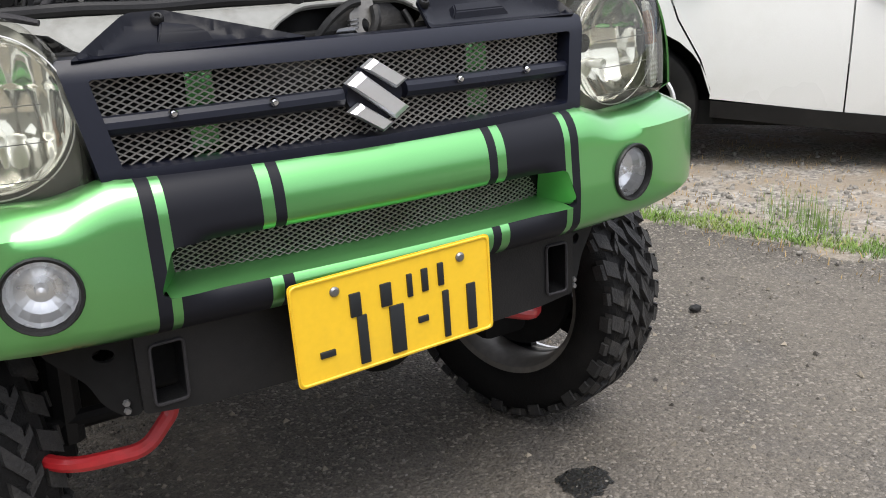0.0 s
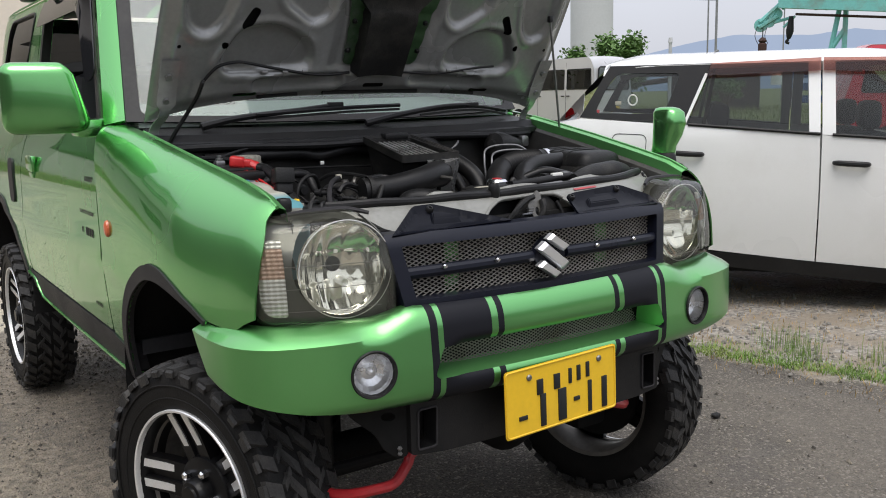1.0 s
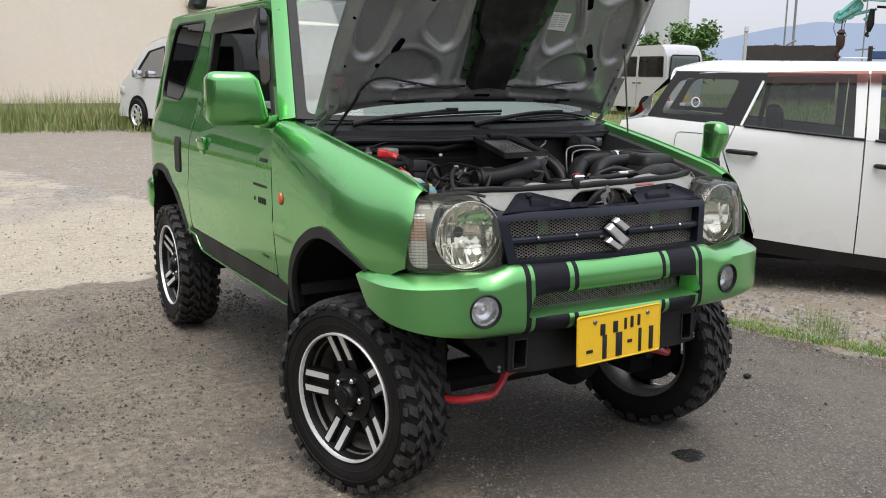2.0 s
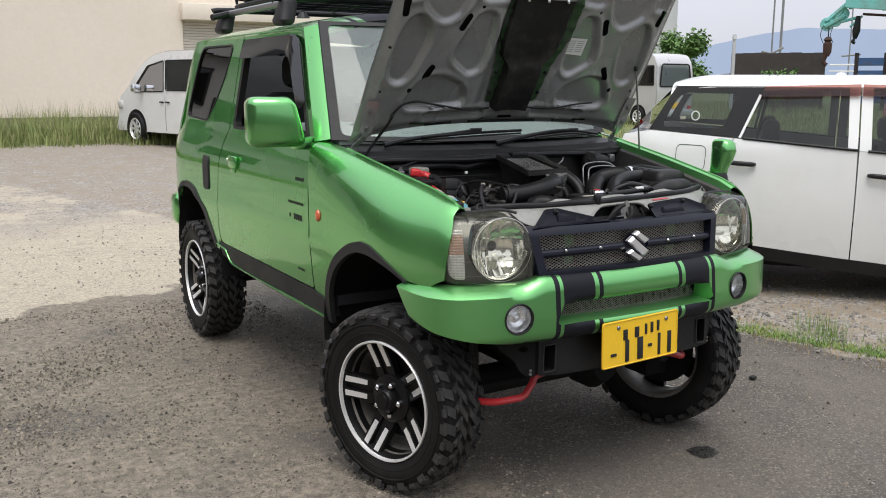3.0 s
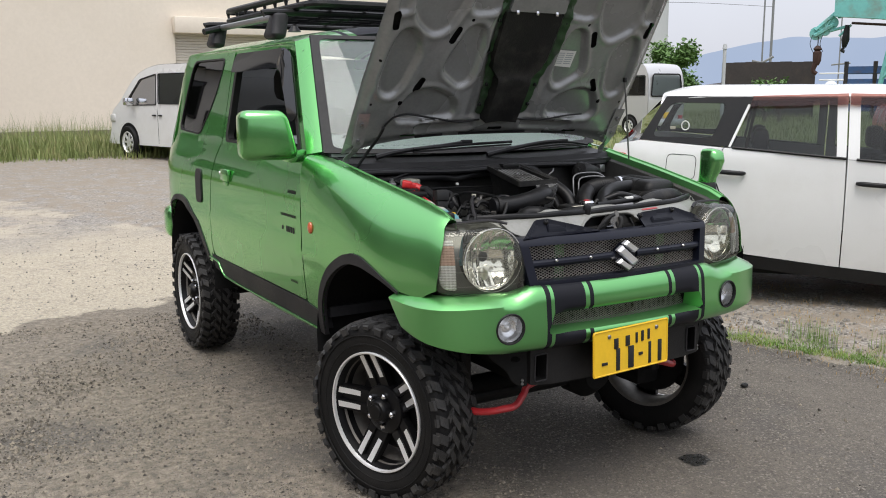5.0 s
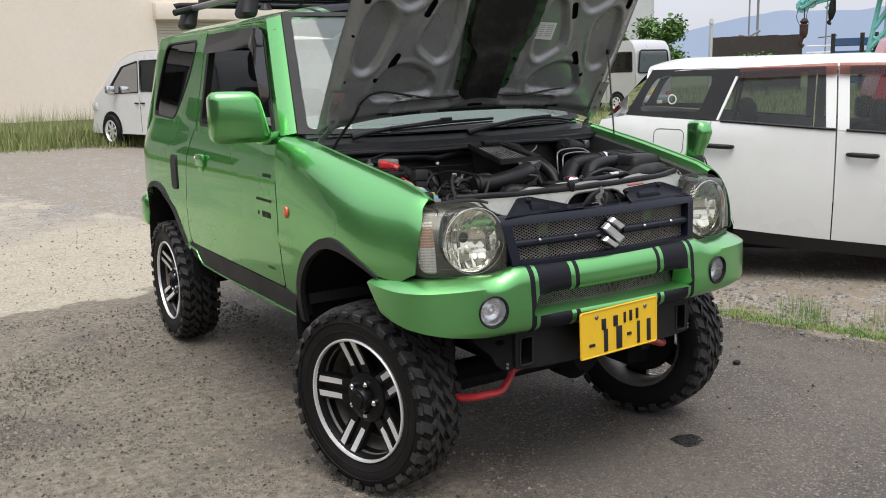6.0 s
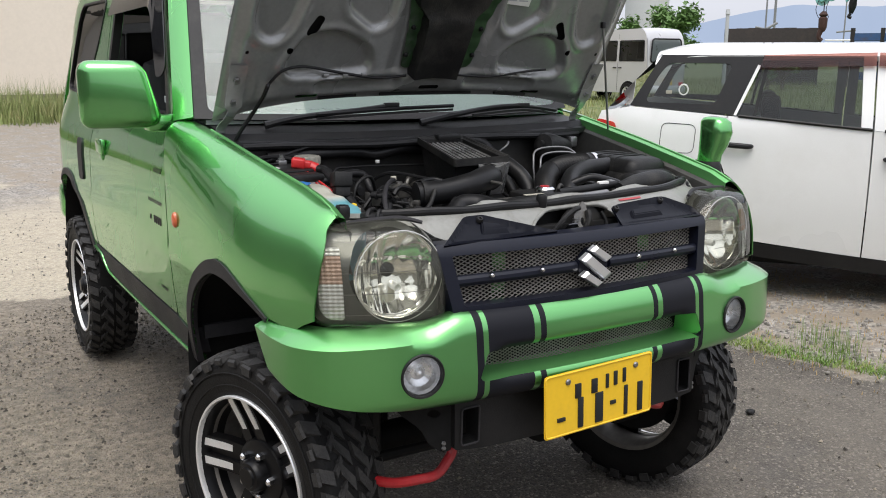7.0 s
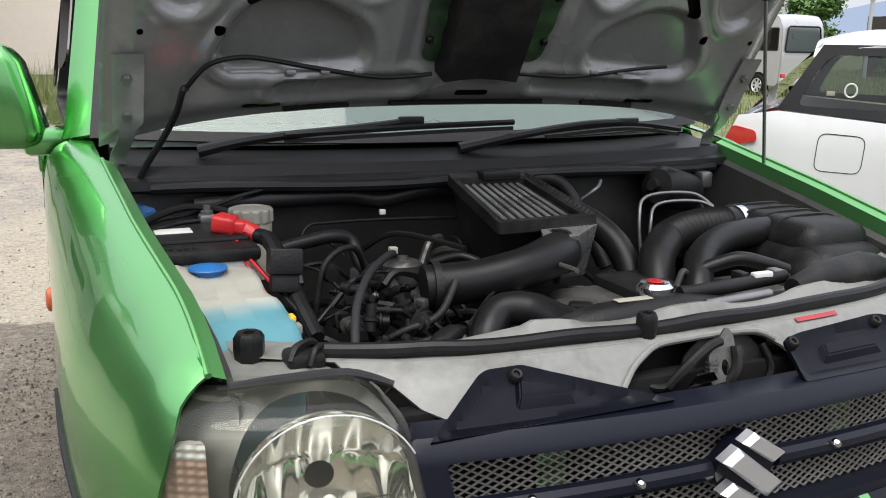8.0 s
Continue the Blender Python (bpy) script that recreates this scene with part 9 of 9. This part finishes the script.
for a, b, w in ((0.5, 1.2, 0.10), (2.2, 3.3, 0.12), (4.2, 5.4, 0.12)):
    bm = mesh()
    e = (root - tip).normalized()
    side = e.cross(Vector((0, 0, 1))).normalized()
    c0, c1 = tip + e * a - side * 0.03, tip + e * b - side * 0.03
    bm.faces.new([bm.verts.new(p) for p in (c0 - Vector((0, 0, w)), c1 - Vector((0, 0, w)), c1 + Vector((0, 0, w)), c0 + Vector((0, 0, w)))])
    part("boom_marking", bm, M_BLACK, crane, "", 0)
bm = mesh()
for a0, e0, a1, e1, r in ((53.9, 4.5, 52.75, 3.45, 0.09), (53.7, 3.75, 52.7, 3.15, 0.09), (53.3, 4.0, 53.25, 3.4, 0.06), (53.0, 3.7, 52.98, 3.3, 0.06), (53.7, 4.3, 53.2, 3.45, 0.05), (54.3, 3.6, 53.5, 3.4, 0.06), (54.6, 3.7, 54.0, 3.1, 0.05)):
    tube(bm, [crane_at(a0, e0), crane_at(a1, e1)], r, 6, 1)
for a0, e0, r in ((52.8, 3.28, 0.26), (53.25, 3.45, 0.22), (53.6, 3.85, 0.24)):
    c, d = crane_at(a0, e0), crane_at(a0, e0, 0.2) - crane_at(a0, e0)
    tube(bm, [c, c + d], r, 14, 1)
part("boom_head", bm, M_TEAL, crane)
bm = mesh()
tube(bm, [crane_at(52.92, 3.1), crane_at(52.92, 2.5)], 0.02, 4, 1)
for a in (52.62, 53.15):
    tube(bm, [crane_at(a, 3.2), crane_at(a - 0.12, 2.7), crane_at(a + 0.05, 2.25)], 0.012, 4, 4)
part("hoist_rope", bm, M_BLACK, crane)
bm = mesh()
tube(bm, [crane_at(52.92, 2.60), crane_at(52.92, 2.42), crane_at(52.92, 2.30), crane_at(52.92, 2.22), crane_at(52.92, 1.75), crane_at(52.90, 1.50)], [0.06, 0.17, 0.10, 0.17, 0.16, 0.09], 8, 2)
tube(bm, [crane_at(52.85, 1.6), crane_at(52.75, 1.2), crane_at(52.95, 1.0)], [0.12, 0.09, 0.09], 6, 3)
part("hook_block", bm, M_RUST, crane, "rusty hook block")
bm = mesh()
tube(bm, [crane_at(54.4, 3.7), crane_at(54.35, 2.9), crane_at(54.3, 2.45)], [0.09, 0.16, 0.07], 6, 3)
tube(bm, [crane_at(54.3, 2.45), crane_at(54.18, 2.3), crane_at(54.35, 2.22)], 0.06, 6, 3)
part("second_hook", bm, M_BLACK, crane)
bm = mesh()
for a0, e0, a1, e1 in ((56.3, 0.4, 56.9, 4.2), (57.2, 0.4, 57.2, 3.9), (56.4, 0.8, 57.2, 1.8), (56.6, 1.9, 57.2, 2.9), (57.2, 1.0, 56.5, 1.4)):
    tube(bm, [crane_at(a0, e0), crane_at(a1, e1)], 0.10, 6, 1)
part("support_frame", bm, M_TEAL, crane, "teal lattice support")
bm = mesh()
box(bm, (-1.6, -1.2, 0), (1.6, 1.2, 2.3), 0.15, Matrix.Translation(crane_at(61, -1.8, 1)) @ pose(0, 0, 0, 0, 0, -30))
part("crane_cab", bm, M_TEAL, crane)
M_CRATE = mat("blue_crate_paint", (0.04, 0.10, 0.24), 0.6, 0, 0.15, dirt=(0.1, 0.06, 0.05), dirt_amount=0.5)
crate = thing("blue_crate", "stack of blue slatted steel crates", "crate")
for k in range(4):
    bm = mesh()
    a, b = along(54.6, 41), along(56.6, 41)
    z = 0.8 + k * 0.5
    tube(bm, [a + Vector((0, 0, z)), b + Vector((0, 0, z))], 0.20, 4, 1)
    part("crate_slat", bm, M_CRATE, crate, "", 0)
for az in (54.5, 56.0, 56.7):
    bm = mesh()
    a = along(az, 40.9)
    tube(bm, [a, a + Vector((0, 0, 2.65))], 0.09, 6, 1)
    part("crate_post", bm, M_YARD, crate)
bm = mesh()
for k, dz in enumerate((2.15, 1.9)):
    tube(bm, [along(53.1, 39, dz), along(54.4, 39, dz)], 0.03, 5, 1)
revolve(bm, [(0.22, 1.4), (0.22, 1.75), (0.12, 1.85), (0, 1.86)], Matrix.Translation(along(53.75, 39)), 12)
solid("white_tank", bm, M_WHITE, "white rail and small white tank", "tank")
# mountains: a plain backdrop of distance, its haze painted as a flat blue glow
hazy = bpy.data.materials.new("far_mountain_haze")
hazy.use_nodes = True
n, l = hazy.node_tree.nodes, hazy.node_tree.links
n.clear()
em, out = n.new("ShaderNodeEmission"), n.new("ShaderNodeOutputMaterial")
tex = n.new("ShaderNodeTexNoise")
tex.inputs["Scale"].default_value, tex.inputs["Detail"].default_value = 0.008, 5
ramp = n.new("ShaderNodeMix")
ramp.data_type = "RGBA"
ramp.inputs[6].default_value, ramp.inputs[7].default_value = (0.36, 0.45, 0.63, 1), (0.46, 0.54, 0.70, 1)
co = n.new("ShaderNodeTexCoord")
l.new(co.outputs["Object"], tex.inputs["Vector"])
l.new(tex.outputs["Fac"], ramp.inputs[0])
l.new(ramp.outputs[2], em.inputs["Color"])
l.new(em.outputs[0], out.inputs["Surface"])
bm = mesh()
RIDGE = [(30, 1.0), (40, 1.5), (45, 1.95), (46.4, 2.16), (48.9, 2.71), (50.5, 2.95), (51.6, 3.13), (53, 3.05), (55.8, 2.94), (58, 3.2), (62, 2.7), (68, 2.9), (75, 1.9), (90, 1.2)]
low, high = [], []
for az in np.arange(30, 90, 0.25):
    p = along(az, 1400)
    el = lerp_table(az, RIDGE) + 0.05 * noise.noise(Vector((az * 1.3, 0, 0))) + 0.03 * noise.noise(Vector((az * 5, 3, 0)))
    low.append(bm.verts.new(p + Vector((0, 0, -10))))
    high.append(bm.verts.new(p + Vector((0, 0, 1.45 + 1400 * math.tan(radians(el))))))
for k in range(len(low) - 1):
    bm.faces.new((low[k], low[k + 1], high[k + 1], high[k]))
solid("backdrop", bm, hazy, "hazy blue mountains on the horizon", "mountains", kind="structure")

# ---- plants ----
M_LEAF = mat("bush_leaves", (0.095, 0.185, 0.042), 0.6, 0, 0.35, (0.8, 9))
M_GRASS = mat("green_grass", (0.17, 0.215, 0.062), 0.7, 0, 0.4, (1.5, 20), dirt=(0.42, 0.36, 0.19), dirt_amount=0.85, dirt_scale=3)
M_LUSH = mat("lush_grass", (0.13, 0.23, 0.035), 0.7, 0, 0.4, (2.5, 30), dirt=(0.28, 0.30, 0.09), dirt_amount=0.6, dirt_scale=4)
M_DRY = mat("dry_weeds", (0.36, 0.25, 0.11), 0.8, 0, 0.3, (3, 30))
M_BARK = mat("bark", (0.12, 0.09, 0.06), 0.9, 0, 0.2, (6, 50))
rng = random.Random(21)


def bush(centre, radius, height, leaves, name="bush", label="dense green leafy bush with an uneven top"):
    plant = thing(name, label, "bush", "bushes beyond the lot")
    bm = mesh()
    tube(bm, [centre, centre + Vector((0.1, 0, height * 0.4)), centre + Vector((0.05, 0.1, height * 0.75))], [0.09, 0.06, 0.02], 6, 3)
    tips = []
    for k in range(14):
        a = rng.uniform(0, 6.28)
        tip = centre + Vector((math.cos(a) * radius * rng.uniform(0.3, 1), math.sin(a) * radius * rng.uniform(0.3, 1), height * rng.uniform(0.35, 1.0)))
        tube(bm, [centre + Vector((0, 0, height * 0.25)), centre.lerp(tip, 0.5) + Vector((0, 0, 0.2)), tip], [0.05, 0.03, 0.008], 5, 3)
        tips.append(tip)
    part("stem", bm, M_BARK, plant)
    bm = mesh()
    for k in range(leaves):
        t = rng.choice(tips)
        p = t + Vector((rng.gauss(0, 0.17), rng.gauss(0, 0.17), rng.gauss(-0.05, 0.16))) * (radius / 1.3)
        s = rng.uniform(0.05, 0.11)
        m = Matrix.Translation(p) @ pose(0, 0, 0, rng.uniform(-60, 60), rng.uniform(-60, 60), rng.uniform(0, 360))
        bm.faces.new([bm.verts.new(m @ Vector(q)) for q in ((0, -s, 0), (s * 0.45, 0, 0.01), (0, s, 0), (-s * 0.45, 0, 0.01))])
    tagged(part("leaves", bm, M_LEAF, plant, "", 0), kind="stuff")


for az, dist, r, h, n_l in ((43.85, 30, 1.25, 2.75, 10000), (37.6, 38, 1.8, 2.5, 2000), (35.2, 37, 2.0, 3.6, 2600), (32.0, 38, 2.4, 3.8, 2200), (50.2, 37, 0.8, 1.9, 800), (51.0, 37, 0.6, 1.5, 400), (49.2, 36.5, 0.6, 1.35, 350)):
    c = along(az, dist)
    c.z = rise(c.x, c.y) - 0.05
    bush(c, r, h - c.z * 0.5, n_l)


def blades(name, label, spots, height, width, m, lean=0.35):
    """Grass: thin tapering blades with a bend."""
    bm = mesh()
    for x, y in spots:
        h = height * rng.uniform(0.45, 1.15)
        a = rng.uniform(0, 6.28)
        d = Vector((math.cos(a), math.sin(a), 0))
        s = Vector((-d.y, d.x, 0)) * width * rng.uniform(0.6, 1.3) / 2
        b = Vector((x, y, rise(x, y) - 0.01))
        k = rng.uniform(0.2, 1) * lean
        mid, tip = b + d * h * k * 0.35 + Vector((0, 0, h * 0.6)), b + d * h * k + Vector((0, 0, h))
        v = [bm.verts.new(p) for p in (b - s, b + s, mid + s * 0.7, mid - s * 0.7, tip)]
        bm.faces.new((v[0], v[1], v[2], v[3]))
        bm.faces.new((v[3], v[2], v[4]))
    return solid(name, bm, m, label, "grass", kind="stuff", smooth=0)


def clumped(count, place, spread):
    out = []
    for _ in range(count // 8):
        x, y = place()
        out += [(x + rng.gauss(0, spread), y + rng.gauss(0, spread)) for _ in range(8)]
    return out


def edge_spot(y0, y1, w):
    y = rng.uniform(y0, y1)
    return 2.36 - 0.33 * y + abs(rng.gauss(0, w)), y


blades("grass_strip", "green grass along the asphalt's edge", clumped(14000, lambda: edge_spot(-3.2, 1.15, 0.10), 0.025), 0.034, 0.004, M_LUSH, 1.2)
blades("tall_grass_tufts", "tall thin grass tufts beside the wagon", clumped(420, lambda: rng.choice([(2.42, 0.72), (2.47, 0.60), (2.40, 0.50), (2.75, 0.1), (2.9, -0.2), (2.6, 0.25)]), 0.05), 0.15, 0.0022, M_LUSH, 0.3)
blades("dry_weeds", "low dry brown weeds in the gravel", clumped(1700, lambda: (rng.uniform(2.05, 3.6), rng.uniform(-0.6, 1.9)), 0.05), 0.035, 0.005, M_DRY, 1.0)
blades("dry_tuft", "small tuft of dry orange weeds", clumped(350, lambda: (rng.gauss(2.25, 0.08), rng.gauss(1.55, 0.08)), 0.05), 0.06, 0.006, M_DRY, 1.0)
blades("wall_grass", "tall green grass along the building wall", clumped(17000, lambda: (rng.uniform(-8, 4.2), rng.uniform(16.6, 24.5) if rng.random() < 0.4 else rng.gauss(18.0, 0.7)), 0.16), 0.50, 0.010, M_GRASS, 0.7)
blades("wall_seed_heads", "thin tall seed stalks in the wall grass", clumped(900, lambda: (rng.gauss(1.6, 1.6), rng.gauss(18.6, 0.8)), 0.25), 0.85, 0.008, M_GRASS, 0.3)
blades("wall_grass_short", "short grass before the building wall", clumped(5000, lambda: (rng.uniform(-8, 4.0), rng.gauss(17.2, 0.45)), 0.15), 0.22, 0.02, M_GRASS, 0.7)
blades("field_grass", "rough yellow-green grass beyond the vehicles", clumped(26000, lambda: (rng.uniform(8.5, 34), rng.uniform(-4, 30)), 0.3), 0.26, 0.016, M_GRASS, 0.8)

# stones, stain
M_STONE = mat("loose_stones", (0.21, 0.195, 0.172), 0.9, 0, 0.35, (3, 20))


def stones(name, label, spots):
    bm = mesh()
    for x, y, s in spots:
        base = Vector((x, y, rise(x, y) + s * 0.2))
        m = Matrix.Translation(base) @ pose(0, 0, 0, rng.uniform(0, 360), rng.uniform(0, 360), 0) @ Matrix.Diagonal((s, s * rng.uniform(0.6, 1), s * rng.uniform(0.4, 0.8), 1))
        bmesh.ops.create_icosphere(bm, subdivisions=1, radius=1, matrix=m)
    return solid(name, bm, M_STONE, label, "stones", kind="stuff", smooth=0)


spots = [(rng.uniform(-4, 2.2), rng.uniform(-1.5, 3.2), rng.uniform(0.0022, 0.006)) for _ in range(2200)]
stones("loose_grit", "scattered grit on worn asphalt", spots)
spots = [(rng.uniform(-4.5, 1.5), rng.triangular(3.4, 11, 4.2), rng.choice((0.003, 0.004, 0.005, 0.006, 0.009))) for _ in range(2400)] + [(2.45 - 0.33 * y + abs(rng.gauss(0, 0.7)), y, rng.uniform(0.006, 0.018)) for y in (rng.uniform(-2.5, 2.2) for _ in range(900))]
stones("gravel_stones", "loose grey gravel stones", spots)
M_WET = mat("oil_stain", (0.012, 0.012, 0.011), 0.30, 0, 0.3, (30, 200), 0.6, 150)
on, ol = M_WET.node_tree.nodes, M_WET.node_tree.links
grains, gap, bare, thin = on.new("ShaderNodeTexNoise"), on.new("ShaderNodeMapRange"), on.new("ShaderNodeBsdfTransparent"), on.new("ShaderNodeMixShader")
grains.inputs["Scale"].default_value, grains.inputs["Detail"].default_value = 120, 4
ol.new(on.new("ShaderNodeTexCoord").outputs["Object"], grains.inputs["Vector"])
gap.inputs["From Min"].default_value, gap.inputs["From Max"].default_value = 0.52, 0.60
gap.inputs["To Max"].default_value = 0.8
ol.new(grains.outputs["Fac"], gap.inputs["Value"])
ol.new(gap.outputs["Result"], thin.inputs[0])
ol.new(on["Principled BSDF"].outputs[0], thin.inputs[1])
ol.new(bare.outputs[0], thin.inputs[2])
ol.new(thin.outputs[0], on["Material Output"].inputs["Surface"])
bm = mesh()
loop = [(0.488 + (0.060 + 0.02 * noise.noise(Vector((math.cos(a) * 2, math.sin(a) * 2, 5)))) * math.cos(a), -0.335 + (0.056 + 0.03 * noise.noise(Vector((math.cos(a) * 2, math.sin(a) * 2, 9)))) * math.sin(a)) for a in np.linspace(0, 2 * math.pi, 33)[:-1]]
sheet(bm, loop, (), lambda x, y: (x, y, rise(x, y) + 0.0025), 0.03)
solid("oil_stain", bm, M_WET, "dark wet oil stain on the asphalt", "stain")
for x, y, s, dark in ((2.11, 0.385, 0.012, 0), (1.362, 0.183, 0.020, 1), (1.20, 0.575, 0.012, 1)):
    bm = mesh()
    bmesh.ops.create_icosphere(bm, subdivisions=2, radius=s, matrix=Matrix.Translation((x, y, rise(x, y) + s * 0.4)) @ Matrix.Diagonal((1.2, 0.8, 0.6, 1)))
    for v in bm.verts:
        v.co += Vector((noise.noise(v.co * 60), noise.noise(v.co * 61), noise.noise(v.co * 63))) * s * 0.3
    solid("stone", bm, M_ENGINE if dark else M_STONE, "small dark stone on the asphalt" if dark else "small pale stone at the grass edge", "stone")

# grit and crumbs on the lot, too many to count
rng = random.Random(77)
bm = mesh()
verts, faces = [], []
for k in range(80000):
    if k % 6:
        x, y = rng.uniform(-3.4, -0.2), rng.uniform(-2.4, 3.2)
    else:
        x, y = rng.uniform(-6.0, 2.6), rng.uniform(-2.0, 5.0)
    if noise.noise(Vector((x * 1.3, y * 1.3, 4.0))) + 0.5 * noise.noise(Vector((x * 5, y * 5, 1.0))) < rng.uniform(-0.5, 0.45):
        continue
    if y > far_edge(x) - 0.15:
        continue
    r = rng.choice((0.0025, 0.003, 0.003, 0.004, 0.004, 0.005, 0.006, 0.009))
    z = rise(x, y) + 0.001
    b = len(verts)
    a0 = rng.uniform(0, 6.28)
    for j in range(4):
        a = a0 + j * 1.57 + rng.uniform(-0.4, 0.4)
        verts.append((x + r * math.cos(a) * rng.uniform(0.8, 1.5), y + r * math.sin(a), z - 0.002))
    verts.append((x + rng.uniform(-0.3, 0.3) * r, y + rng.uniform(-0.3, 0.3) * r, z + r * rng.uniform(0.6, 1.1)))
    faces += [(b + j, b + (j + 1) % 4, b + 4) for j in range(4)]
me = bpy.data.meshes.new("grit")
me.from_pydata(verts, [], faces)
M_GRIT = mat("grey_grit", (0.20, 0.19, 0.175), 0.85, 0, 0.5, (30, 160))
gn, gl = M_GRIT.node_tree.nodes, M_GRIT.node_tree.links
isle, tone = gn.new("ShaderNodeNewGeometry"), gn.new("ShaderNodeValToRGB")
tone.color_ramp.elements[0].color, tone.color_ramp.elements[1].color = (0.035, 0.031, 0.026, 1), (0.30, 0.26, 0.20, 1)
gl.new(isle.outputs["Random Per Island"], tone.inputs["Fac"])
gl.new(tone.outputs["Color"], gn["Principled BSDF"].inputs["Base Color"])
me.materials.append(M_GRIT)
tagged(new("grit", me), "loose grit and crumbs of stone on the asphalt", "grit", kind="stuff")
